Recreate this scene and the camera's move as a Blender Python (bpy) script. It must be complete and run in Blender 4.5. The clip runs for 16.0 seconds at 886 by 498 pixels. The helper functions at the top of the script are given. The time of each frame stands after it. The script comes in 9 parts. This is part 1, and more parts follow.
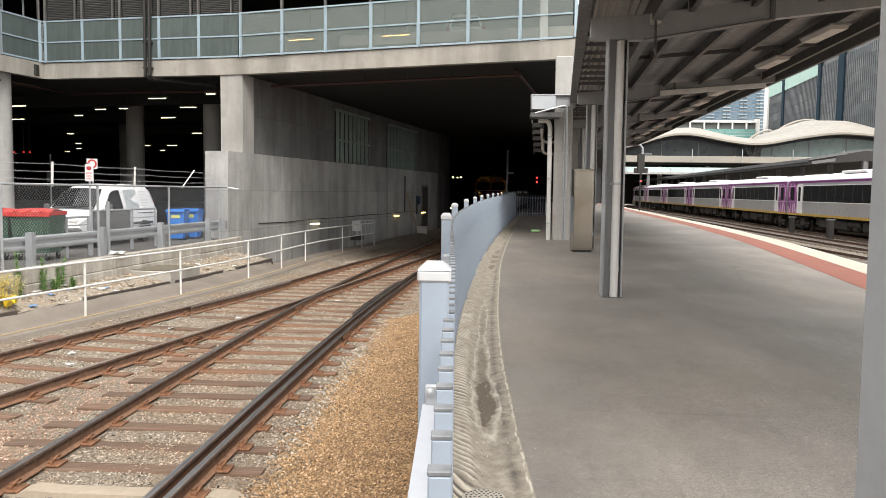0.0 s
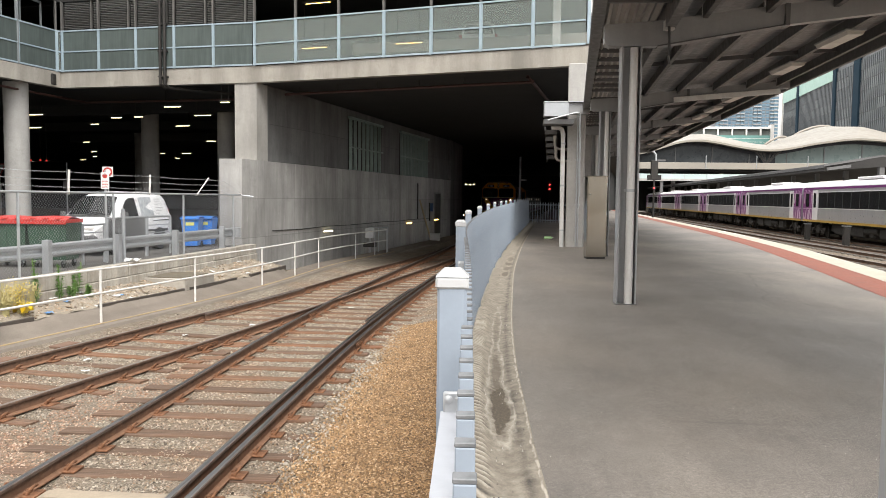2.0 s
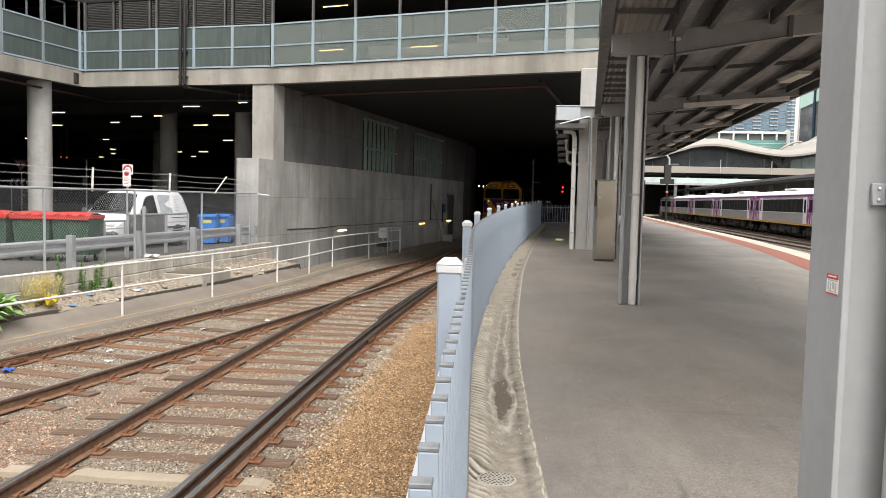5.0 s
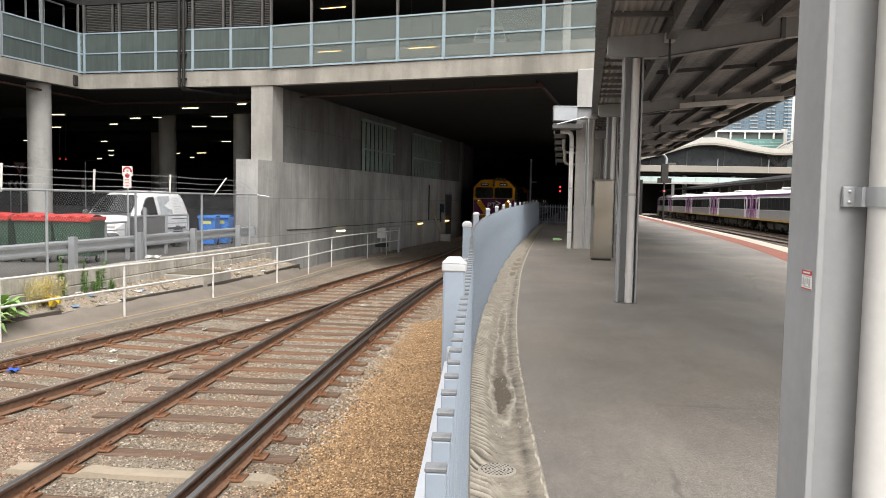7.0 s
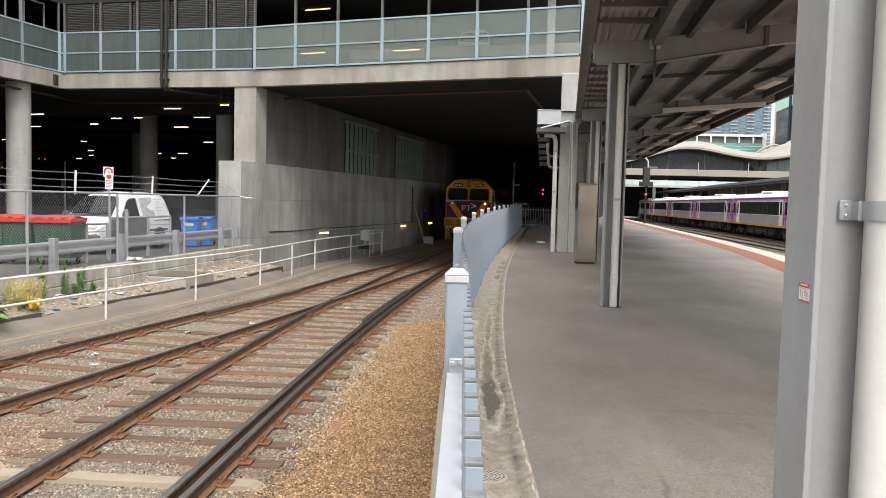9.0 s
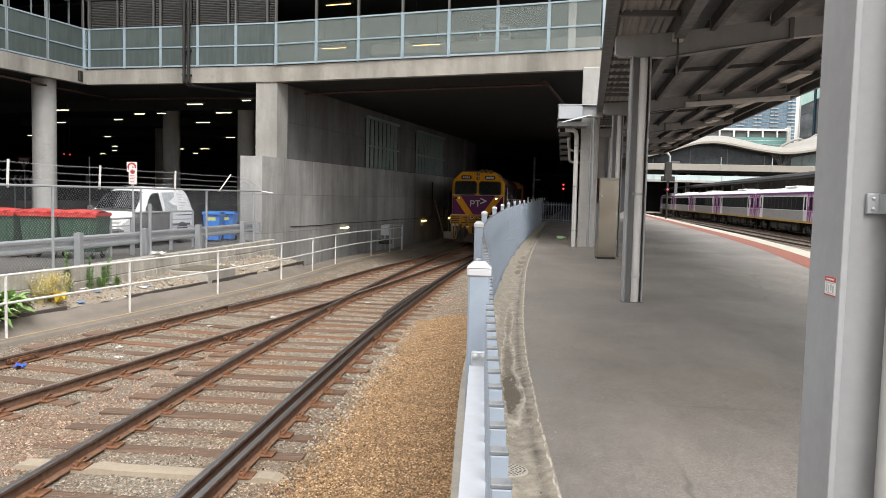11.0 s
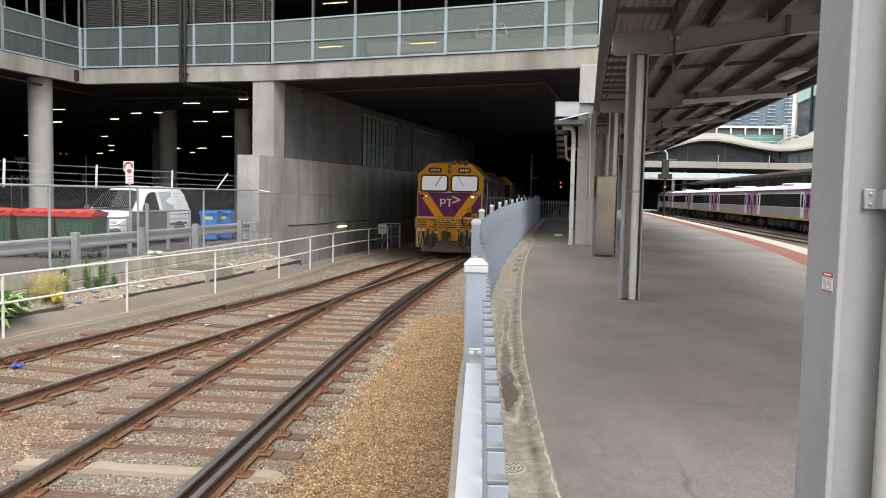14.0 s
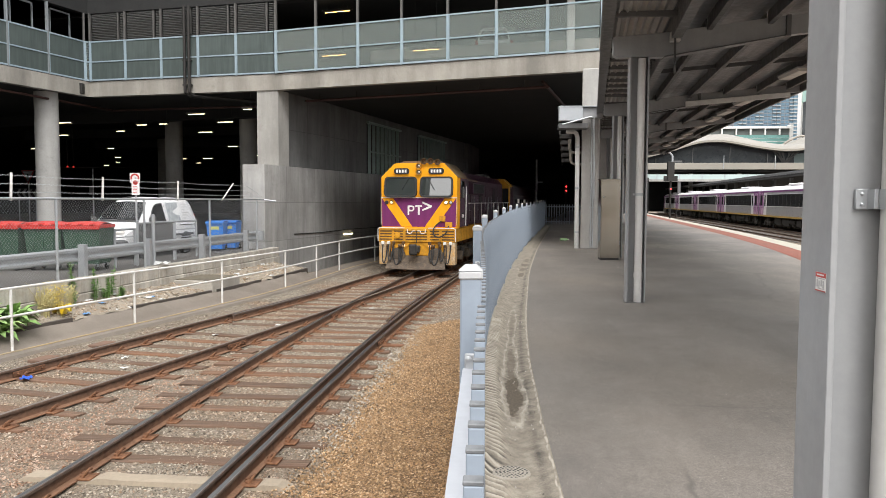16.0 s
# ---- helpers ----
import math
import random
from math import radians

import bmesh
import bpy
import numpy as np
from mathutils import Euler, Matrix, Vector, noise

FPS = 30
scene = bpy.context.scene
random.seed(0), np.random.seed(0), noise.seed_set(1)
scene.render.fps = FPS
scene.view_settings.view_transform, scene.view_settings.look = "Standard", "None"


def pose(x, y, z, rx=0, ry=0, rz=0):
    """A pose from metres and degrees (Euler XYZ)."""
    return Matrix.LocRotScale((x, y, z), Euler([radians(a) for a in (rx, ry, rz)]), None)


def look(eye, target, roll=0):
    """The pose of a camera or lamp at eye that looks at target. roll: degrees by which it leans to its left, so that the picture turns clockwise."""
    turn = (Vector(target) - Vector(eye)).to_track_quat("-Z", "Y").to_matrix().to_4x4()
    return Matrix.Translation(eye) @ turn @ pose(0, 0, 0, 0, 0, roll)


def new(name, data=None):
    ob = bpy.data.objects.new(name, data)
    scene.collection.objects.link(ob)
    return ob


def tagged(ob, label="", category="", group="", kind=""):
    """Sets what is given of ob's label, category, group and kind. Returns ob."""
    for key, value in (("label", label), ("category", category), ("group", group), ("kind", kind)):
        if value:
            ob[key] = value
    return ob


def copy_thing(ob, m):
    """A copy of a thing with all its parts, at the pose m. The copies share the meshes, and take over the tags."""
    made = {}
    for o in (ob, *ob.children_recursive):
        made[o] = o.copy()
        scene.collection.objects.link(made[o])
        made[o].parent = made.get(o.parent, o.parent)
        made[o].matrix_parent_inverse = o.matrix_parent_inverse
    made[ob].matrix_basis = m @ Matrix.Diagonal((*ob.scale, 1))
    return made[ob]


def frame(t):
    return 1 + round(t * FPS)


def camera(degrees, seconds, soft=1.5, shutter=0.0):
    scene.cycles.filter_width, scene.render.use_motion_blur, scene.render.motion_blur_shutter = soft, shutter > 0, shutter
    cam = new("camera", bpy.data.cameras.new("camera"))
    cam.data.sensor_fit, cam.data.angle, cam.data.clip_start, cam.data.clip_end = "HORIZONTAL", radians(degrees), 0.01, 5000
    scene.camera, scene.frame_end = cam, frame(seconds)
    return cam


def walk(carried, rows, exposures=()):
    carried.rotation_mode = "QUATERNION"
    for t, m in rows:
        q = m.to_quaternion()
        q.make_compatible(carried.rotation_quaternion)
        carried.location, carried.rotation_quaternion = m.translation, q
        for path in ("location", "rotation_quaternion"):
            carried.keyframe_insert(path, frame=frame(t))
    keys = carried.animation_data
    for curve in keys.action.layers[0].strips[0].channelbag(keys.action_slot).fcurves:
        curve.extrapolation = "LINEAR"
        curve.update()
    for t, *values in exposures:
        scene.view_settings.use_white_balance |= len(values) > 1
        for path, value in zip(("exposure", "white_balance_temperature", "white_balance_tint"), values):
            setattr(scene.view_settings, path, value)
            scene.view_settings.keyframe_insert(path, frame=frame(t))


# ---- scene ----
cam = camera(59.9, 16.0, soft=0.6)
PATH = [
    (0, (0.258, -1.171, 1.481), (0.152, 0.82, 1.332), 0.7),
    (0.5, (0.25, -1.182, 1.482), (0.145, 0.811, 1.345), 0.6),
    (1, (0.249, -1.167, 1.479), (0.134, 0.826, 1.348), 0.5),
    (1.5, (0.241, -1.171, 1.483), (0.115, 0.821, 1.352), 0.5),
    (2, (0.247, -1.17, 1.48), (0.108, 0.82, 1.349), 0.6),
    (2.5, (0.251, -1.185, 1.479), (0.104, 0.805, 1.351), 0.8),
    (3, (0.269, -1.263, 1.479), (0.111, 0.727, 1.355), 1.1),
    (3.5, (0.316, -1.371, 1.488), (0.14, 0.617, 1.356), 1.3),
    (4, (0.315, -1.459, 1.487), (0.141, 0.53, 1.361), 1.4),
    (6.5, (0.304, -1.708, 1.491), (0.135, 0.281, 1.357), 1.2),
    (7, (0.305, -1.746, 1.498), (0.138, 0.243, 1.369), 1.1),
    (7.5, (0.277, -1.743, 1.518), (0.127, 0.248, 1.392), 0.9),
    (8, (0.262, -1.742, 1.529), (0.131, 0.249, 1.399), 1.0),
    (8.5, (0.244, -1.75, 1.525), (0.126, 0.243, 1.395), 1.4),
    (9, (0.247, -1.753, 1.524), (0.126, 0.24, 1.401), 1.4),
    (11.5, (0.24, -1.759, 1.514), (0.063, 0.228, 1.372), 1.4),
    (12, (0.24, -1.751, 1.506), (0.072, 0.236, 1.36), 1.6),
    (12.5, (0.243, -1.75, 1.51), (0.081, 0.238, 1.363), 1.3),
    (13, (0.242, -1.75, 1.51), (0.079, 0.238, 1.365), 1.2),
    (13.5, (0.238, -1.756, 1.511), (0.074, 0.233, 1.367), 1.5),
    (14, (0.243, -1.752, 1.514), (0.077, 0.236, 1.373), 1.2),
    (14.5, (0.253, -1.752, 1.522), (0.081, 0.236, 1.385), 0.5),
    (15, (0.268, -1.759, 1.524), (0.09, 0.229, 1.394), 0.3),
    (15.5, (0.274, -1.762, 1.527), (0.093, 0.225, 1.402), 0.2),
    (16, (0.279, -1.773, 1.519), (0.095, 0.215, 1.393), 0.2),
]
walk(cam, [(t, look(eye, target, roll)) for t, eye, target, roll in PATH], [(0.0, 1.36, 6500, 10), (4.0, 1.31, 6500, 10), (8.0, 1.24, 6450, 10), (12.0, 1.2, 6350, 10), (16.0, 1.16, 6350, 10)])


# ---- sky and sun: a bright, fully overcast day ----
world = bpy.data.worlds.new("overcast_sky")
scene.world = world
world.use_nodes = True
wn = world.node_tree
wn.nodes.clear()
sky = wn.nodes.new("ShaderNodeTexSky")
sky.sky_type = "NISHITA"
sky.sun_disc = False
sky.sun_elevation, sky.sun_rotation = radians(48), radians(210)
sky.dust_density, sky.air_density, sky.ozone_density = 6.0, 1.0, 1.0
haze = wn.nodes.new("ShaderNodeMixRGB")
haze.inputs[0].default_value = 0.82
haze.inputs[2].default_value = (9.15, 9.05, 8.85, 1)
wbg = wn.nodes.new("ShaderNodeBackground")
wbg.inputs[1].default_value = 0.095
wout = wn.nodes.new("ShaderNodeOutputWorld")
wn.links.new(sky.outputs[0], haze.inputs[1])
wn.links.new(haze.outputs[0], wbg.inputs[0])
wn.links.new(wbg.outputs[0], wout.inputs[0])
sun = new("sun", bpy.data.lights.new("sun", "SUN"))
sun.data.energy, sun.data.angle, sun.data.color = 1.5, radians(28), (1.0, 0.98, 0.95)
sun.matrix_world = look((14, -32, 52), (0, 8, 0))
scene.view_settings.exposure = 1.3


# ---- mesh building ----
class Mesh:
    """Collects vertices and faces for one mesh object."""

    def __init__(self):
        self.v, self.f, self.mi = [], [], []
        self.cur = 0

    def add(self, vs, fs):
        o = len(self.v)
        self.v.extend(tuple(p) for p in vs)
        for f in fs:
            self.f.append(tuple(o + i for i in f))
            self.mi.append(self.cur)

    def box(self, x0, x1, y0, y1, z0, z1, bev=0.0, m=None):
        x0, x1, y0, y1, z0, z1 = min(x0, x1), max(x0, x1), min(y0, y1), max(y0, y1), min(z0, z1), max(z0, z1)
        b = min(bev, 0.45 * min(x1 - x0, y1 - y0, z1 - z0))
        if b <= 0:
            vs = [(x, y, z) for x in (x0, x1) for y in (y0, y1) for z in (z0, z1)]
            fs = [(0, 1, 3, 2), (4, 6, 7, 5), (0, 4, 5, 1), (2, 3, 7, 6), (0, 2, 6, 4), (1, 5, 7, 3)]
        else:
            vs, fs, idx = [], [], {}
            for sx in (0, 1):
                for sy in (0, 1):
                    for sz in (0, 1):
                        c = [(x0, x1)[sx], (y0, y1)[sy], (z0, z1)[sz]]
                        d = [1 - 2 * sx, 1 - 2 * sy, 1 - 2 * sz]
                        for ax in range(3):
                            p = [c[i] + (d[i] * b if i != ax else 0) for i in range(3)]
                            idx[sx, sy, sz, ax] = len(vs)
                            vs.append(p)
            for s in (0, 1):
                q = [(0, 0), (1, 0), (1, 1), (0, 1)]
                fs.append([idx[s, a, c, 0] for a, c in (q if s else q[::-1])])
                fs.append([idx[a, s, c, 1] for a, c in (q[::-1] if s else q)])
                fs.append([idx[a, c, s, 2] for a, c in (q if s else q[::-1])])
            for a in (0, 1):
                for c in (0, 1):
                    fs.append([idx[a, c, 0, 0], idx[a, c, 1, 0], idx[a, c, 1, 1], idx[a, c, 0, 1]])
                    fs.append([idx[a, 0, c, 0], idx[a, 1, c, 0], idx[a, 1, c, 2], idx[a, 0, c, 2]])
                    fs.append([idx[0, a, c, 1], idx[1, a, c, 1], idx[1, a, c, 2], idx[0, a, c, 2]])
                    for e in (0, 1):
                        fs.append([idx[a, c, e, 0], idx[a, c, e, 1], idx[a, c, e, 2]])
        if m is not None:
            vs = [m @ Vector(p) for p in vs]
        self.add(vs, fs)
        return self

    def beam(self, p, q, w, h, bev=0.0, roll=0.0, up=(0, 0, 1)):
        """A bar of section w by h from p to q."""
        p, q = Vector(p), Vector(q)
        d = q - p
        L = d.length
        y = d / L
        u = Vector(up)
        if abs(y.dot(u)) > 0.99:
            u = Vector((0, 1, 0))
        x = y.cross(u).normalized()
        z = x.cross(y)
        m = Matrix((x, y, z)).transposed().to_4x4()
        m.translation = p
        if roll:
            m = m @ Matrix.Rotation(roll, 4, "Y")
        return self.box(-w / 2, w / 2, 0, L, -h / 2, h / 2, bev, m)

    def tube(self, pts, r, n=8, caps=True):
        """A round bar through points; r is a radius or one for each point."""
        pts = [Vector(p) for p in pts]
        rs = r if isinstance(r, (list, tuple)) else [r] * len(pts)
        rings, prev = [], None
        for i, p in enumerate(pts):
            d = (pts[min(i + 1, len(pts) - 1)] - pts[max(i - 1, 0)]).normalized()
            if prev is None:
                a = Vector((0, 0, 1)) if abs(d.z) < 0.9 else Vector((1, 0, 0))
                x = d.cross(a).normalized()
            else:
                x = (prev - d * prev.dot(d)).normalized()
            prev = x
            y = d.cross(x)
            rings.append([p + rs[i] * (x * math.cos(2 * math.pi * k / n) + y * math.sin(2 * math.pi * k / n)) for k in range(n)])
        vs = [v for ring in rings for v in ring]
        fs = [(i * n + k, i * n + (k + 1) % n, (i + 1) * n + (k + 1) % n, (i + 1) * n + k) for i in range(len(pts) - 1) for k in range(n)]
        if caps:
            fs += [tuple(range(n))[::-1], tuple((len(pts) - 1) * n + k for k in range(n))]
        self.add(vs, fs)
        return self

    def sweep(self, path, prof, closed=True, caps=True):
        """Moves a section (u to the right, v up) along a level path."""
        path = [Vector(p) for p in path]
        n, vs = len(prof), []
        for i, p in enumerate(path):
            d = path[min(i + 1, len(path) - 1)] - path[max(i - 1, 0)]
            d.z = 0
            d.normalize()
            s = Vector((d.y, -d.x, 0))
            vs += [p + s * u + Vector((0, 0, v)) for u, v in prof]
        fs = []
        for i in range(len(path) - 1):
            for k in range(n if closed else n - 1):
                a, b = i * n + k, i * n + (k + 1) % n
                fs.append((a, b, b + n, a + n))
        if closed and caps:
            fs += [tuple(range(n))[::-1], tuple((len(path) - 1) * n + k for k in range(n))]
        self.add(vs, fs)
        return self

    def prism(self, poly, z0, z1):
        n = len(poly)
        vs = [(x, y, z0) for x, y in poly] + [(x, y, z1) for x, y in poly]
        fs = [tuple(range(n))[::-1], tuple(range(n, 2 * n))] + [(k, (k + 1) % n, n + (k + 1) % n, n + k) for k in range(n)]
        self.add(vs, fs)
        return self

    def extrude(self, poly, axis, a, b):
        """A flat outline pushed along an axis: poly is (y, z) for x, (x, z) for y."""
        n = len(poly)
        put = (lambda p, t: (t, p[0], p[1])) if axis == "x" else (lambda p, t: (p[0], t, p[1]))
        vs = [put(p, a) for p in poly] + [put(p, b) for p in poly]
        fs = [tuple(range(n))[::-1], tuple(range(n, 2 * n))] + [(k, (k + 1) % n, n + (k + 1) % n, n + k) for k in range(n)]
        self.add(vs, fs)
        return self

    def lathe(self, prof, c, n=16, axis="z"):
        """Turns (radius, height) round an axis through c."""
        vs = []
        for r, h in prof:
            for k in range(n):
                a = 2 * math.pi * k / n
                q = {"z": (r * math.cos(a), r * math.sin(a), h), "x": (h, r * math.cos(a), r * math.sin(a)), "y": (r * math.sin(a), h, r * math.cos(a))}[axis]
                vs.append((c[0] + q[0], c[1] + q[1], c[2] + q[2]))
        m = len(prof)
        fs = [(i * n + k, i * n + (k + 1) % n, (i + 1) * n + (k + 1) % n, (i + 1) * n + k) for i in range(m - 1) for k in range(n)]
        fs += [tuple(range(n))[::-1], tuple((m - 1) * n + k for k in range(n))]
        self.add(vs, fs)
        return self

    def grid(self, fn, nu, nv):
        """A sheet fn(i, j) of nu by nv cells."""
        vs = [fn(i, j) for i in range(nu + 1) for j in range(nv + 1)]
        fs = [(i * (nv + 1) + j, (i + 1) * (nv + 1) + j, (i + 1) * (nv + 1) + j + 1, i * (nv + 1) + j + 1) for i in range(nu) for j in range(nv)]
        self.add(vs, fs)
        return self

    def data(self, name, mats, smooth=False):
        me = bpy.data.meshes.new(name)
        me.from_pydata(self.v, [], self.f)
        for m in mats if isinstance(mats, (list, tuple)) else [mats]:
            me.materials.append(m)
        if max(self.mi, default=0):
            me.polygons.foreach_set("material_index", self.mi)
        bm = bmesh.new()
        bm.from_mesh(me)
        bmesh.ops.recalc_face_normals(bm, faces=bm.faces)
        bm.to_mesh(me)
        bm.free()
        if smooth:
            me.polygons.foreach_set("use_smooth", [True] * len(me.polygons))
            me.set_sharp_from_angle(angle=radians(38))
        me.update()
        return me


def part(name, mesh, material, parent=None, label="", smooth=False, at=None):
    """Links a Mesh (or ready mesh data) as one object under a thing or part."""
    me = mesh.data(name, material, smooth) if isinstance(mesh, Mesh) else mesh
    ob = new(name, me)
    if parent:
        ob.parent = parent
    if at is not None:
        ob.matrix_basis = at
    return tagged(ob, label)


def thing(name, label, category, group="", at=None, kind=""):
    """An empty at a thing's base that carries its parts."""
    ob = new(name)
    ob.empty_display_size = 0.2
    if at is not None:
        ob.matrix_basis = at
    return tagged(ob, label, category, group, kind)


def structure(name, mesh, material, label="", smooth=False, kind="structure", category=""):
    return tagged(part(name, mesh, material, None, "", smooth), label, category, "", kind)


def course(points):
    """A smooth plan curve x(y) through (x, y) points."""
    ys = np.array([p[1] for p in points], float)
    xs = np.array([p[0] for p in points], float)
    fine = np.arange(ys[0], ys[-1] + 0.01, 0.25)
    v = np.interp(fine, ys, xs)
    pad = 12
    w = np.concatenate([v[0] + (v[0] - v[1]) * np.arange(pad, 0, -1), v, v[-1] + (v[-1] - v[-2]) * np.arange(1, pad + 1)])
    v = np.convolve(w, np.ones(2 * pad + 1) / (2 * pad + 1), "valid")
    return lambda y: float(np.interp(y, fine, v))


def heading(fn, y):
    return math.atan2(fn(y + 0.5) - fn(y - 0.5), 1.0)


def rrect(cx, cz, w, h, r, n=5):
    pts = []
    for sx, sz, a0 in ((1, 1, 0), (-1, 1, 90), (-1, -1, 180), (1, -1, 270)):
        for k in range(n + 1):
            a = radians(a0 + 90 * k / n)
            pts.append((cx + sx * (w / 2 - r) + r * math.cos(a), cz + sz * (h / 2 - r) + r * math.sin(a)))
    return pts


def plate(poly, y0, y1):
    return Mesh().extrude(poly, "y", y0, y1)


def ring(outer, inner, y0, y1):
    n = len(outer)
    m = Mesh()
    vs = [(x, y, z) for y in (y0, y1) for P in (outer, inner) for x, z in P]
    fs = []
    for k in range(n):
        j = (k + 1) % n
        fs += [(k, j, n + j, n + k), (2 * n + k, 3 * n + k, 3 * n + j, 2 * n + j), (k, 2 * n + k, 2 * n + j, j), (n + k, n + j, 3 * n + j, 3 * n + k)]
    m.add(vs, fs)
    return m


def line_of(fn, y0, y1, step, z, off=0.0):
    out, y = [], y0
    n = max(1, round((y1 - y0) / step))
    for i in range(n + 1):
        y = y0 + (y1 - y0) * i / n
        a = heading(fn, y)
        out.append(Vector((fn(y) + off * math.cos(a), y - off * math.sin(a), z)))
    return out


# ---- materials ----
def sunny(c):
    """Dusty warm tone of the outdoor ground and stone."""
    return (c[0] * 1.035, c[1], c[2] * 0.945)


def rgb(*c):
    return (*c, 1.0) if len(c) == 3 else (c[0], c[0], c[0], 1.0)


class Nodes:
    def __init__(self, name):
        self.m = bpy.data.materials.new(name)
        self.m.use_nodes = True
        self.t = self.m.node_tree
        self.t.nodes.clear()
        self.out = self.t.nodes.new("ShaderNodeOutputMaterial")
        self.bsdf = self.t.nodes.new("ShaderNodeBsdfPrincipled")
        self.link(self.bsdf.outputs[0], self.out.inputs[0])
        self.pos = self.t.nodes.new("ShaderNodeTexCoord").outputs["Object"]

    def link(self, a, b):
        self.t.links.new(a, b)

    def mapped(self, scale):
        n = self.t.nodes.new("ShaderNodeMapping")
        n.inputs["Scale"].default_value = scale
        self.link(self.pos, n.inputs[0])
        return n.outputs[0]

    def noise(self, scale, detail=4.0, rough=0.6, vec=None):
        n = self.t.nodes.new("ShaderNodeTexNoise")
        n.inputs["Scale"].default_value, n.inputs["Detail"].default_value, n.inputs["Roughness"].default_value = scale, detail, rough
        self.link(vec or self.pos, n.inputs["Vector"])
        return n.outputs["Fac"]

    def voronoi(self, scale, what="Distance", vec=None, feature="F1"):
        n = self.t.nodes.new("ShaderNodeTexVoronoi")
        n.feature = feature
        n.inputs["Scale"].default_value = scale
        self.link(vec or self.pos, n.inputs["Vector"])
        return n.outputs[what]

    def ramp(self, fac, stops):
        n = self.t.nodes.new("ShaderNodeValToRGB")
        e = n.color_ramp.elements
        while len(e) < len(stops):
            e.new(0.5)
        for i, (p, c) in enumerate(stops):
            e[i].position, e[i].color = p, (c if isinstance(c, tuple) else rgb(c))
        self.link(fac, n.inputs[0])
        return n.outputs[0]

    def mix(self, fac, a, b, kind="MIX"):
        n = self.t.nodes.new("ShaderNodeMixRGB")
        n.blend_type = kind
        for k, v in ((0, fac), (1, a), (2, b)):
            if isinstance(v, (int, float)) and k == 0:
                n.inputs[0].default_value = v
            elif isinstance(v, tuple):
                n.inputs[k].default_value = v
            else:
                self.link(v, n.inputs[k])
        return n.outputs[0]

    def random(self, island=False):
        if island:
            return self.t.nodes.new("ShaderNodeNewGeometry").outputs["Random Per Island"]
        return self.t.nodes.new("ShaderNodeObjectInfo").outputs["Random"]

    def bump(self, h, strength=0.3, dist=0.01):
        n = self.t.nodes.new("ShaderNodeBump")
        n.inputs["Strength"].default_value, n.inputs["Distance"].default_value = strength, dist
        self.link(h, n.inputs["Height"])
        self.link(n.outputs[0], self.bsdf.inputs["Normal"])

    def set(self, color=None, rough=0.6, metal=0.0, spec=0.5):
        b = self.bsdf.inputs
        if isinstance(color, tuple):
            b["Base Color"].default_value = color
        elif color is not None:
            self.link(color, b["Base Color"])
        if isinstance(rough, (int, float)):
            b["Roughness"].default_value = rough
        else:
            self.link(rough, b["Roughness"])
        b["Metallic"].default_value, b["Specular IOR Level"].default_value = metal, spec
        return self.m


def worn(name, c1, c2=None, rough=0.6, metal=0.0, big=0.7, fine=18.0, bump=0.15, grain=0.12, streak=0.0, spec=0.4, dirt=None, dirty=0.25, bdist=0.01):
    """A surface with broad blotches, fine grain, streaks that run down and some dirt."""
    n = Nodes(name)
    c2 = c2 or tuple(0.75 * v for v in c1)
    a = n.ramp(n.noise(big, 5.0, 0.65), [(0.32, rgb(*c1)), (0.7, rgb(*c2))])
    g = n.ramp(n.noise(fine, 5.0, 0.7), [(0.25, 1 - grain * 2), (0.75, 1.0)])
    col = n.mix(1.0, a, g, "MULTIPLY")
    if streak:
        s = n.ramp(n.noise(1.0, 4.0, 0.6, n.mapped((5.0, 5.0, 0.35))), [(0.38, 1 - streak), (0.62, 1.0)])
        col = n.mix(1.0, col, s, "MULTIPLY")
    if dirt:
        f = n.ramp(n.noise(big * 3.3, 6.0, 0.7), [(0.5, 0.0), (0.72, 1.0)])
        fd = n.mix(1.0, f, rgb(dirty), "MULTIPLY")
        col = n.mix(fd, col, rgb(*dirt))
    if bump:
        n.bump(n.noise(fine * 1.5, 5.0, 0.7), bump, bdist)
    r = n.ramp(n.noise(fine * 0.4, 3.0), [(0.3, max(0.05, rough - 0.1)), (0.7, min(1.0, rough + 0.1))])
    return n.set(col, r, metal, spec)


def glow(name, color, strength):
    n = Nodes(name)
    n.bsdf.inputs["Emission Color"].default_value = rgb(*color)
    n.bsdf.inputs["Emission Strength"].default_value = strength
    return n.set(rgb(*color), 0.5)


def glassy(name, tint, cover, rough=0.05, spread=None):
    """A thin pane: part clear, part milky, with a gloss."""
    n = Nodes(name)
    n.set(rgb(*tint), rough, 0.0, 0.2)
    clear = n.t.nodes.new("ShaderNodeBsdfTransparent")
    m = n.t.nodes.new("ShaderNodeMixShader")
    m.inputs[0].default_value = cover
    n.link(clear.outputs[0], m.inputs[1])
    n.link(n.bsdf.outputs[0], m.inputs[2])
    n.link(m.outputs[0], n.out.inputs[0])
    return n.m


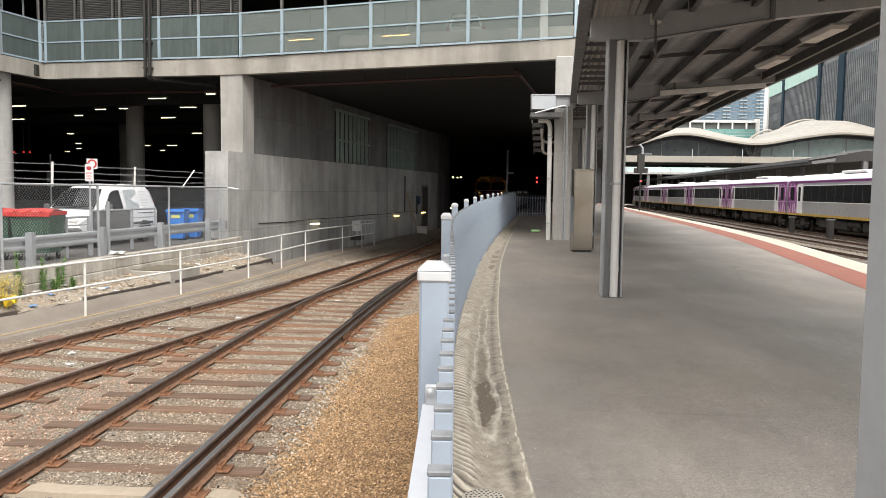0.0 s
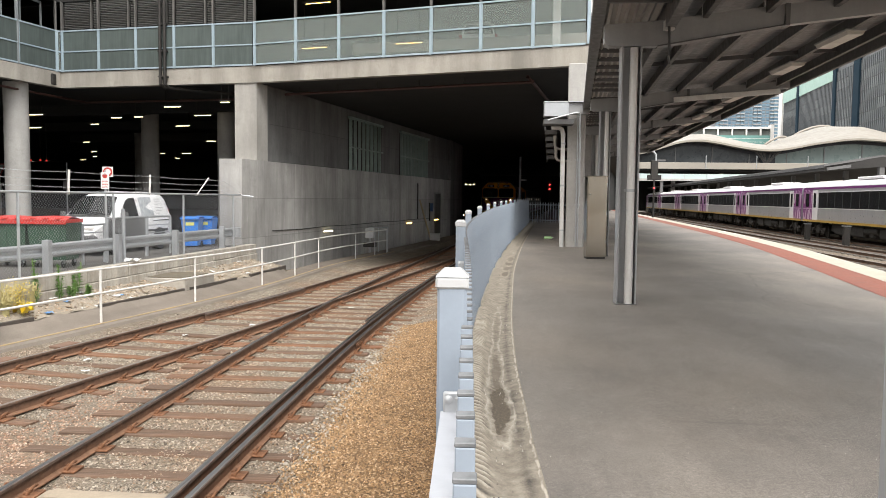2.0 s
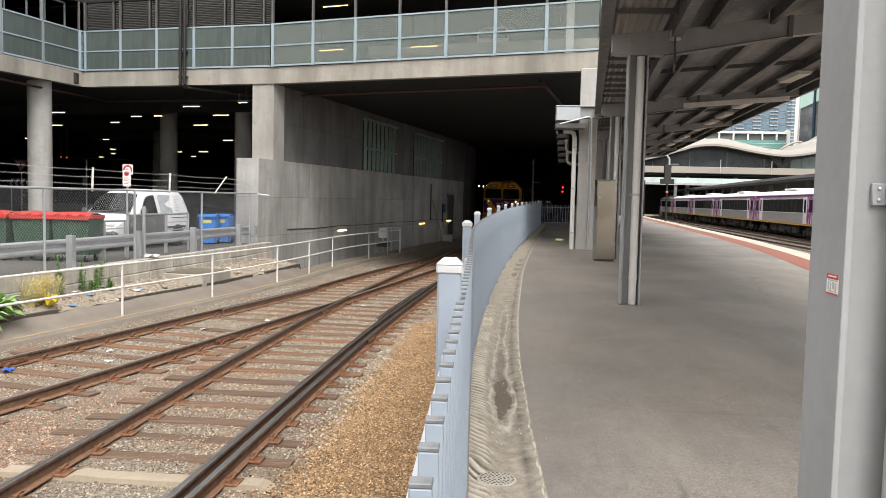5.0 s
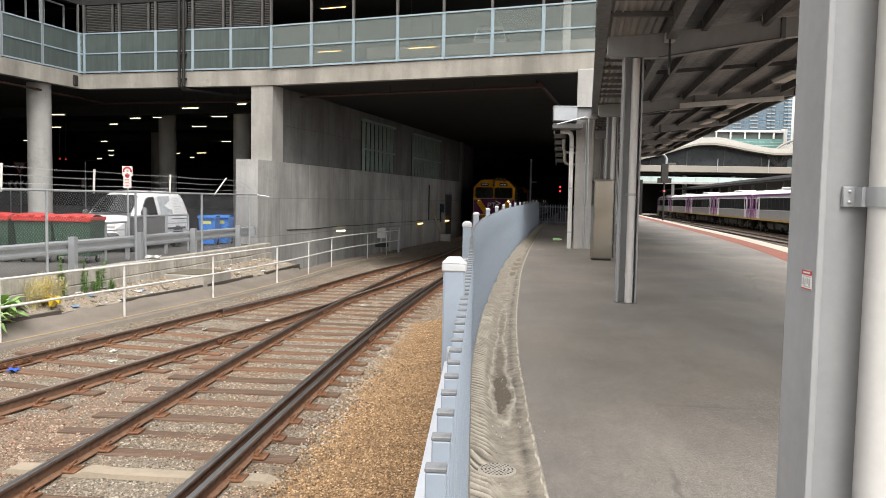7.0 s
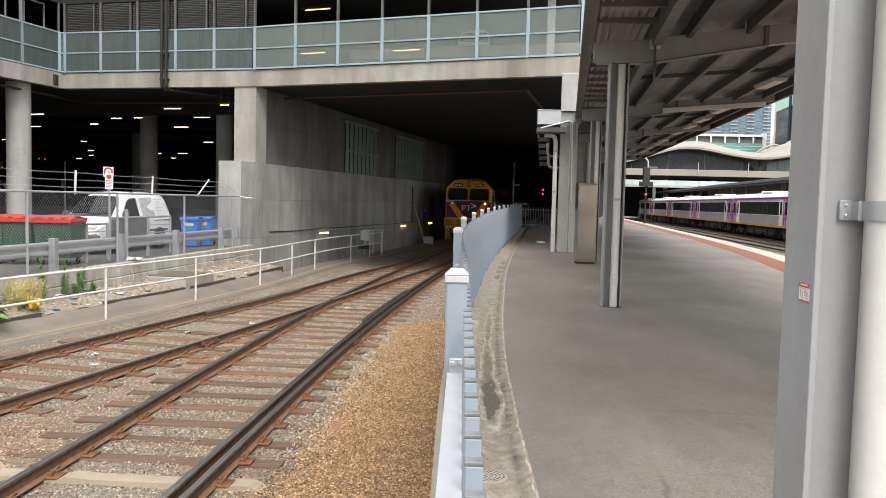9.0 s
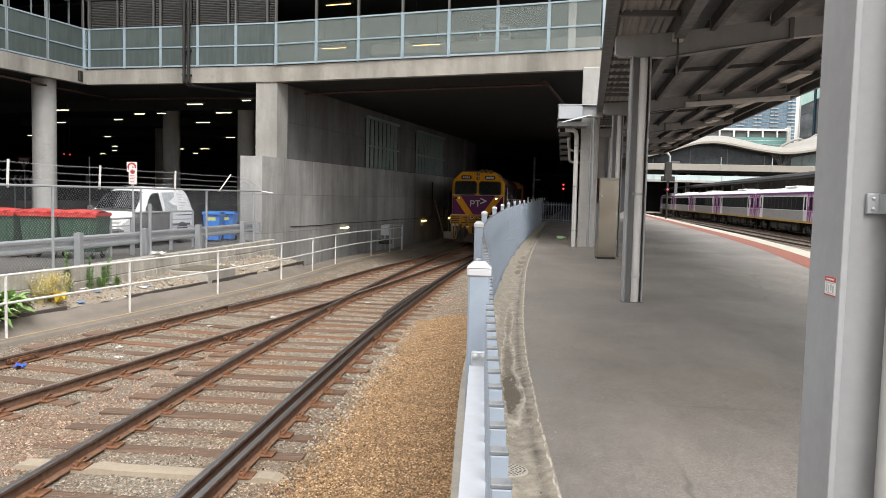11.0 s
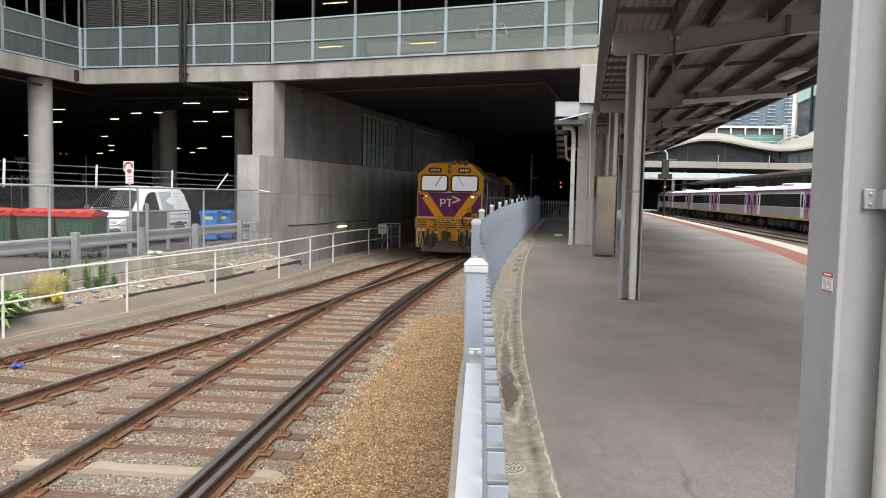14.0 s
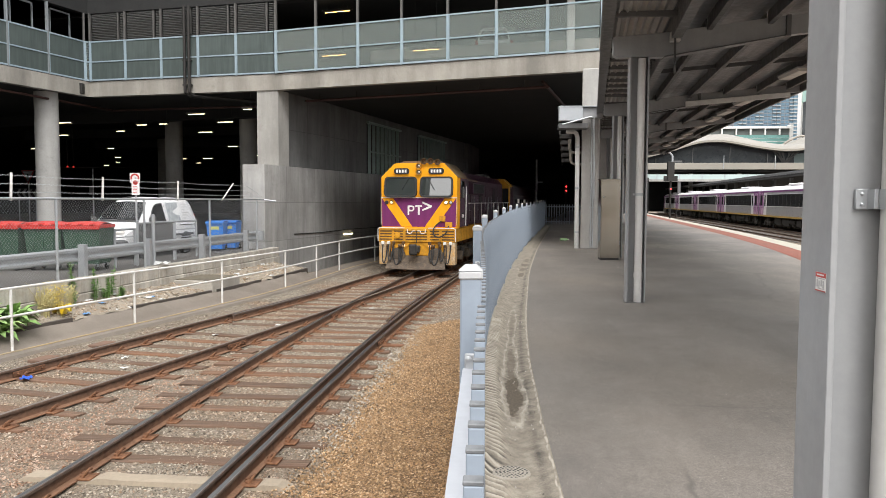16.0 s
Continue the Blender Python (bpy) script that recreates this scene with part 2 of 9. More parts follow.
def asphalt_mat():
    n = Nodes("platform_asphalt")
    a = n.ramp(n.noise(0.35, 5.0, 0.6), [(0.3, rgb(0.188, 0.168, 0.148)), (0.5, rgb(0.226, 0.202, 0.178)), (0.72, rgb(0.265, 0.238, 0.21))])
    b = n.ramp(n.noise(0.9, 6.0, 0.7, n.mapped((1.0, 0.25, 1.0))), [(0.35, 0.8), (0.65, 1.08)])
    col = n.mix(1.0, a, b, "MULTIPLY")
    g = n.ramp(n.noise(150.0, 3.0, 0.85), [(0.38, 0.3), (0.5, 0.95), (0.62, 1.95)])
    col = n.mix(0.5, col, n.mix(1.0, col, g, "MULTIPLY"))
    chips = n.ramp(n.voronoi(75.0, "Color"), [(0.0, 0.62), (0.3, 0.9), (0.62, 1.03), (0.85, 1.18), (1.0, 1.75)])
    col = n.mix(0.6, col, n.mix(1.0, col, chips, "MULTIPLY"))
    patch = n.ramp(n.noise(5.5, 6.0, 0.75), [(0.36, 0.93), (0.5, 1.0), (0.66, 1.06)])
    col = n.mix(1.0, col, patch, "MULTIPLY")
    fl = n.ramp(n.voronoi(9.0), [(0.0, 1.0), (0.05, 0.0)])
    col = n.mix(n.mix(1.0, fl, rgb(0.7), "MULTIPLY"), col, rgb(0.42, 0.4, 0.37))
    f2 = n.ramp(n.voronoi(44.0), [(0.0, 1.0), (0.16, 0.0)])
    col = n.mix(n.mix(1.0, f2, rgb(0.35), "MULTIPLY"), col, rgb(0.33, 0.3, 0.27))
    pt = n.ramp(n.noise(0.22, 4.0, 0.55), [(0.38, rgb(0.8, 0.8, 0.81)), (0.5, rgb(0.98, 0.97, 0.96)), (0.62, rgb(1.14, 1.1, 1.05))])
    col = n.mix(1.0, col, pt, "MULTIPLY")
    wob = n.t.nodes.new("ShaderNodeMixRGB")
    wob.inputs[0].default_value = 0.3
    n.link(n.pos, wob.inputs[1])
    n.link(n.t.nodes.new("ShaderNodeTexNoise").outputs["Color"], wob.inputs[2])
    ck = n.ramp(n.voronoi(0.23, "Distance", wob.outputs[0], "DISTANCE_TO_EDGE"), [(0.0, 1.0), (0.003, 0.0)])
    some = n.ramp(n.noise(0.5, 2.0), [(0.46, 0.0), (0.56, 0.75)])
    col = n.mix(n.mix(1.0, ck, some, "MULTIPLY"), col, rgb(0.11, 0.098, 0.086))
    n.bump(n.noise(160.0, 2.0, 0.6), 0.3, 0.004)
    return n.set(col, 0.62, 0.0, 0.5)


def gutter_mat():
    """Cement channel: mud in the hollows, lime crust on the rims, a dark wash; ribs pale on crests, dark in furrows."""
    n = Nodes("gutter_concrete")
    at = n.t.nodes.new("ShaderNodeAttribute")
    at.attribute_name = "skin"
    sep = n.t.nodes.new("ShaderNodeSeparateXYZ")
    n.link(at.outputs["Vector"], sep.inputs[0])
    fine = n.noise(70.0, 6.0, 0.75)

    def rough_edge(v, lo, hi):
        s = n.mix(0.45, v, fine)
        return n.ramp(s, [(lo, 0.0), (hi, 1.0)])
    base = n.ramp(n.noise(9.0, 7.0, 0.75), [(0.32, rgb(0.2, 0.174, 0.142)), (0.5, rgb(0.31, 0.272, 0.22)), (0.68, rgb(0.43, 0.382, 0.31))])
    col = n.mix(rough_edge(sep.outputs["Z"], 0.3, 0.62), base, rgb(0.095, 0.085, 0.075))
    col = n.mix(rough_edge(sep.outputs["Y"], 0.36, 0.66), col, rgb(0.58, 0.53, 0.445))
    col = n.mix(rough_edge(sep.outputs["X"], 0.42, 0.66), col, n.ramp(fine, [(0.3, rgb(0.07, 0.057, 0.042)), (0.55, rgb(0.16, 0.132, 0.1)), (0.72, rgb(0.3, 0.255, 0.2))]))
    n.bump(n.noise(90.0, 5.0, 0.7), 0.7, 0.006)
    return n.set(col, 0.88, 0.0, 0.25)


def gravel_mat(name, cols, island=True, fine=60.0, hue=True):
    n = Nodes(name)
    r = n.random(True) if island else n.voronoi(62.0, "Color")
    a = n.ramp(r, [(i / (len(cols) - 1), rgb(*sunny(c))) for i, c in enumerate(cols)])
    g = n.ramp(n.noise(fine, 4.0, 0.7), [(0.3, 0.7), (0.7, 1.15)])
    b = n.ramp(n.noise(0.55, 4.0, 0.6), [(0.36, rgb(1.02, 0.9, 0.81)), (0.5, rgb(0.92, 0.89, 0.86)), (0.64, rgb(1.04, 1.05, 1.03))]) if hue else n.ramp(n.noise(0.9, 4.0, 0.6), [(0.3, 0.88), (0.7, 1.08)])
    col = n.mix(1.0, n.mix(1.0, a, g, "MULTIPLY"), b, "MULTIPLY")
    if not island:
        n.bump(n.voronoi(62.0), 1.0, 0.014)
    return n.set(col, 0.9, 0.0, 0.25)


def concrete_mat(name, c, streak=0.35, form=False):
    """Cast concrete with pour marks, streaks and air holes."""
    n = Nodes(name)
    c = (c[0] * 1.01, c[1], c[2] * 0.985)
    c2 = tuple(0.72 * v for v in c)
    a = n.ramp(n.noise(0.5, 6.0, 0.7), [(0.3, rgb(*c2)), (0.68, rgb(*c))])
    s = n.ramp(n.noise(1.0, 5.0, 0.65, n.mapped((0.9, 0.9, 0.16))), [(0.34, 1 - streak), (0.62, 1.0)])
    col = n.mix(1.0, a, s, "MULTIPLY")
    g = n.ramp(n.noise(26.0, 5.0, 0.7), [(0.25, 0.82), (0.75, 1.05)])
    col = n.mix(1.0, col, g, "MULTIPLY")
    st = n.ramp(n.noise(1.7, 7.0, 0.75), [(0.56, 0.0), (0.7, 0.55)])
    col = n.mix(st, col, rgb(*(0.45 * v for v in c)))
    if form:
        axes = n.t.nodes.new("ShaderNodeSeparateXYZ")
        n.link(n.pos, axes.inputs[0])
        flat = n.t.nodes.new("ShaderNodeCombineXYZ")
        n.link(axes.outputs["Y"], flat.inputs[0])
        n.link(axes.outputs["Z"], flat.inputs[1])
        bricks = n.t.nodes.new("ShaderNodeTexBrick")
        bricks.offset = 0.0
        for key, v in (("Scale", 1.0), ("Mortar Size", 0.012), ("Mortar Smooth", 0.3), ("Brick Width", 2.45), ("Row Height", 1.42)):
            bricks.inputs[key].default_value = v
        bricks.inputs["Color1"].default_value, bricks.inputs["Color2"].default_value, bricks.inputs["Mortar"].default_value = rgb(0.88), rgb(1.06), rgb(0.66)
        n.link(flat.outputs[0], bricks.inputs["Vector"])
        col = n.mix(1.0, col, bricks.outputs["Color"], "MULTIPLY")
        drips = n.ramp(n.noise(1.0, 5.0, 0.7, n.mapped((2.2, 2.2, 0.2))), [(0.36, 0.84), (0.52, 1.0), (0.7, 1.05)])
        col = n.mix(1.0, col, drips, "MULTIPLY")
        lime = n.ramp(n.noise(1.0, 6.0, 0.75, n.mapped((3.0, 3.0, 0.5))), [(0.6, 0.0), (0.74, 0.4)])
        col = n.mix(lime, col, rgb(*(min(0.8, 1.35 * v) for v in c)))
    holes = n.ramp(n.voronoi(7.0), [(0.0, 1.0), (0.045, 0.0)])
    col = n.mix(n.mix(1.0, holes, rgb(0.6), "MULTIPLY"), col, rgb(*(0.3 * v for v in c)))
    n.bump(n.noise(30.0, 4.0, 0.7), 0.2, 0.006)
    return n.set(col, 0.85, 0.0, 0.3)


def rail_mat(name, top_dark, top_pale, gloss, k=1.0):
    """Rolled rail: a running surface of its own on top, rust-brown web and foot."""
    n = Nodes(name)
    z = n.t.nodes.new("ShaderNodeNewGeometry")
    sep = n.t.nodes.new("ShaderNodeSeparateXYZ")
    n.link(z.outputs["Normal"], sep.inputs[0])
    up = n.ramp(sep.outputs["Z"], [(0.75, 0.0), (0.97, 1.0)])
    hgt = n.t.nodes.new("ShaderNodeSeparateXYZ")
    n.link(n.pos, hgt.inputs[0])
    low = n.t.nodes.new("ShaderNodeMapRange")
    low.inputs["From Min"].default_value, low.inputs["From Max"].default_value = -1.3, -1.19
    n.link(hgt.outputs["Z"], low.inputs["Value"])
    web = n.ramp(n.noise(9.0, 6.0, 0.7), [(0.3, rgb(0.06 * k, 0.042 * k, 0.033 * k)), (0.55, rgb(0.115 * k, 0.075 * k, 0.054 * k)), (0.75, rgb(0.19 * k, 0.112 * k, 0.073 * k))])
    foot = n.ramp(n.noise(12.0, 6.0, 0.7), [(0.3, rgb(0.14 * k, 0.076 * k, 0.047 * k)), (0.7, rgb(0.26 * k, 0.138 * k, 0.08 * k))])
    rust = n.mix(low.outputs[0], foot, web)
    steel = n.ramp(n.noise(3.0, 4.0, 0.6, n.mapped((20.0, 0.4, 20.0))), [(0.3, rgb(*top_dark)), (0.7, rgb(*top_pale))])
    is_head = n.t.nodes.new("ShaderNodeMath")
    is_head.operation = "GREATER_THAN"
    n.link(hgt.outputs["Z"], is_head.inputs[0])
    is_head.inputs[1].default_value = -1.16 if gloss > 0.5 else -1.182
    head = n.mix(1.0, n.ramp(up, [(0.0, 0.0 if gloss > 0.5 else 0.12), (1.0, 1.0)]), is_head.outputs[0], "MULTIPLY")
    n.bump(n.noise(60.0, 4.0), 0.25, 0.004)
    m = n.set(n.mix(head, rust, steel), n.ramp(head, [(0.0, 0.92), (1.0, gloss)]), 0.0, 0.3)
    if gloss < 0.5:
        n.link(head, n.bsdf.inputs["Metallic"])
    return m


def timber_mat():
    n = Nodes("sleeper_timber")
    grain = n.noise(4.0, 6.0, 0.75, n.mapped((0.7, 16.0, 16.0)))
    a = n.ramp(grain, [(0.3, rgb(0.06, 0.042, 0.032)), (0.5, rgb(0.15, 0.105, 0.078)), (0.66, rgb(0.24, 0.175, 0.135)), (0.8, rgb(0.36, 0.3, 0.25))])
    v = n.ramp(n.random(), [(0.0, rgb(0.72, 0.7, 0.68)), (0.35, rgb(1.0, 0.95, 0.9)), (0.7, rgb(1.1, 0.93, 0.8)), (1.0, rgb(1.3, 0.98, 0.78))])
    rs = n.ramp(n.noise(1.6, 5.0, 0.7), [(0.5, 0.0), (0.68, 0.45)])
    a = n.mix(rs, a, rgb(0.2, 0.105, 0.062))
    n.bump(grain, 0.6, 0.012)
    return n.set(n.mix(1.0, a, v, "MULTIPLY"), 0.9, 0.0, 0.2)


def rust_mat(name="rusty_iron", k=1.0):
    n = Nodes(name)
    a = n.ramp(n.noise(14.0, 6.0, 0.75), [(0.3, rgb(0.06 * k, 0.033 * k, 0.021 * k)), (0.52, rgb(0.165 * k, 0.078 * k, 0.041 * k)), (0.75, rgb(0.28 * k, 0.14 * k, 0.075 * k))])
    n.bump(n.noise(70.0, 4.0), 0.4, 0.005)
    return n.set(a, 0.9, 0.0, 0.3)


ASPHALT = asphalt_mat()
CONC_PALE = concrete_mat("pier_concrete", (0.47, 0.455, 0.425), 0.3)
CONC_BEAM = concrete_mat("beam_concrete", (0.43, 0.405, 0.36), 0.4)
CONC_WALL = concrete_mat("tunnel_wall_concrete", (0.5, 0.49, 0.47), 0.25)
CONC_FORM = concrete_mat("board_marked_concrete", (0.48, 0.472, 0.455), 0.3, True)
# darker copy of the wall concrete: tunnel shade in the colour, plus stains
CONC_STAIN_SHADE = concrete_mat("stained_shaded_wall_concrete", (0.2, 0.2, 0.197), 0.36, True)
# near-black copy of the concrete: shade under the deck put into the colour
CONC_SHADE = concrete_mat("shade_dark_concrete", (0.034, 0.034, 0.034), 0.1)
CONC_KERB = concrete_mat("kerb_concrete", (0.45, 0.42, 0.37), 0.25)
GUTTER = gutter_mat()
GALV = worn("galvanised_steel", (0.5, 0.515, 0.53), (0.4, 0.415, 0.43), 0.42, 0.5, 1.5, 30, 0.05, 0.06)
FENCE_GREY = worn("pale_grey_fence_paint", (0.31, 0.36, 0.425), (0.275, 0.325, 0.385), 0.4, 0.0, 1.1, 26, 0.05, 0.05, 0.08)
FENCE_WHITE = worn("pale_fence_rail_paint", (0.46, 0.475, 0.51), (0.4, 0.415, 0.445), 0.4, 0.0, 1.6, 24, 0.06, 0.05)
CAP_WHITE = worn("moulded_post_cap", (0.55, 0.56, 0.57), (0.47, 0.475, 0.48), 0.45, 0.0, 3.0, 24, 0.05, 0.06)
WHITE_PAINT = worn("white_paint", (0.74, 0.73, 0.7), (0.62, 0.6, 0.56), 0.5, 0.0, 2.0, 22, 0.08, 0.08, 0.0, 0.4, (0.3, 0.2, 0.12), 0.3)
# grey steel darkened in its colour, as the backlit purlins look shaded
PURLIN = worn("backlit_purlin_paint", (0.095, 0.095, 0.096), (0.075, 0.075, 0.076), 0.5, 0.0, 1.2, 22, 0.06, 0.06)
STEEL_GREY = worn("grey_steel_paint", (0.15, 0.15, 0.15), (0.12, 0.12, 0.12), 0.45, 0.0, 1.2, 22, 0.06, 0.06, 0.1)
POST_GREY = worn("column_grey_paint", (0.34, 0.345, 0.35), (0.3, 0.304, 0.308), 0.4, 0.0, 1.2, 22, 0.05, 0.05, 0.08)
PIPE_CREAM = worn("downpipe_cream_paint", (0.68, 0.67, 0.65), (0.6, 0.59, 0.57), 0.4, 0.0, 1.2, 22, 0.05, 0.05, 0.1)
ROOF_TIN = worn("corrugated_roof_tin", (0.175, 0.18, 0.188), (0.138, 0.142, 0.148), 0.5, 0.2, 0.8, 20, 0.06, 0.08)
TIN_PALE = worn("corrugated_eave_tin", (0.46, 0.45, 0.43), (0.37, 0.36, 0.345), 0.45, 0.2, 0.8, 20, 0.06, 0.08)
STAINLESS = worn("brushed_stainless", (0.5, 0.46, 0.395), (0.43, 0.395, 0.335), 0.2, 1.0, 0.8, 3, 0.02, 0.02, 0.06)
DARK_MET = worn("dark_ironwork", (0.035, 0.034, 0.033), (0.05, 0.045, 0.04), 0.6, 0.3, 2.0, 24, 0.1, 0.1)
BLACK = worn("black_rubber", (0.02, 0.02, 0.02), (0.03, 0.03, 0.03), 0.75, 0.0, 2.0, 24, 0.1, 0.1)
PAINT_RED = worn("red_paving_paint", (0.35, 0.125, 0.085), (0.28, 0.11, 0.08), 0.8, 0.0, 0.8, 30, 0.2, 0.12, 0, 0.3, (0.16, 0.11, 0.09), 0.45)
PAINT_EDGE = worn("cream_edge_paint", (0.56, 0.53, 0.43), (0.48, 0.45, 0.37), 0.7, 0.0, 0.9, 30, 0.15, 0.1, 0, 0.3, (0.35, 0.3, 0.25), 0.35)
RAIL = rail_mat("rail_steel", (0.17, 0.165, 0.165), (0.36, 0.35, 0.345), 0.34, 1.1)
RAIL_DULL = rail_mat("dull_rail_steel", (0.1, 0.08, 0.066), (0.19, 0.16, 0.138), 0.6, 1.12)
TIMBER = timber_mat()
RUST = rust_mat()
RUST_ORANGE = rust_mat("orange_rust", 1.15)
SOIL = worn("dry_soil", (0.45, 0.39, 0.31), (0.31, 0.26, 0.2), 0.95, 0.0, 1.2, 30, 0.6, 0.25, 0, 0.2, (0.33, 0.3, 0.25), 0.6, 0.03)
PATH_MAT = worn("walkway_asphalt", (0.265, 0.227, 0.19), (0.195, 0.167, 0.138), 0.9, 0.0, 0.6, 60, 0.3, 0.16, 0, 0.2, (0.26, 0.23, 0.19), 0.5)
ROAD = worn("car_park_asphalt", (0.13, 0.122, 0.112), (0.085, 0.08, 0.074), 0.9, 0.0, 0.5, 60, 0.3, 0.16)
STONE_GREY = gravel_mat("ballast_stone", [(0.055, 0.049, 0.041), (0.4, 0.365, 0.315), (0.12, 0.103, 0.085), (0.56, 0.525, 0.47), (0.17, 0.145, 0.118), (0.35, 0.32, 0.272), (0.26, 0.185, 0.135), (0.5, 0.465, 0.41)])
STONE_RUST = gravel_mat("rusty_ballast_stone", [(0.09, 0.056, 0.041), (0.41, 0.275, 0.2), (0.16, 0.096, 0.066), (0.6, 0.49, 0.41), (0.27, 0.155, 0.1), (0.43, 0.31, 0.235), (0.14, 0.094, 0.074)], hue=False)
STONE_TAN = gravel_mat("tan_gravel_stone", [(0.075, 0.049, 0.03), (0.46, 0.3, 0.165), (0.19, 0.122, 0.07), (0.64, 0.47, 0.31), (0.13, 0.085, 0.05), (0.41, 0.265, 0.14), (0.3, 0.19, 0.105)], hue=False)
BED_GREY = gravel_mat("ballast_bed", [(0.085, 0.073, 0.06), (0.215, 0.188, 0.157), (0.36, 0.322, 0.275)], False)
BED_TAN = gravel_mat("tan_gravel_bed", [(0.055, 0.034, 0.019), (0.17, 0.107, 0.057), (0.34, 0.225, 0.125)], False, hue=False)


# ---- the plan ----
ZR = -1.14          # top of the rails
ZS = -1.30          # top of the sleepers
ROADZ = -0.25       # car park road
SOFFIT = 5.68       # underside of the deck
RAIL_A = course([(-11.4, -8), (-9.3, 0.5), (-7.5, 9.6), (-6.85, 13), (-5.42, 19.8), (-4.72, 25.5), (-3.85, 30), (-2.8, 36.5), (-1.95, 47), (-0.95, 60), (-0.05, 70), (4.4, 120)])
RAIL_B = course([(-9.6, -8), (-7.5, 0.5), (-5.95, 7.25), (-5.3, 10.8), (-4.62, 14), (-4.05, 17.5), (-3.63, 19.7), (-3.2, 22.9), (-2.66, 26), (-1.85, 31), (-1.12, 36.5), (-0.27, 47), (0.73, 60), (1.63, 70), (6.1, 120)])
RAIL_C = course([(-4.12, -8), (-4.12, 10), (-4.08, 14), (-3.95, 18), (-3.6, 24), (-3.13, 29.8), (-2.6, 36.5), (-2.1, 44), (-1.8, 47)])
RAIL_D = course([(-2.42, -8), (-2.4, 8), (-2.3, 14), (-2.0, 20), (-1.8, 23.3), (-1.24, 30.6), (-0.75, 36.5), (-0.3, 44), (-0.1, 47)])
LOCO_LINE = course([(-10.5, -8), (-8.4, 0.5), (-6.4, 10), (-5.2, 17), (-4.3, 23), (-3.5, 26.6), (-2.66, 30.9), (-1.94, 36.9), (-1.05, 48.4), (-0.11, 60.2), (0.3, 65.6), (0.79, 70.3), (5.25, 120), (7, 140)])
PICKETS = course([(0.32, -8), (0.264, -0.9), (0.208, 0.9), (0.05, 2.5), (0.062, 4), (-0.06, 6), (-0.045, 8), (0.072, 10), (0.118, 14), (0.335, 18), (0.525, 22), (1.05, 30), (2.1, 45.3), (3.2, 58), (8.5, 120)])
FENCE_RISE = 0.0047   # the fence grows a little taller away from the ramp end
EDGE = course([(3.6, -8), (6.6, 5), (8.5, 15.5), (9.95, 24), (11.15, 34), (12.6, 50), (15.3, 80), (19, 120)])
TRAIN = course([(22.9, -8), (24.1, 40), (25.1, 59.8), (26.7, 79.8), (28.08, 99.8), (29.43, 119.8), (30.8, 139.8), (32.3, 160), (36, 205), (38, 225)])
HRAIL = course([(-9.6, 4), (-8.4, 11), (-7.74, 14.1), (-7.12, 17.4), (-6.55, 21.1), (-6.42, 24.2), (-6.3, 27.5), (-5.86, 31.15), (-5.2, 33.5), (-4.95, 35.1), (-4.2, 40), (-1.2, 60)])
LINK = lambda y: -9.3 + 0.078 * (y - 13.8)
WALL = lambda y: -8.69 + 0.19 * (y - 25.3)
FRONT = lambda x: float(np.interp(x, [-30, -17.0, -8.8, 2.6, 6], [30.6, 28.4, 27.0, 23.5, 22.45]))

# ground sheet, out to the horizon
g = Mesh()
g.box(-900, 900, -700, 1100, -1.9, -1.42)
structure("ground", g, BED_GREY, "bare stony railway ground reaching the horizon")


def ballast_height(x, y):
    h = -1.328 + 0.018 * noise.noise((x * 1.7, y * 1.7, 0)) + 0.012 * noise.noise((x * 5, y * 5, 3))
    if x > -1.75:
        k = min(1.0, (x + 1.75) / 0.9)
        h += 0.13 * k * k * (3 - 2 * k)
    d = x - HRAIL(max(4.0, min(y, 59.0))) - 0.1
    if d < 0.9:
        h += 0.16 * min(1.0, max(0.0, 1 - d / 0.9)) ** 1.5
    return h


def ballast_sheet(name, x0, x1, y0, y1, step, mat, label):
    m = Mesh()
    nu, nv = round((x1(0) - x0(0)) / step), round((y1 - y0) / step)

    def at(i, j):
        y = y0 + (y1 - y0) * j / nv
        x = x0(y) + (x1(y) - x0(y)) * i / nu
        return (x, y, ballast_height(x, y))
    m.grid(at, nu, nv)
    return structure(name, m, mat, label, True)


ballast_sheet("ballast_bed", lambda y: min(RAIL_A(y) - 1.2, HRAIL(max(4, min(y, 59))) + 0.2), lambda y: PICKETS(y) - 0.16, -6, 110, 0.3, BED_GREY, "grey-brown crushed stone ballast under the tracks")


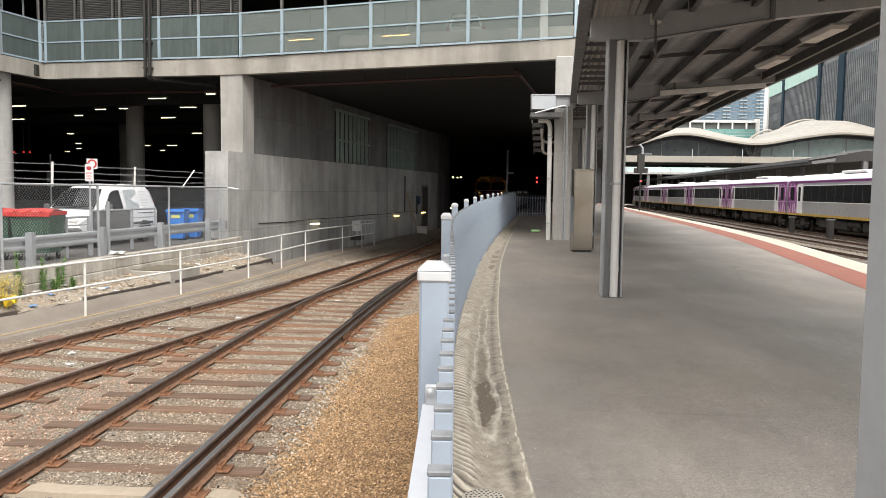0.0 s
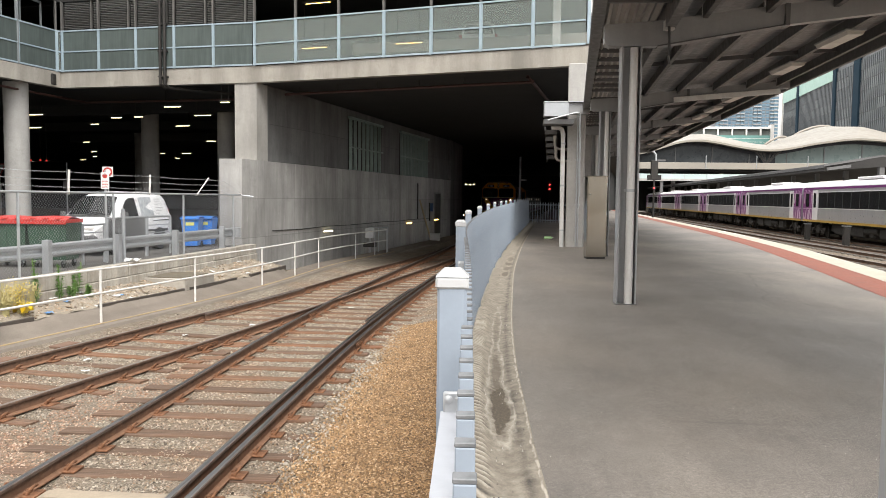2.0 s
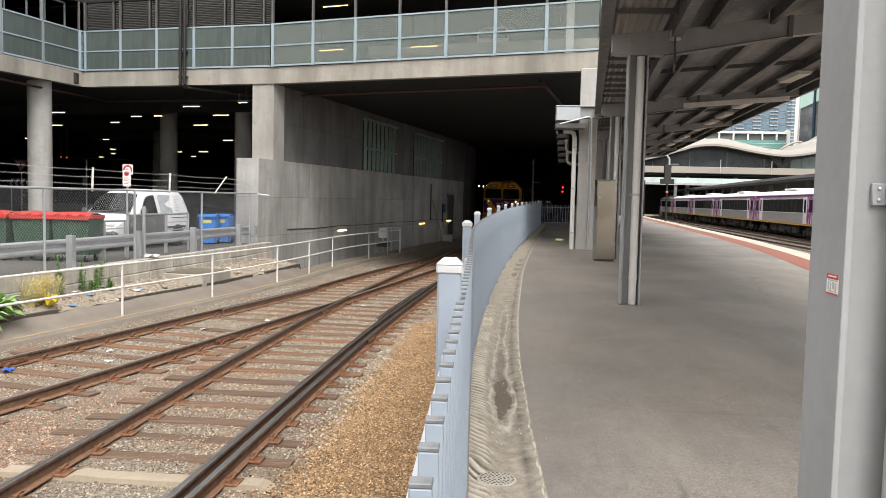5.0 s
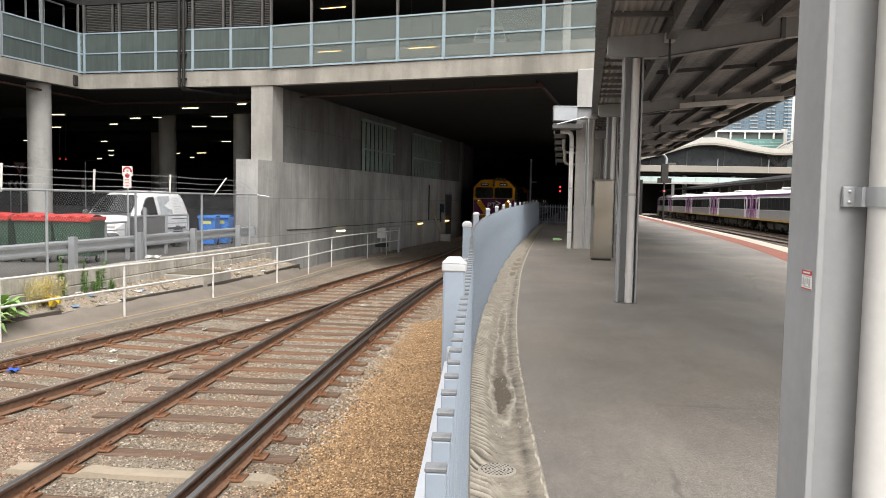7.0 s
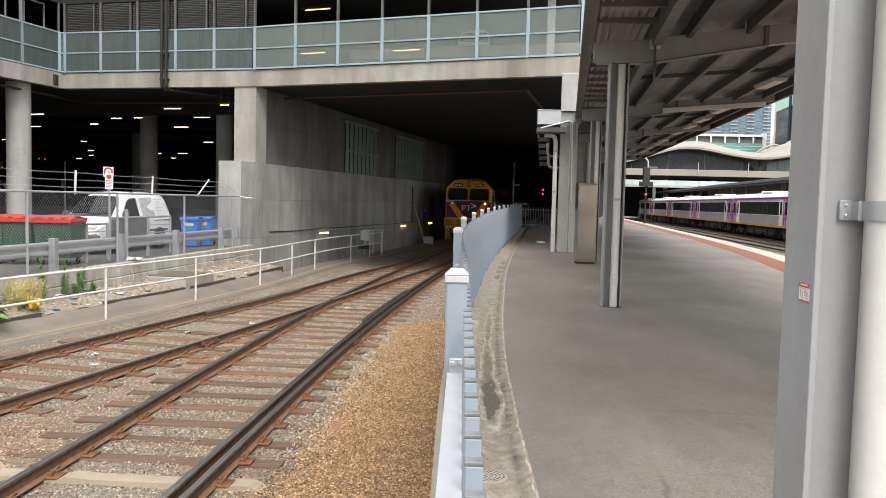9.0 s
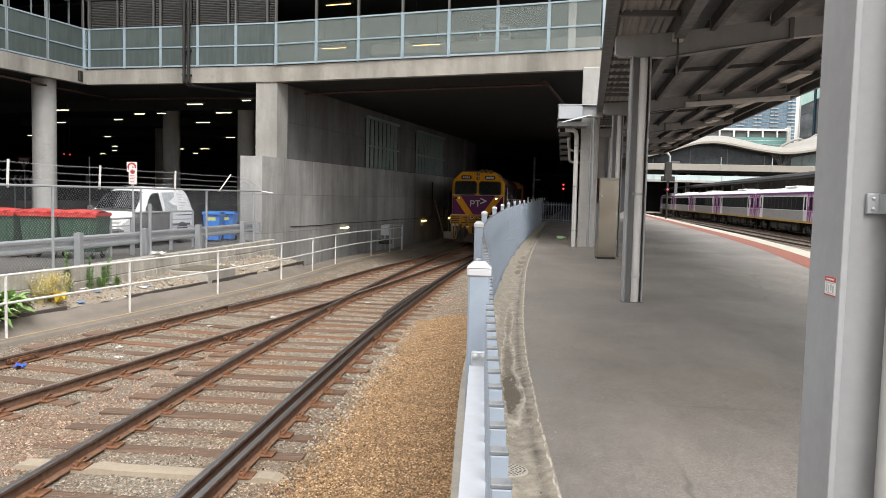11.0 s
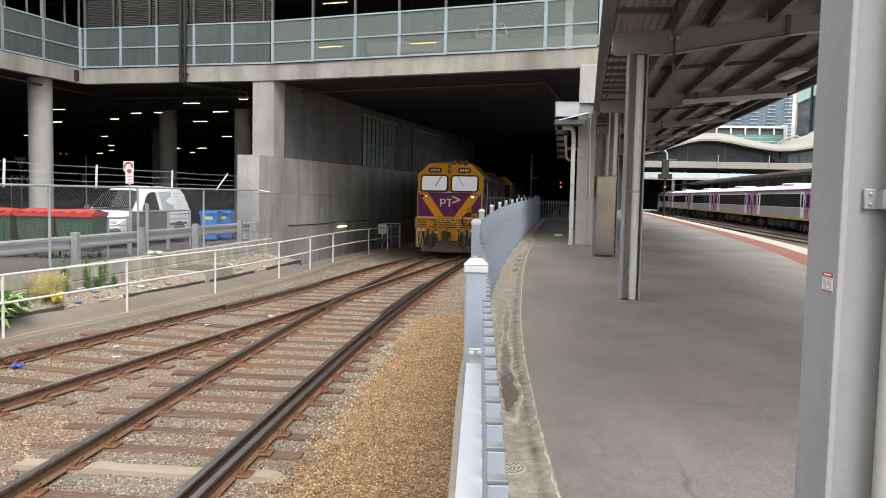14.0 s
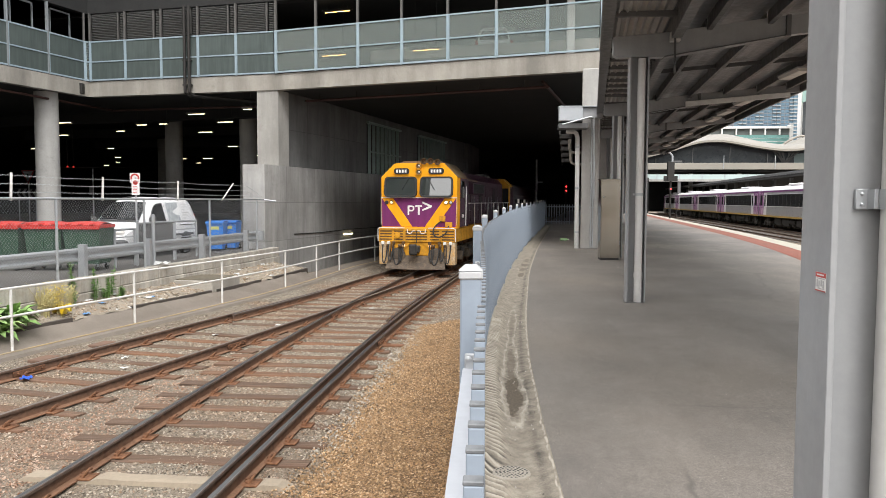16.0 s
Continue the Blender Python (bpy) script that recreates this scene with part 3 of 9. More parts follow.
def stones(name, mat, label, count, area, size, seed, keep=lambda x, y: True, lift=0.0):
    """Loose crushed stones, each a small uneven lump."""
    rnd = random.Random(seed)
    m = Mesh()
    base = [(1, 0, 0), (-1, 0, 0), (0, 1, 0), (0, -1, 0), (0, 0, 1), (0, 0, -0.6)]
    tri = [(0, 2, 4), (2, 1, 4), (1, 3, 4), (3, 0, 4), (2, 0, 5), (1, 2, 5), (3, 1, 5), (0, 3, 5)]
    made = 0
    while made < count:
        x, y = area(rnd)
        if not keep(x, y):
            made += 0.3
            continue
        s = size * rnd.uniform(0.55, 1.3)
        a, q = rnd.uniform(0, 6.28), rnd.uniform(-0.7, 0.7)
        ca, sa, cq, sq = math.cos(a), math.sin(a), math.cos(q), math.sin(q)
        k = (rnd.uniform(0.6, 1.1), rnd.uniform(0.5, 1.0), rnd.uniform(0.4, 0.8))
        z = ballast_height(x, y) + s * 0.12 + lift
        vs = []
        for bx, by, bz in base:
            jx, jy, jz = bx * k[0] + rnd.uniform(-0.25, 0.25), by * k[1] + rnd.uniform(-0.25, 0.25), bz * k[2] + rnd.uniform(-0.2, 0.2)
            jx, jz = jx * cq - jz * sq, jx * sq + jz * cq
            vs.append((x + s * (jx * ca - jy * sa), y + s * (jx * sa + jy * ca), z + s * jz))
        m.add(vs, tri)
        made += 1
    me = bpy.data.meshes.new(name)
    me.from_pydata(m.v, [], m.f)
    me.materials.append(mat)
    ob = new(name, me)
    return tagged(ob, label, "gravel", "", "stuff")


def near_first(rnd, y0, y1):
    return y0 + (y1 - y0) * rnd.random() ** 1.7


def area_tracks(rnd):
    y = near_first(rnd, 1.5, 30)
    lo, hi = HRAIL(max(4, y)) + 0.38, -1.45 if y < 14.6 else PICKETS(y) - 0.25
    return lo + (hi - lo) * rnd.random(), y


def TAN_EDGE(y):
    """Where the tan gravel gives way to the grey ballast."""
    return -1.72 + 0.13 * noise.noise((y * 0.8, 0, 7)) + 0.05 * noise.noise((y * 3.1, 0, 2))


def area_tan(rnd):
    y = near_first(rnd, 0.3, 15.6)
    hi = PICKETS(y) - 0.2
    lo = TAN_EDGE(y) - 0.32 * rnd.random() ** 2.5
    return hi - (hi - lo) * rnd.random(), y


def between_rails(x, y):
    return min(abs(x - f(min(y, 40))) for f in (RAIL_A, RAIL_B, RAIL_C, RAIL_D)) > 0.09


def off_slab(x, y):
    return abs(y - 5.5) > 0.12 or not -4.75 < x < -1.9


def rusty(x, y):
    return RAIL_B(y) + 0.35 < x + 0.5 * noise.noise((x * 1.1, y * 1.1, 4)) < -4.5 and y < 13 + 2 * noise.noise((x, y, 8))


stones("ballast_stones", STONE_GREY, "loose grey and rust-brown crushed ballast stones", 140000, area_tracks, 0.0185, 5, lambda x, y: between_rails(x, y) and not rusty(x, y) and off_slab(x, y))
stones("rusty_ballast", STONE_RUST, "loose rust-red crushed stones between the two tracks", 60000, area_tracks, 0.017, 9, lambda x, y: rusty(x, y) and between_rails(x, y))
stones("tan_gravel", STONE_TAN, "loose tan-brown gravel between track and platform", 88000, area_tan, 0.0165, 6, lift=0.016)
STONE_PALE = gravel_mat("pale_broken_stone", [(0.2, 0.18, 0.155), (0.44, 0.41, 0.365), (0.3, 0.27, 0.23), (0.54, 0.51, 0.46)], hue=False)
stones("pale_stones", STONE_PALE, "loose pale broken stones along the sleeper ends", 800, lambda rnd: (-1.86 + rnd.gauss(0, 0.11), rnd.uniform(6.6, 15.5)), 0.026, 12, lift=0.01)

tb = Mesh()
ty = np.arange(-6, 15.7, 0.15)


def tan_bed(i, j):
    y = ty[j]
    x = PICKETS(y) - 0.16 + (TAN_EDGE(y) + 0.06 - PICKETS(y) + 0.16) * i / 14
    return (x, y, ballast_height(x, y) + (0.02 if i < 12 and y < 15.3 else 0.008 if i < 13 else -0.03))


tb.grid(tan_bed, 14, len(ty) - 1)
structure("tan_gravel_bed", tb, BED_TAN, "tan-brown fine gravel bed beside the platform", True)

# ---- platform ----
pl = Mesh()
ys = np.concatenate([np.arange(-7, 20, 0.5), np.arange(20, 120.1, 2.0)])
top = [(PICKETS(y) - 0.15, y) for y in ys] + [(EDGE(y), y) for y in ys[::-1]]
pl.prism([(x, y) for x, y in top], -1.42, -0.05)
structure("platform_base", pl, CONC_KERB, "concrete platform body with vertical faces")


def ribbon(x0, x1, z, ys, n=1):
    m = Mesh()
    m.grid(lambda i, j: (x0(ys[j]) + (x1(ys[j]) - x0(ys[j])) * i / n, ys[j], z(x0(ys[j]) + (x1(ys[j]) - x0(ys[j])) * i / n, ys[j]) if callable(z) else z), n, len(ys) - 1)
    return m


GW = 0.385     # width of the channel at the near end
WIDEN = lambda y: float(np.interp(y, [2.4, 3.5, 4.25, 5.3, 7.5, 13, 20], [1.05, 1.07, 1.12, 1.12, 1.13, 1.11, 1.12]))
PUDDLES = [(4.42, 0.66, 0.06, 1.0), (5.6, 0.9, 0.038, 0.62), (8.0, 1.0, 0.03, 0.5), (14.4, 0.55, 0.07, 0.95), (15.7, 0.5, 0.075, 0.9), (16.9, 0.5, 0.085, 0.95), (18.4, 0.7, 0.075, 0.85), (25, 2.2, 0.06, 0.7), (32, 3.0, 0.06, 0.7)]


def rib(u, y):
    """Ripples in the cement by the fence, 0 in a furrow and 1 on a crest."""
    return 0.5 + 0.5 * math.sin((y + 0.35 * u) * 80 + 2.2 * noise.noise((y * 2.1, u * 6, 0)) + 1.2 * noise.noise((y * 9, u * 11, 3)))


def gutter_z(u, y):
    """Height of the channel: ridged cement by the fence, then a shallow dish."""
    z = -0.012 - 0.03 * math.exp(-((u - 0.22) / 0.09) ** 2) + 0.005 * noise.noise((u * 9, y * 4, 2))
    if u > GW - 0.03:
        z += 0.012 * (u - GW + 0.03) / 0.03
    if u < 0.15:
        k = 1 - u / 0.15
        z += 0.03 * k + 0.036 * rib(u, y) * max(0.0, 0.75 + 0.5 * noise.noise((y * 1.3, u * 3, 5))) * min(1, 2.5 * k) * max(0.0, min(1.0, (12 - y) / 4))
    flat = max(0.0, min(1.0, 2.4 - math.hypot((PICKETS(y) + 0.02 + u * WIDEN(y) - 0.277) / 0.085, (y - 2.53) / 0.095)))
    return z + (-0.034 - z) * flat


def gutter_skin(u, y):
    """How much mud, lime crust and dark wash lies at a spot, with ribs paler on crests and darker in furrows."""
    mud = lime = dark = 0.0
    d, deep = min((math.hypot((y - c) / L, (u - 0.215 - 0.012 * noise.noise((y * 2, 0, 1))) / w), k) for c, L, w, k in PUDDLES)
    d += 0.35 * noise.noise((u * 16, y * 3, 3)) + 0.25 * noise.noise((u * 45, y * 14, 5))
    near = max(0.0, min(1.0, (11 - y) / 3))
    mud = max(0.0, min(1.0, (1.15 - d) / 0.35)) * (0.7 + 0.3 * near) * deep
    lime = max(0.0, 1 - abs(d - 1.4) / 0.5) * (0.58 + 0.3 * noise.noise((u * 14, y * 5, 8))) * (0.3 + 0.7 * near)
    rim = GW - 0.012 + 0.009 * noise.noise((y * 7, 0, 4))
    lime = max(lime, max(0.0, 1.5 - abs(u - rim) / 0.0055) * (0.72 + 0.7 * noise.noise((y * 5, 1, 6)) + 0.7 * noise.noise((y * 19, 3, 2))))
    # ribs by the fence: paler on the crests, darker in the furrows
    if u < 0.15:
        k = near * min(1.0, 2.5 * (1 - u / 0.15)) * (0.8 + 0.5 * noise.noise((y * 3, u * 9, 9)))
        r = rib(u, y)
        lime = max(lime, k * max(0.0, r - 0.4) * 1.35)
        dark = k * max(0.0, 0.6 - r) * 1.6
    else:
        side = max(0.0, 1 - abs(u - 0.31) / 0.055)
        dark = side * (0.42 + 0.4 * noise.noise((y * 11, u * 3, 12)) + 0.25 * noise.noise((y * 2.3, u * 9, 14)))
    return (mud, max(0.0, lime), max(0.0, dark), 1.0)


gy = np.concatenate([np.arange(-6.0, 2, 0.1), np.arange(2, 8, 0.0085), np.arange(8, 14, 0.03), np.arange(14, 20, 0.06), np.arange(20, 47, 0.3)])
NU = 44
gm = Mesh()
gm.grid(lambda i, j: (PICKETS(gy[j]) + 0.02 + WIDEN(gy[j]) * GW * i / NU, gy[j], gutter_z(GW * i / NU, gy[j])), NU, len(gy) - 1)
gutter = structure("gutter", gm, GUTTER, "shallow worn concrete drainage channel beside the fence", True)
skin = gutter.data.attributes.new("skin", "FLOAT_COLOR", "POINT")
skin.data.foreach_set("color", [c for v in gutter.data.vertices for c in gutter_skin((v.co.x - PICKETS(v.co.y) - 0.02) / WIDEN(v.co.y), v.co.y)])
py = np.concatenate([np.arange(-7, 20, 0.5), np.arange(20, 120.1, 2.0)])
structure("platform_floor", ribbon(lambda y: PICKETS(y) + 0.02 + GW * WIDEN(y), lambda y: EDGE(y) - 1.4, lambda x, y: 0.006 * noise.noise((x * 0.6, y * 0.6, 1)), py, 24), ASPHALT, "grey-brown worn asphalt platform surface", True)
structure("platform_red_strip", ribbon(lambda y: EDGE(y) - 1.4, lambda y: EDGE(y) - 0.62, 0.004, py, 1), PAINT_RED, "faded red painted warning strip along the platform edge")
structure("platform_edge", Mesh().sweep(line_of(EDGE, -7, 119, 1.5, 0), [(-0.62, -0.06), (-0.62, 0.006), (0.04, 0.006), (0.04, -0.06)]), PAINT_EDGE, "cream-painted concrete platform edge")

# grit and pale pebbles lying on the asphalt
rg = random.Random(31)
gt_ = Mesh()
for k in range(1700):
    y = near_first(rg, 1.8, 26)
    x = PICKETS(y) + 0.05 + GW * 0.3 + (EDGE(y) - 1.6 - PICKETS(y)) * rg.random() ** 1.3
    s = rg.uniform(0.0025, 0.0065)
    a = rg.uniform(0, 1.5)
    q = [(x + s * math.cos(a + 1.57 * i) * rg.uniform(0.7, 1.2), y + s * math.sin(a + 1.57 * i) * rg.uniform(0.7, 1.2), -0.006) for i in range(4)]
    gt_.add(q + [(x, y, 0.004 + 0.5 * s)], [(0, 1, 4), (1, 2, 4), (2, 3, 4), (3, 0, 4)])
GRIT = gravel_mat("pale_grit", [(0.25, 0.23, 0.2), (0.5, 0.48, 0.44), (0.7, 0.68, 0.64), (0.12, 0.1, 0.09)], hue=False)
structure("grit", gt_, GRIT, "scattered pale grit lying on the asphalt platform", False, "stuff", "gravel")


# ---- railway tracks ----
RAIL_PROF = [(-0.065, -0.165), (-0.065, -0.152), (-0.012, -0.135), (-0.01, -0.045), (-0.034, -0.033), (-0.035, -0.006), (-0.028, 0.0),
             (0.028, 0.0), (0.035, -0.006), (0.034, -0.033), (0.01, -0.045), (0.012, -0.135), (0.065, -0.152), (0.065, -0.165)]


def rail(parent, fn, y0, y1, z=None, off=0.0, label="", step=0.5):
    m = Mesh().sweep(line_of(fn, y0, y1, step, ZR if z is None else z, off), RAIL_PROF)
    return part("rail", m, RAIL_DULL if parent is left_track else RAIL, parent, label, False)


right_track = thing("railway_track", "dual-gauge railway track on timber sleepers in ballast", "railway track", kind="structure")
left_track = thing("railway_track", "curving railway track on timber sleepers joining the other", "railway track", kind="structure")
rail(left_track, RAIL_A, -6, 115)
rail(left_track, RAIL_B, -6, 115)
rail(right_track, RAIL_C, -6, 46)
rail(right_track, RAIL_D, -6, 46)
rail(right_track, RAIL_D, -6, 44, None, -0.17, "third rail for the narrower gauge")
for fn, a, b, o in ((RAIL_A, 15.5, 20.5, 0.11), (RAIL_D, 15.0, 21.0, -0.28)):
    rail(right_track, fn, a, b, None, o, "short check rail beside the running rail")

rnd = random.Random(11)
sleeper_meshes = []
for k in range(4):
    m = Mesh()
    n = 10
    prof = []
    for i in range(n + 1):
        u = -0.5 + i / n
        w = 0.118 + 0.006 * noise.noise((u * 9, k * 3.1, 0))
        h = 0.006 * noise.noise((u * 7, k * 5.7, 2))
        prof += [(u, -w, -0.14), (u, -w, -0.012 + h), (u, -w + 0.014, h), (u, w - 0.014, h - 0.003), (u, w, -0.015 + h), (u, w, -0.14)]
    fs = [(i * 6 + a, i * 6 + a + 1, i * 6 + a + 7, i * 6 + a + 6) for i in range(n) for a in range(5)] + [tuple(range(6)), tuple(n * 6 + a for a in range(6))]
    m.add(prof, fs)
    sleeper_meshes.append(m.data("sleeper", TIMBER))

def chair_mesh(name, sides):
    """A rust-orange tie plate with a sprung clip on the sides given."""
    chair = Mesh()
    chair.box(-0.19, 0.19, -0.098, 0.098, 0.0, 0.02, 0.004)
    for sx in sides:
        chair.box(sx * 0.075 - 0.02, sx * 0.075 + 0.02, -0.05, 0.05, 0.018, 0.045, 0.006)
        chair.tube([(sx * 0.095, -0.055, 0.02), (sx * 0.13, -0.055, 0.075), (sx * 0.145, 0.0, 0.1), (sx * 0.13, 0.055, 0.08), (sx * 0.085, 0.05, 0.055), (sx * 0.05, 0.0, 0.045)], 0.013, 6)
    return chair.data(name, RUST_ORANGE, True)


chair_me = chair_mesh("rail_chair", (-1, 1))
chair_outer = chair_mesh("rail_chair", (1,))


def sleeper(parent, y, x0, x1, ang, rails, z=ZS):
    L = x1 - x0
    me = rnd.choice(sleeper_meshes)
    ob = part("sleeper", me, None, parent)
    ob.matrix_basis = pose((x0 + x1) / 2, y, z + rnd.uniform(-0.012, 0.006), 0, rnd.uniform(-0.3, 0.3), math.degrees(ang) + rnd.uniform(-0.8, 0.8)) @ Matrix.Diagonal((L, rnd.uniform(0.92, 1.06), 1, 1))
    for fn in rails:
        yy = y + (fn(y) - (x0 + x1) / 2) * math.tan(ang)
        part("rail_chair", chair_outer if fn is RAIL_D else chair_me, None, parent, at=pose(fn(yy), yy, z - 0.004, 0, 0, math.degrees(-heading(fn, yy))))


y = -5.49
while y < 44:
    if abs(y - 5.6) > 0.35:
        if y < 14.5:
            sleeper(right_track, y, -4.85 + rnd.uniform(-0.12, 0.1), -1.92 + rnd.uniform(-0.12, 0.08), 0.0, (RAIL_C, RAIL_D))
        else:
            sleeper(right_track, y, RAIL_A(y) - 0.5 + rnd.uniform(-0.15, 0.15), RAIL_D(y) + 0.5 + rnd.uniform(-0.15, 0.15), -heading(LOCO_LINE, y) * 0.6, (RAIL_A, RAIL_B, RAIL_C, RAIL_D))
    y += 0.69 + rnd.uniform(-0.04, 0.04)
y = -4.5
while y < 14.2:
    a = -heading(LOCO_LINE, y)
    xc = (RAIL_A(y) + RAIL_B(y)) / 2
    sleeper(left_track, y, xc - 1.45 + rnd.uniform(-0.1, 0.1), xc + 1.42 + rnd.uniform(-0.1, 0.1), a, (RAIL_A, RAIL_B))
    y += 0.7 + rnd.uniform(-0.04, 0.04)
# bolted joints
jt = Mesh()
for sx in (-1, 1):
    jt.box(sx * 0.02, sx * 0.048, -0.32, 0.32, -0.128, -0.045, 0.006)
    for k in range(4):
        jt.lathe([(0.018, sx * 0.048), (0.018, sx * 0.066), (0.01, sx * 0.078)] if sx > 0 else [(0.01, -0.078), (0.018, -0.066), (0.018, -0.048)], (0, -0.24 + 0.16 * k, -0.086), 6, "x")
jt_me = jt.data("rail_joint", RUST, True)
for track, fn, y in ((left_track, RAIL_A, 9.75), (left_track, RAIL_B, 12.3), (right_track, RAIL_C, 16.2), (right_track, RAIL_D, 12.9)):
    part("rail_joint", jt_me, None, track, "bolted rusty joint bars", False, pose(fn(y), y, ZR, 0, 0, -math.degrees(heading(fn, y))))
# one concrete sleeper among the timber ones
cs = Mesh()
pr = [(-1.4, -0.02), (-1.32, 0.02), (-1.1, 0.025), (-1.0, -0.005), (-0.66, -0.005), (-0.52, 0.035), (-0.3, 0.02), (0.5, 0.02), (0.68, 0.035), (0.76, -0.005), (1.06, -0.005), (1.14, 0.03), (1.3, 0.025), (1.4, -0.02)]
cs.add([(x, s * w, z + dz) for x, z in pr for s, w, dz in ((-1, 0.13, -0.14), (-1, 0.1, 0), (1, 0.1, 0), (1, 0.13, -0.14))],
       [(i * 4 + a, i * 4 + a + 1, i * 4 + a + 5, i * 4 + a + 4) for i in range(len(pr) - 1) for a in range(3)] + [(0, 1, 2, 3), tuple(4 * len(pr) - 4 + a for a in range(4))])
SLEEPER_CONC = concrete_mat("sleeper_concrete", (0.4, 0.335, 0.255), 0.1)
part("sleeper", cs, SLEEPER_CONC, right_track, "tan concrete sleeper", False, pose(-3.3, 5.5, ZS))
for fn, me in ((RAIL_C, chair_me), (RAIL_D, chair_outer)):
    part("rail_chair", me, None, right_track, at=pose(fn(5.5), 5.5, ZS))

# tracks on the far side of the platform
FAR_SLEEPER = worn("dusty_sleeper", (0.2, 0.18, 0.155), (0.14, 0.125, 0.108), 0.9, 0, 0.6, 20, 0.2, 0.15)
for k in range(3):
    tr = thing("railway_track", "straight railway track in grey ballast beside the far platform", "railway track", kind="structure")
    for s in (-0.83, 0.83):
        rail(tr, TRAIN, 0, 179, -1.1, -4.0 * k + s, "", 4)
    sl = Mesh()
    yy = 10.0
    while yy < 150:
        a = heading(TRAIN, yy)
        c = Vector((TRAIN(yy) - 4.0 * k * math.cos(a), yy + 4.0 * k * math.sin(a), -1.29))
        d = Vector((math.cos(a), -math.sin(a), 0)) * 1.3
        sl.beam(c - d, c + d, 0.24, 0.12)
        yy += 0.75
    tagged(part("sleeper_row", sl, FAR_SLEEPER, tr), kind="stuff")
b2 = ribbon(lambda y: EDGE(min(y, 119)) + 0.3, lambda y: TRAIN(y) + 2.6, -1.3, np.arange(-6, 178, 3.0), 6)
structure("far_ballast", b2, BED_GREY, "grey crushed stone ballast between the far tracks")


# ---- the car park deck over the tracks ----
def wall_box(m, x0, y0, x1, y1, t, z0, z1):
    """An upright slab from one plan point to another, thickness t to its left."""
    d = Vector((x1 - x0, y1 - y0, 0)).normalized()
    s = Vector((-d.y, d.x, 0)) * t
    m.prism([(x0, y0), (x1, y1), (x1 + s.x, y1 + s.y), (x0 + s.x, y0 + s.y)], z0, z1)
    return m


# underside in the near-black concrete, its shade painted in
deck = Mesh()
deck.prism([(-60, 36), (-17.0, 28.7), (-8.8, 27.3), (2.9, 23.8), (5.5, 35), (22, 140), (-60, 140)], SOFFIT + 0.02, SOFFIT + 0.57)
structure("deck_slab", deck, CONC_SHADE, "shade-darkened concrete underside of the car park deck")
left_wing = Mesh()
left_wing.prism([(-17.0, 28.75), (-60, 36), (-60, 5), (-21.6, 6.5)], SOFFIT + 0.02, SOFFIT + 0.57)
structure("deck_slab_wing", left_wing, CONC_SHADE, "shade-darkened concrete underside of the deck wing")
for name, a, b in (("edge_beam_main", (-8.8, 27.0), (3.1, 23.34)), ("edge_beam_mid", (-17.0, 28.4), (-8.8, 27.0)), ("edge_beam_wing", (-21.6, 7.6), (-17.0, 28.4))):
    m = Mesh()
    wall_box(m, *a, *b, 0.3, SOFFIT, SOFFIT + 0.6)
    structure(name, m, CONC_BEAM, "pale cast concrete edge beam with stains", category="beam")

# tunnel side wall, lower and upper part
low = Mesh()
low.prism([(-9.55, 25.45), (-8.69, 25.3), (WALL(54.5), 54.5), (WALL(54.5) - 0.9, 54.5)], -1.5, 2.8)
structure("wall_tunnel_lower", low, CONC_FORM, "grey board-marked concrete tunnel wall with streaks")
# upper wall takes the darker concrete for its shade
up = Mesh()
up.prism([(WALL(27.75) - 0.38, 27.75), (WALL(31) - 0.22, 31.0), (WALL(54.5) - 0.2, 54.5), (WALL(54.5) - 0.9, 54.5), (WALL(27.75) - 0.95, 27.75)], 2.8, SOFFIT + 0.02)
structure("wall_tunnel_upper", up, CONC_STAIN_SHADE, "grey concrete upper tunnel wall set back from the lower, darkened for shade")
pier = Mesh()
pier.prism([(-9.58, 27.19), (-8.7, 27.03), (WALL(27.75) - 0.28, 27.75), (WALL(27.75) - 1.1, 27.75)], 2.8, SOFFIT)
structure("pier", pier, CONC_PALE, "pale concrete pier on the tunnel wall", category="pier")
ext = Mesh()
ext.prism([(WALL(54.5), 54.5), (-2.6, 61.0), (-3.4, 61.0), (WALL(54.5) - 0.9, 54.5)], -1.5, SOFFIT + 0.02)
structure("wall_tunnel_inner", ext, CONC_STAIN_SHADE, "stained concrete wall deeper in the tunnel, darkened for shade")
# far end and hidden sides of the tunnel, closed by an added near-black wall
e = Mesh()
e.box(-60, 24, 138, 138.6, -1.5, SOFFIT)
structure("wall_tunnel_end", e, CONC_SHADE, "added shade-dark concrete wall closing the tunnel")

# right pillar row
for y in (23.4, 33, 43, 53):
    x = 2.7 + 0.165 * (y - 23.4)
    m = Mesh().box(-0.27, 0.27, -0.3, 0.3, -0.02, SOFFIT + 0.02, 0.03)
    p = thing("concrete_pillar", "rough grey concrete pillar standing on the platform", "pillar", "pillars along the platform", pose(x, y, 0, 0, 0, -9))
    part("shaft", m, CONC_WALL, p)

# unseen walls behind the viewer, added to keep low sky light out of the tunnel
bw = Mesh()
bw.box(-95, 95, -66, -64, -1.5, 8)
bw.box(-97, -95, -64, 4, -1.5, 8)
structure("wall_station", bw, CONC_PALE, "unseen concrete walls behind the viewer blocking the low sky")
# tall unseen slab, added to darken the left windscreen's reflection
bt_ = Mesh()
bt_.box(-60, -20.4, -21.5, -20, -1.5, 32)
structure("wall_office", bt_, CONC_STAIN_SHADE, "unseen grey slab behind the yard for the windscreen reflection")

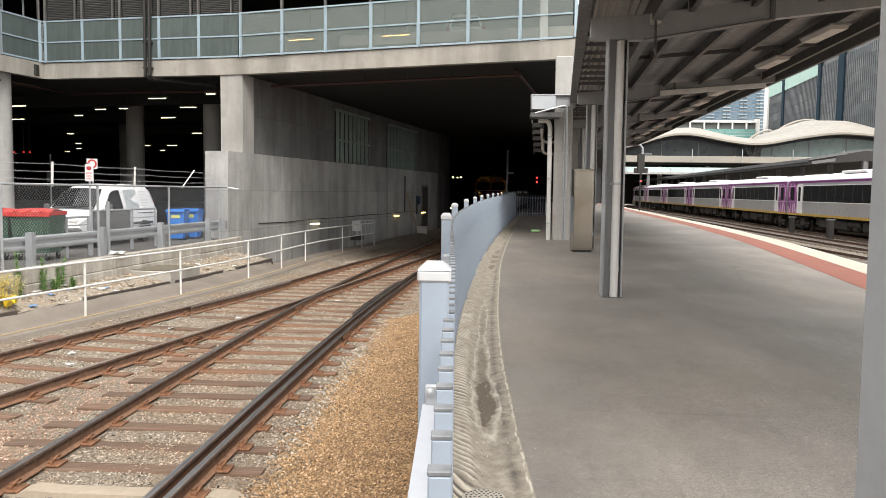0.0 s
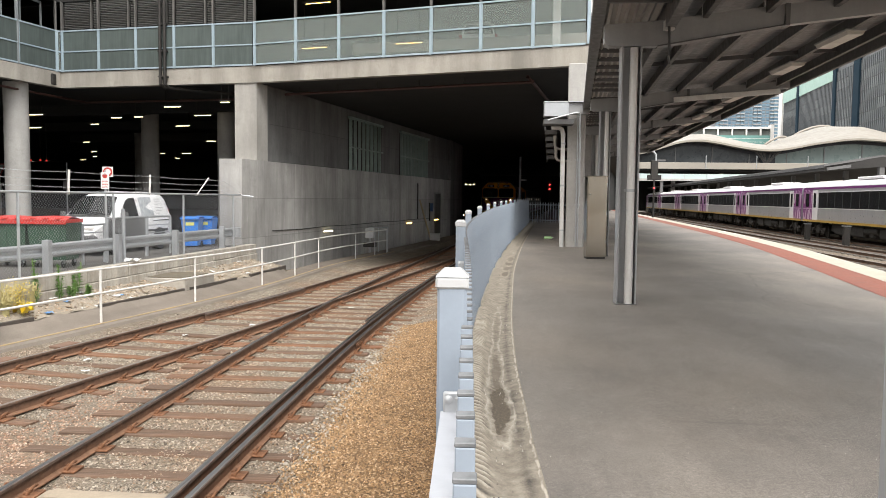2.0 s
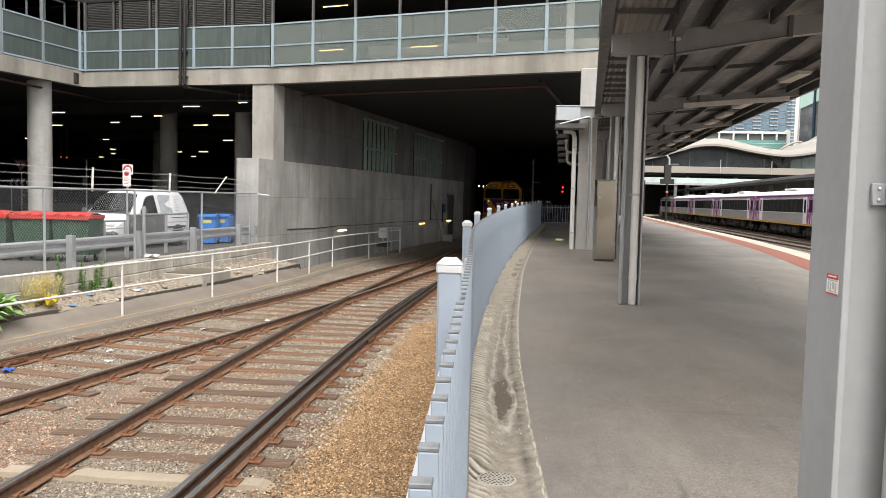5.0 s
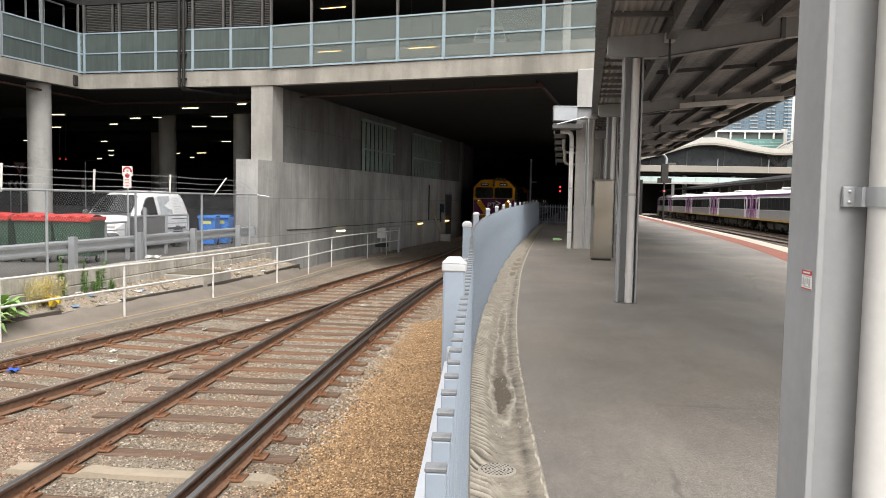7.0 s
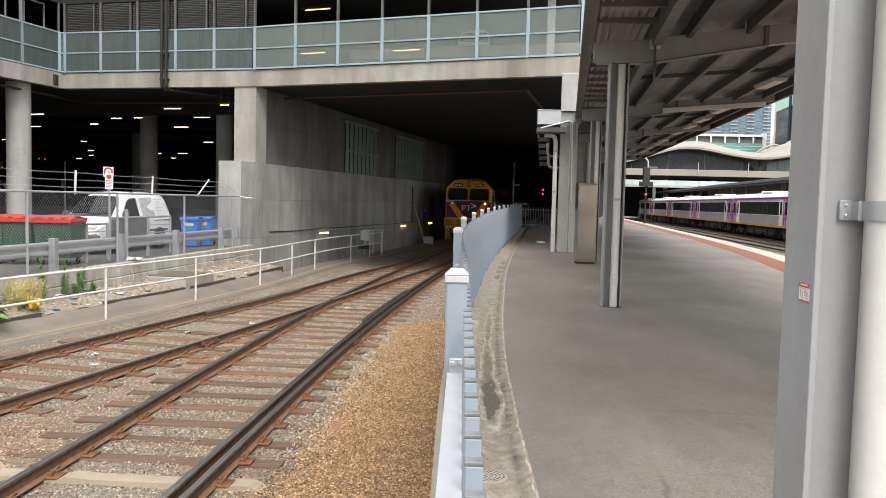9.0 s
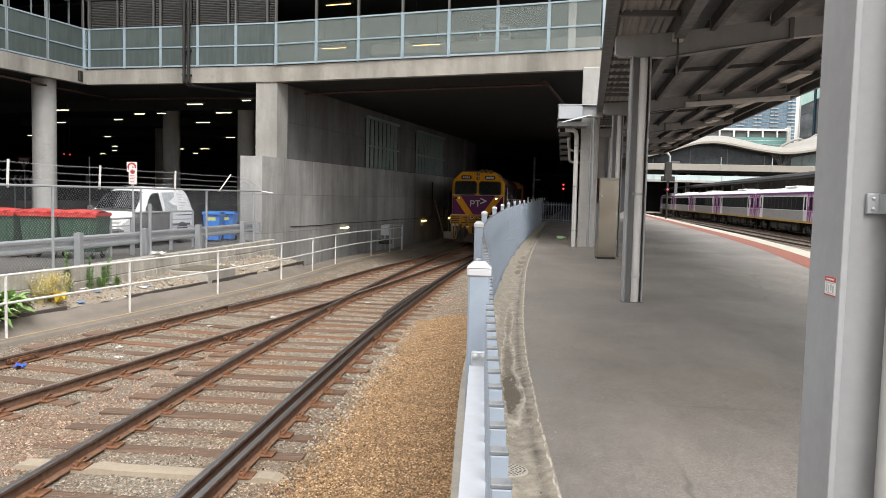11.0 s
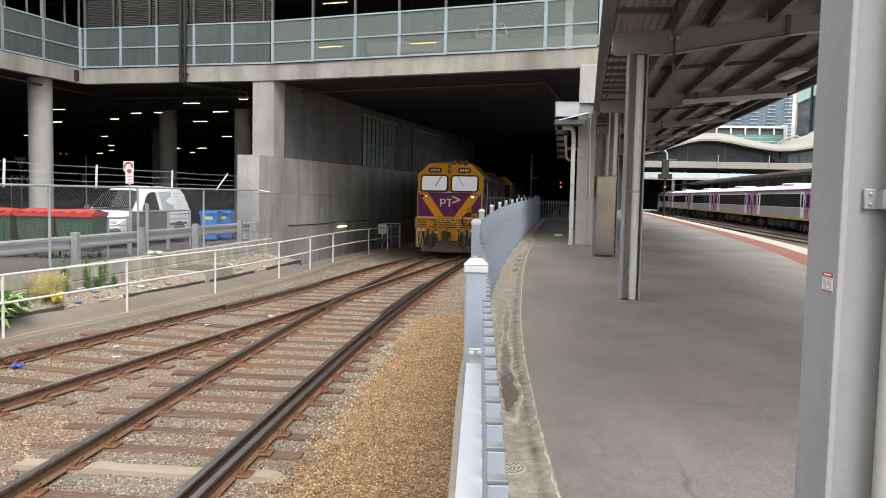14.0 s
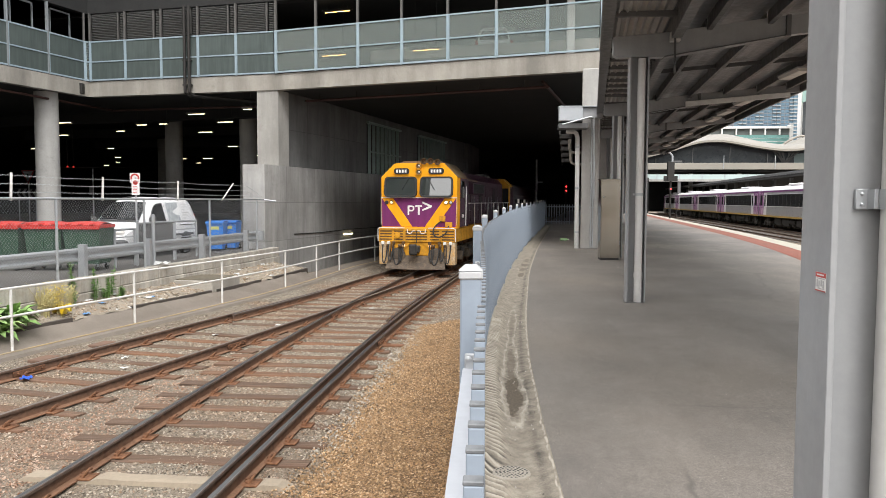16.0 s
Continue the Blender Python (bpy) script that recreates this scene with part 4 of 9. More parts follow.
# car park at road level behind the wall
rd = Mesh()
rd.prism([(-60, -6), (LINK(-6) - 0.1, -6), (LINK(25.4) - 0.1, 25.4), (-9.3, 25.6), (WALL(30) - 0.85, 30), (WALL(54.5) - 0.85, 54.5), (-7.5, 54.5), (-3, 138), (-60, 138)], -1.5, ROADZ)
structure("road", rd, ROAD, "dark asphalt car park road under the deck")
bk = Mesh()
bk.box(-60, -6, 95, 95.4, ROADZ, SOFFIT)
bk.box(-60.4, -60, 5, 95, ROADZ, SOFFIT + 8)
structure("wall_car_park", bk, CONC_SHADE, "shade-darkened far wall of the car park")
# hidden near-black wall, added to limit daylight into the far tunnel
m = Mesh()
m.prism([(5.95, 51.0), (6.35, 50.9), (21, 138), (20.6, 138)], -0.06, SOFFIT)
structure("wall_tunnel_right", m, CONC_SHADE, "unseen near-black wall blocking daylight along the far tunnel side")
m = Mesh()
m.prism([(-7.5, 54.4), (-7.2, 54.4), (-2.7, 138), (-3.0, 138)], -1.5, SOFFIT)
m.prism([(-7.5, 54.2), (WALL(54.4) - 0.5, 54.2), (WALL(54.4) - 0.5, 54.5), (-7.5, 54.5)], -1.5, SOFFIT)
structure("wall_tunnel_recess", m, CONC_SHADE, "shade-darkened recessed wall deeper in the tunnel")


# ---- palisade fence along the platform ----
fence = thing("palisade_fence", "pale blue-grey steel picket fence beside the drainage channel", "fence")
pk = Mesh()
pk.cur = 0
pk.box(-0.0105, 0.0105, -0.009, 0.009, 0.05, 1.229, 0.0015)
pk.cur = 1
pk.box(-0.011, 0.011, -0.0105, 0.009, 1.229, 1.234, 0.001)
CAP_DARK = worn("picket_top_galvanised", (0.3, 0.31, 0.32), (0.12, 0.125, 0.13), 0.5, 0.2, 30.0, 60, 0.05, 0.15)
pk_me = pk.data("picket", [FENCE_GREY, CAP_DARK])
far_pk = Mesh()
y = -6.2
while y < 46.2:
    if y < 27.5:
        part("picket", pk_me, None, fence, at=pose(PICKETS(y), y, 0, 0, 0, -math.degrees(heading(PICKETS, y)) + 180) @ Matrix.Diagonal((1, 1, 1 + FENCE_RISE * max(0.0, y) / 1.23, 1)))
    else:
        far_pk.box(-0.01, 0.01, -0.0125, 0.0125, 0.05, 1.234 + FENCE_RISE * y, 0, pose(PICKETS(y), y, 0, 0, 0, -math.degrees(heading(PICKETS, y))))
    y += 0.1
tagged(part("picket_row", far_pk, FENCE_GREY, fence), kind="stuff")
for z, h in ((1.02, 0.055), (0.16, 0.05)):
    part("fence_rail", Mesh().sweep(line_of(PICKETS, -6.4, 46.3, 0.6, z, -0.03), [(-0.022, -h / 2), (-0.022, h / 2), (0.022, h / 2), (0.022, -h / 2)]), FENCE_WHITE, fence, "pale horizontal rail")
post = Mesh().box(-0.03, 0.03, -0.03, 0.03, -1.0, 1.272, 0.005)
post_me = post.data("post", FENCE_GREY)
cap = Mesh()
cap.box(-0.034, 0.034, -0.034, 0.034, 1.268, 1.292, 0.004)
cap.add([(-0.034, -0.034, 1.292), (0.034, -0.034, 1.292), (0.034, 0.034, 1.292), (-0.034, 0.034, 1.292), (-0.017, -0.017, 1.308), (0.017, -0.017, 1.308), (0.017, 0.017, 1.308), (-0.017, 0.017, 1.308)],
        [(0, 1, 5, 4), (1, 2, 6, 5), (2, 3, 7, 6), (3, 0, 4, 7), (4, 5, 6, 7)])
cap_me = cap.data("post_cap", CAP_WHITE)
br = Mesh()
br.box(-0.022, 0.022, -0.005, 0.006, 0.985, 1.06, 0.004)
for s in (-0.011, 0.011):
    br.lathe([(0.009, 0.0), (0.009, -0.006), (0.004, -0.009)], (s, -0.005, 1.045), 8, "y")
br_me = br.data("rail_bracket", GALV, True)
for k in range(-2, 15):
    y = 0.4 + 3.1 * k
    h = pose(PICKETS(y) - 0.031, y, 0.028 + FENCE_RISE * max(0.0, y), 0, 0, -math.degrees(heading(PICKETS, y)))
    p = part("post", post_me, None, fence, at=h)
    part("post_cap", cap_me, None, p, "white moulded cap")
    part("rail_bracket", br_me, None, p, at=pose(0.006, -0.034, 0))

# cross fence at the far end of the platform
cf = thing("palisade_fence", "pale grey picket fence closing the dark end of the platform", "fence")
for i in range(17):
    x = 2.3 + 0.16 * i
    part("picket", Mesh().box(-0.02, 0.02, -0.012, 0.012, 0.05, 1.3) if i == 0 else bpy.data.meshes["picket_slim"], FENCE_GREY if i == 0 else None, cf, at=pose(x, 47.2, 0))
    if i == 0:
        cf.children[0].data.name = "picket_slim"
for z in (0.2, 1.15):
    part("fence_rail", Mesh().box(2.2, 4.95, 47.22, 47.26, z - 0.025, z + 0.025), FENCE_GREY, cf)

# round drain grate in the channel
DRAIN_PALE = worn("pale_cast_cover", (0.5, 0.46, 0.39), (0.42, 0.38, 0.32), 0.8, 0, 6, 60, 0.1, 0.1)
dr = thing("drain_grate", "round pale concrete drain cover with many small holes", "drain cover", at=pose(0.277, 2.53, -0.036))
d = Mesh().lathe([(0.108, 0.0), (0.108, 0.012), (0.102, 0.016), (0.0, 0.016)], (0, 0, 0), 32)
part("cover", d, DRAIN_PALE, dr, "", True)
hl = Mesh()
for rad, n in ((0.022, 6), (0.044, 12), (0.066, 18), (0.088, 24)):
    for k in range(n):
        a = 2 * math.pi * k / n
        hl.lathe([(0.0065, 0.0165), (0.0065, 0.0172)], (rad * math.cos(a), rad * math.sin(a), 0), 6)
part("hole_pattern", hl, BLACK, dr, "dark drain holes")

# discarded green bottle
bt = thing("plastic_bottle", "crushed green plastic bottle lying on the asphalt", "bottle", at=pose(2.17, 27.8, 0.06, 0, 90, 20))
GREEN_BOT = worn("green_plastic", (0.35, 0.62, 0.25), (0.5, 0.7, 0.4), 0.25, 0, 8, 40, 0.05, 0.1)
part("body", Mesh().lathe([(0.04, -0.16), (0.055, -0.14), (0.05, -0.02), (0.058, 0.05), (0.05, 0.1), (0.02, 0.15), (0.02, 0.17)], (0, 0, 0), 12), GREEN_BOT, bt, "", True)
part("cap", Mesh().lathe([(0.022, 0.17), (0.022, 0.195)], (0, 0, 0), 10), WHITE_PAINT, bt, "white screw cap")


# ---- platform canopy ----
CX = lambda y: 2.09 + 0.1 * (y - 9.97)


def ROOFZ(u, y=9.97):
    """Underside of the roof sheets, u metres to the right of the columns."""
    return 4.13 + 0.08 * u + 0.018 * (y - 9.97)


UL, UR = -0.42, 4.75
canopy = thing("platform_canopy", "long grey steel platform canopy with tin roof and purlins", "canopy")
ROWS_Y = [0.57, 9.97, 19.4, 28.9, 38.3, 47.8, 57.2]


def roof_strip(u0, u1, pitch, amp, y0, y1, z=0.0):
    m = Mesh()
    n = int((u1 - u0) / pitch * 4)

    def at(i, j):
        y = y0 + (y1 - y0) * j / 12
        u = u0 + (u1 - u0) * i / n
        return (CX(y) + u, y, ROOFZ(u, y) + z + amp * math.sin(2 * math.pi * (u - u0) / pitch))
    m.grid(at, n, 12)
    return m


def along(name, u, prof, mat, y0=0.3, y1=60, label=""):
    part(name, Mesh().sweep([(CX(y) + u, y, ROOFZ(u, y)) for y in (y0, y1)], prof), mat, canopy, label)


part("roof_sheet", roof_strip(UL, 0.42, 0.12, 0.034, 0.3, 60), TIN_PALE, canopy, "corrugated tin")
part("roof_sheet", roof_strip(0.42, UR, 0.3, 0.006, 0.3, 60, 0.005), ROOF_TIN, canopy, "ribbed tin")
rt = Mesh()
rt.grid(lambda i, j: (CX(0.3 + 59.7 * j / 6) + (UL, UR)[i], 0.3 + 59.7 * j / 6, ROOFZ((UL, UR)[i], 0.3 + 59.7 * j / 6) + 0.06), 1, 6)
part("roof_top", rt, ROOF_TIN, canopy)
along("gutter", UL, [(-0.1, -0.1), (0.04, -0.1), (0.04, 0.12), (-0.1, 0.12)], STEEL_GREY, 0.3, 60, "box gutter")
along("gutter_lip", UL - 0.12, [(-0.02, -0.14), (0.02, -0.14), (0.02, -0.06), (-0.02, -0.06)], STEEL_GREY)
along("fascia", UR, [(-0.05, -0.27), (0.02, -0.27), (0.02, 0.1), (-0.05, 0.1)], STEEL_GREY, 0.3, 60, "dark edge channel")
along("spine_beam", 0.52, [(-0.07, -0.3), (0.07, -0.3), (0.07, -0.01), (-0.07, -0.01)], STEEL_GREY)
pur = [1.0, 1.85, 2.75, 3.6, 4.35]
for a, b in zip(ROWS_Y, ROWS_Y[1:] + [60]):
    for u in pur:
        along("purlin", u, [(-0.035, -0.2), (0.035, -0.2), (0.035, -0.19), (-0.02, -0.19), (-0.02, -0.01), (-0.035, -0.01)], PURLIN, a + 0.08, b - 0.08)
    n = max(2, round((b - a) / 0.95))
    for k in range(1, n):
        y = a + (b - a) * k / n
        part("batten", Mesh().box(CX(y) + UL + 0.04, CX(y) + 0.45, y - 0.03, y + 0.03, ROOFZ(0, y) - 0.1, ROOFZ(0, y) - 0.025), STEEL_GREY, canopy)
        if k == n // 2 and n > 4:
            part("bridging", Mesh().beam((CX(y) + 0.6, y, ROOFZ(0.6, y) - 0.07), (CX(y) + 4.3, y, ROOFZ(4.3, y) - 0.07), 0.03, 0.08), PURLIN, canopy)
for i, y in enumerate(ROWS_Y):
    c = CX(y)
    R = lambda u: ROOFZ(u, y)
    m = Mesh().extrude([(c - 0.38, R(0) - 0.2), (c - 0.38, R(0) - 0.46), (c - 0.32, R(0) - 0.5), (c + 0.35, R(0) - 0.5), (c + 2.1, R(2.1) - 0.38), (c + UR - 0.1, R(UR) - 0.28), (c + UR - 0.1, R(UR) - 0.1), (c + 2.1, R(2.1) - 0.1), (c + 0.3, R(0.3) - 0.18)], "y", y - 0.08, y + 0.08)
    part("roof_beam", m, POST_GREY, canopy, "tapered cantilever beam")
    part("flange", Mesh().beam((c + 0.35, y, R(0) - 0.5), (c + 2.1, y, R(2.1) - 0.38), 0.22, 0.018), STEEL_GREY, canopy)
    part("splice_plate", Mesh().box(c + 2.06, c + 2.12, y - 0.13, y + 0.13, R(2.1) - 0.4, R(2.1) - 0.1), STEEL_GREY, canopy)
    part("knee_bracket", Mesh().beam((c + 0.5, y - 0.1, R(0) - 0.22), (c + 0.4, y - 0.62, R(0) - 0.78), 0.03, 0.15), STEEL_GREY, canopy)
    part("bracket_box", Mesh().box(c + 0.42, c + 0.56, y - 0.2, y - 0.09, R(0) - 0.3, R(0) - 0.16, 0.008), PIPE_CREAM, canopy)


def steel_column(x, y, top, label, pipe=True):
    col = thing("canopy_column", label, "column", "columns of the platform canopy", pose(x, y, 0))
    m = Mesh()
    m.box(-0.14, -0.118, -0.13, 0.13, 0, top, 0.003)
    m.box(0.118, 0.14, -0.13, 0.13, 0, top, 0.003)
    m.box(-0.118, 0.118, -0.012, 0.012, 0, top)
    part("shaft", m, POST_GREY, col, "wide-flange steel shaft")
    part("base_plate", Mesh().box(-0.148, 0.148, -0.14, 0.14, -0.01, 0.012, 0.003), STEEL_GREY, col)
    if pipe:
        part("downpipe", Mesh().tube([(0.035, -0.078, 0.0), (0.035, -0.078, top - 0.02)], 0.058, 16), PIPE_CREAM, col, "cream round downpipe", True)
        part("pipe_joint", Mesh().lathe([(0.062, 0.38), (0.066, 0.385), (0.066, 0.45), (0.062, 0.455)], (0.035, -0.078, 0), 16), PIPE_CREAM, col, "", True)
        b = Mesh()
        b.lathe([(0.06, 1.6), (0.064, 1.6), (0.064, 1.64), (0.06, 1.64)], (0.035, -0.078, 0), 16)
        b.box(-0.06, -0.02, -0.1, -0.075, 1.6, 1.64, 0.004)
        part("pipe_clamp", b, GALV, col, "steel pipe clamp", True)
    return col


for y in ROWS_Y[1:]:
    steel_column(CX(y), y, ROOFZ(0, y) - 0.5, "grey steel column with a cream downpipe, standing on asphalt")
# the near column: a broader box with a clamp and a small notice
near = thing("canopy_column", "broad pale grey steel column with downpipe and notice", "column", "columns of the platform canopy", pose(1.16, 0.46, 0))
m = Mesh()
m.box(0.0, 0.018, 0, 0.225, 0, 4.3, 0.002)
m.box(0.262, 0.28, 0, 0.225, 0, 4.3, 0.002)
m.box(0.018, 0.262, 0.108, 0.122, 0, 4.3)
part("shaft", m, POST_GREY, near, "wide-flange steel shaft")
part("base_plate", Mesh().box(-0.05, 0.33, -0.06, 0.28, -0.01, 0.014, 0.003), STEEL_GREY, near)
part("downpipe", Mesh().tube([(0.215, 0.035, 0.0), (0.215, 0.035, 4.3)], 0.066, 28), PIPE_CREAM, near, "cream round downpipe", True)
b = Mesh()
b.box(0.1, 0.14, 0.094, 0.107, 1.497, 1.557, 0.003)
b.lathe([(0.068, 1.499), (0.072, 1.499), (0.072, 1.555), (0.068, 1.555)], (0.215, 0.035, 0), 24)
b.box(0.133, 0.155, 0.05, 0.1, 1.499, 1.555)
for z in (1.512, 1.542):
    b.lathe([(0.005, 0.094), (0.005, 0.089), (0.002, 0.087)], (0.118, 0.0, z), 8, "y")
part("pipe_clamp", b, GALV, near, "steel pipe clamp", True)
lamp_tube = worn("lamp_diffuser", (0.6, 0.58, 0.54), (0.5, 0.48, 0.44), 0.4, 0, 3, 20, 0.02, 0.05)
for y in (9.0, 12.37, 15.6, 21.2, 24.3, 27.0, 30.0, 34.8, 37.4, 41.0, 44.7):
    x = CX(y) + 3.6
    z = ROOFZ(3.6, y) - 0.2
    lt = thing("canopy_light", "long unlit fluorescent light fixed under the canopy", "light", "lights under the canopy", pose(x, y, z))
    part("housing", Mesh().box(-0.17, 0.17, -0.62, 0.62, -0.03, 0.0, 0.006), POST_GREY, lt)
    part("diffuser", Mesh().extrude([(-0.15, -0.03), (-0.12, -0.09), (0.12, -0.09), (0.15, -0.03)], "y", -0.6, 0.6), lamp_tube, lt, "pale ribbed diffuser")
tray = thing("cable_tray", "pale grey cable tray along a canopy beam", "cable tray")
part("tray", Mesh().beam((4.74, 19.2, 4.08), (7.4, 19.2, 4.3), 0.05, 0.13, 0.006), PIPE_CREAM, tray)
for x in np.arange(5.0, 7.3, 0.5):
    part("clip", Mesh().box(x - 0.02, x + 0.02, 19.21, 19.33, 4.06 + 0.083 * (x - 4.74), 4.13 + 0.083 * (x - 4.74)), STEEL_GREY, tray)

# stainless cabinet
cab = thing("equipment_cabinet", "tall dented stainless steel cabinet standing on the platform", "cabinet", at=pose(2.49, 18.28, 0, 0, 0, 3))
part("body", Mesh().box(0, 0.5, 0.02, 0.42, 0.05, 2.06, 0.008), STAINLESS, cab)
part("door", Mesh().box(0.02, 0.48, 0.0, 0.018, 0.09, 2.03, 0.005), STAINLESS, cab)
part("lid", Mesh().box(-0.015, 0.515, -0.01, 0.44, 2.06, 2.085, 0.006), STAINLESS, cab)
part("plinth", Mesh().box(0.02, 0.48, 0.03, 0.41, 0.0, 0.05), DARK_MET, cab)
part("lock", Mesh().lathe([(0.018, 0.0), (0.018, -0.015), (0.008, -0.02)], (0.07, 0.0, 1.62), 10, "y"), GALV, cab, "small round lock", True)
for z in (0.4, 1.1, 1.8):
    part("hinge", Mesh().tube([(0.487, -0.004, z), (0.487, -0.004, z + 0.1)], 0.008, 6), GALV, cab)

# box and pipes on the concrete pillar
BOX_GREY = worn("box_grey_paint", (0.42, 0.44, 0.46), (0.37, 0.39, 0.41), 0.4, 0, 2, 20, 0.03, 0.05)
bx = thing("junction_box", "long pale grey metal box fixed to the concrete pillar", "box", at=pose(1.62, 22.3, 3.98))
part("case", Mesh().box(0, 0.72, 0, 0.5, 0.0, 0.42, 0.01), BOX_GREY, bx)
part("arm", Mesh().box(0.72, 1.34, 0.08, 0.4, 0.08, 0.4, 0.008), POST_GREY, bx)
part("lid", Mesh().box(-0.02, 1.34, -0.02, 0.52, 0.42, 0.45, 0.005), BOX_GREY, bx)
part("strut", Mesh().tube([(0.1, -0.05, -0.12), (0.95, -0.1, 0.1), (1.05, -0.1, 0.08), (1.08, -0.1, -2.4)], 0.025, 8), GALV, bx, "bent conduit", True)
part("underside_tray", Mesh().box(0.0, 0.9, 0.1, 0.8, -0.22, -0.06, 0.01), STEEL_GREY, bx)
dp = thing("downpipe", "cream downpipe with an elbow beside the pillar", "pipe")
part("pipe", Mesh().tube([(1.9, 23.15, 3.72), (2.12, 23.15, 3.72), (2.22, 23.15, 3.66), (2.26, 23.15, 3.52), (2.27, 23.15, 0.0)], 0.07, 14), PIPE_CREAM, dp, "", True)
for z in (0.5, 1.9, 3.2):
    part("clamp", Mesh().lathe([(0.075, z), (0.08, z), (0.08, z + 0.05), (0.075, z + 0.05)], (2.27, 23.15, 0), 14), GALV, dp, "", True)
# downpipe cream darkened in colour, since the bends lie in shadow
SHADED_PIPE = worn("shaded_cream_pipe", (0.3, 0.27, 0.23), (0.22, 0.2, 0.17), 0.5, 0, 2.0, 20, 0.05, 0.1)
for k, (x, z) in enumerate(((2.03, 3.42), (2.07, 3.05))):
    pb_ = thing("drain_bend", "cream drain pipe bend beside the concrete pillar", "pipe", "drain bends beside the pillar")
    part("pipe", Mesh().tube([(x, 23.52, z), (x, 23.52, z - 0.22), (x + 0.04, 23.52, z - 0.3), (x + 0.12, 23.52, z - 0.34), (x + 0.46, 23.52, z - 0.35)], 0.04, 12), SHADED_PIPE, pb_, "", True)
    part("socket", Mesh().lathe([(0.05, z - 0.02), (0.05, z + 0.08)], (x, 23.52, 0), 12), SHADED_PIPE, pb_, "", True)
lad = thing("cable_ladder", "dark steel cable ladder stepping down under the deck", "cable ladder")
for k in range(5):
    part("rung", Mesh().box(1.72 + 0.05 * k, 2.1 + 0.05 * k, 23.6 + 0.5 * k, 23.75 + 0.5 * k, 3.55 - 0.17 * k, 3.68 - 0.17 * k, 0.01), DARK_MET, lad)
for x in (1.72, 2.06):
    part("side_rail", Mesh().beam((x, 23.5, 3.72), (x + 0.25, 26.2, 2.84), 0.04, 0.12), DARK_MET, lad)
cd = thing("conduit", "pair of grey conduits running down the pillar", "conduit")
for x in (2.7, 2.76):
    part("conduit_run", Mesh().tube([(x, 23.08, 0.05), (x, 23.08, 4.2)], 0.022, 8), GALV, cd, "", True)
for z in (0.6, 1.3, 2.0, 2.7):
    part("saddle", Mesh().box(2.65, 2.81, 23.05, 23.1, z, z + 0.04, 0.003), GALV, cd)

# clamp and notice on the near column
ntc = thing("notice", "small white notice with a red band on the column", "notice", at=pose(1.159, 0.482, 1.262) @ Matrix.Diagonal((1, 1.45, 0.82, 1)))
NOTICE_W = worn("notice_white", (0.75, 0.75, 0.73), (0.68, 0.68, 0.66), 0.5, 0, 10, 60, 0.02, 0.04)
NOTICE_R = worn("notice_red", (0.55, 0.07, 0.06), (0.45, 0.06, 0.05), 0.5, 0, 10, 60, 0.02, 0.04)
INK = worn("notice_ink", (0.42, 0.42, 0.42), (0.48, 0.48, 0.48), 0.6, 0, 10, 60, 0.02, 0.04)
part("sheet", Mesh().box(-0.0014, 0.0, 0.0, 0.05, 0.0, 0.066), NOTICE_W, ntc)
part("band", Mesh().box(-0.0022, -0.0014, 0.0, 0.05, 0.049, 0.066), NOTICE_R, ntc, "red heading band")
part("band", Mesh().box(-0.0022, -0.0014, 0.0, 0.05, 0.0, 0.004), NOTICE_R, ntc, "red foot band")
for y0, y1, z0 in ((0.008, 0.042, 0.0555),):
    part("bar", Mesh().box(-0.003, -0.0022, y0, y1, z0, z0 + 0.005), NOTICE_W, ntc, "pale bar of writing")
for y0, y1, z0, z1 in ((0.006, 0.044, 0.043, 0.046), (0.008, 0.014, 0.012, 0.038), (0.018, 0.024, 0.018, 0.04), (0.03, 0.034, 0.01, 0.036), (0.038, 0.044, 0.014, 0.04), (0.006, 0.04, 0.008, 0.0105)):
    part("bar", Mesh().box(-0.0022, -0.0014, y0, y1, z0, z1), INK, ntc, "dark bar of writing")


# ---- glazed front of the deck and the car park behind it ----
GLASS_MILK = worn("frosted_glass", (0.105, 0.128, 0.122), (0.075, 0.092, 0.086), 0.45, 0, 0.5, 8, 0.0, 0.05, 0.25, 0.25)
# same milky glass, tinted paler for the lit space behind these bays
GLASS_LIT = glassy("lit_milky_glass", (0.235, 0.268, 0.25), 0.35, 0.35)
FRAME_BLUE = worn("pale_blue_frame_paint", (0.34, 0.42, 0.475), (0.28, 0.355, 0.4), 0.4, 0.1, 1.5, 20, 0.03, 0.05)
FRAME_GREY = worn("grey_frame_paint", (0.26, 0.28, 0.29), (0.22, 0.24, 0.25), 0.45, 0.1, 1.5, 20, 0.03, 0.05)
POST_BROWN = worn("brown_grey_post_paint", (0.135, 0.13, 0.122), (0.105, 0.1, 0.094), 0.5, 0.1, 1.5, 20, 0.03, 0.06)
LOUVRE = worn("louvre_slat_paint", (0.11, 0.107, 0.1), (0.085, 0.083, 0.078), 0.6, 0.0, 1.5, 20, 0.03, 0.06)
GZ0, GZM, GZ1, GZT = 6.33, 7.06, 7.86, 9.0


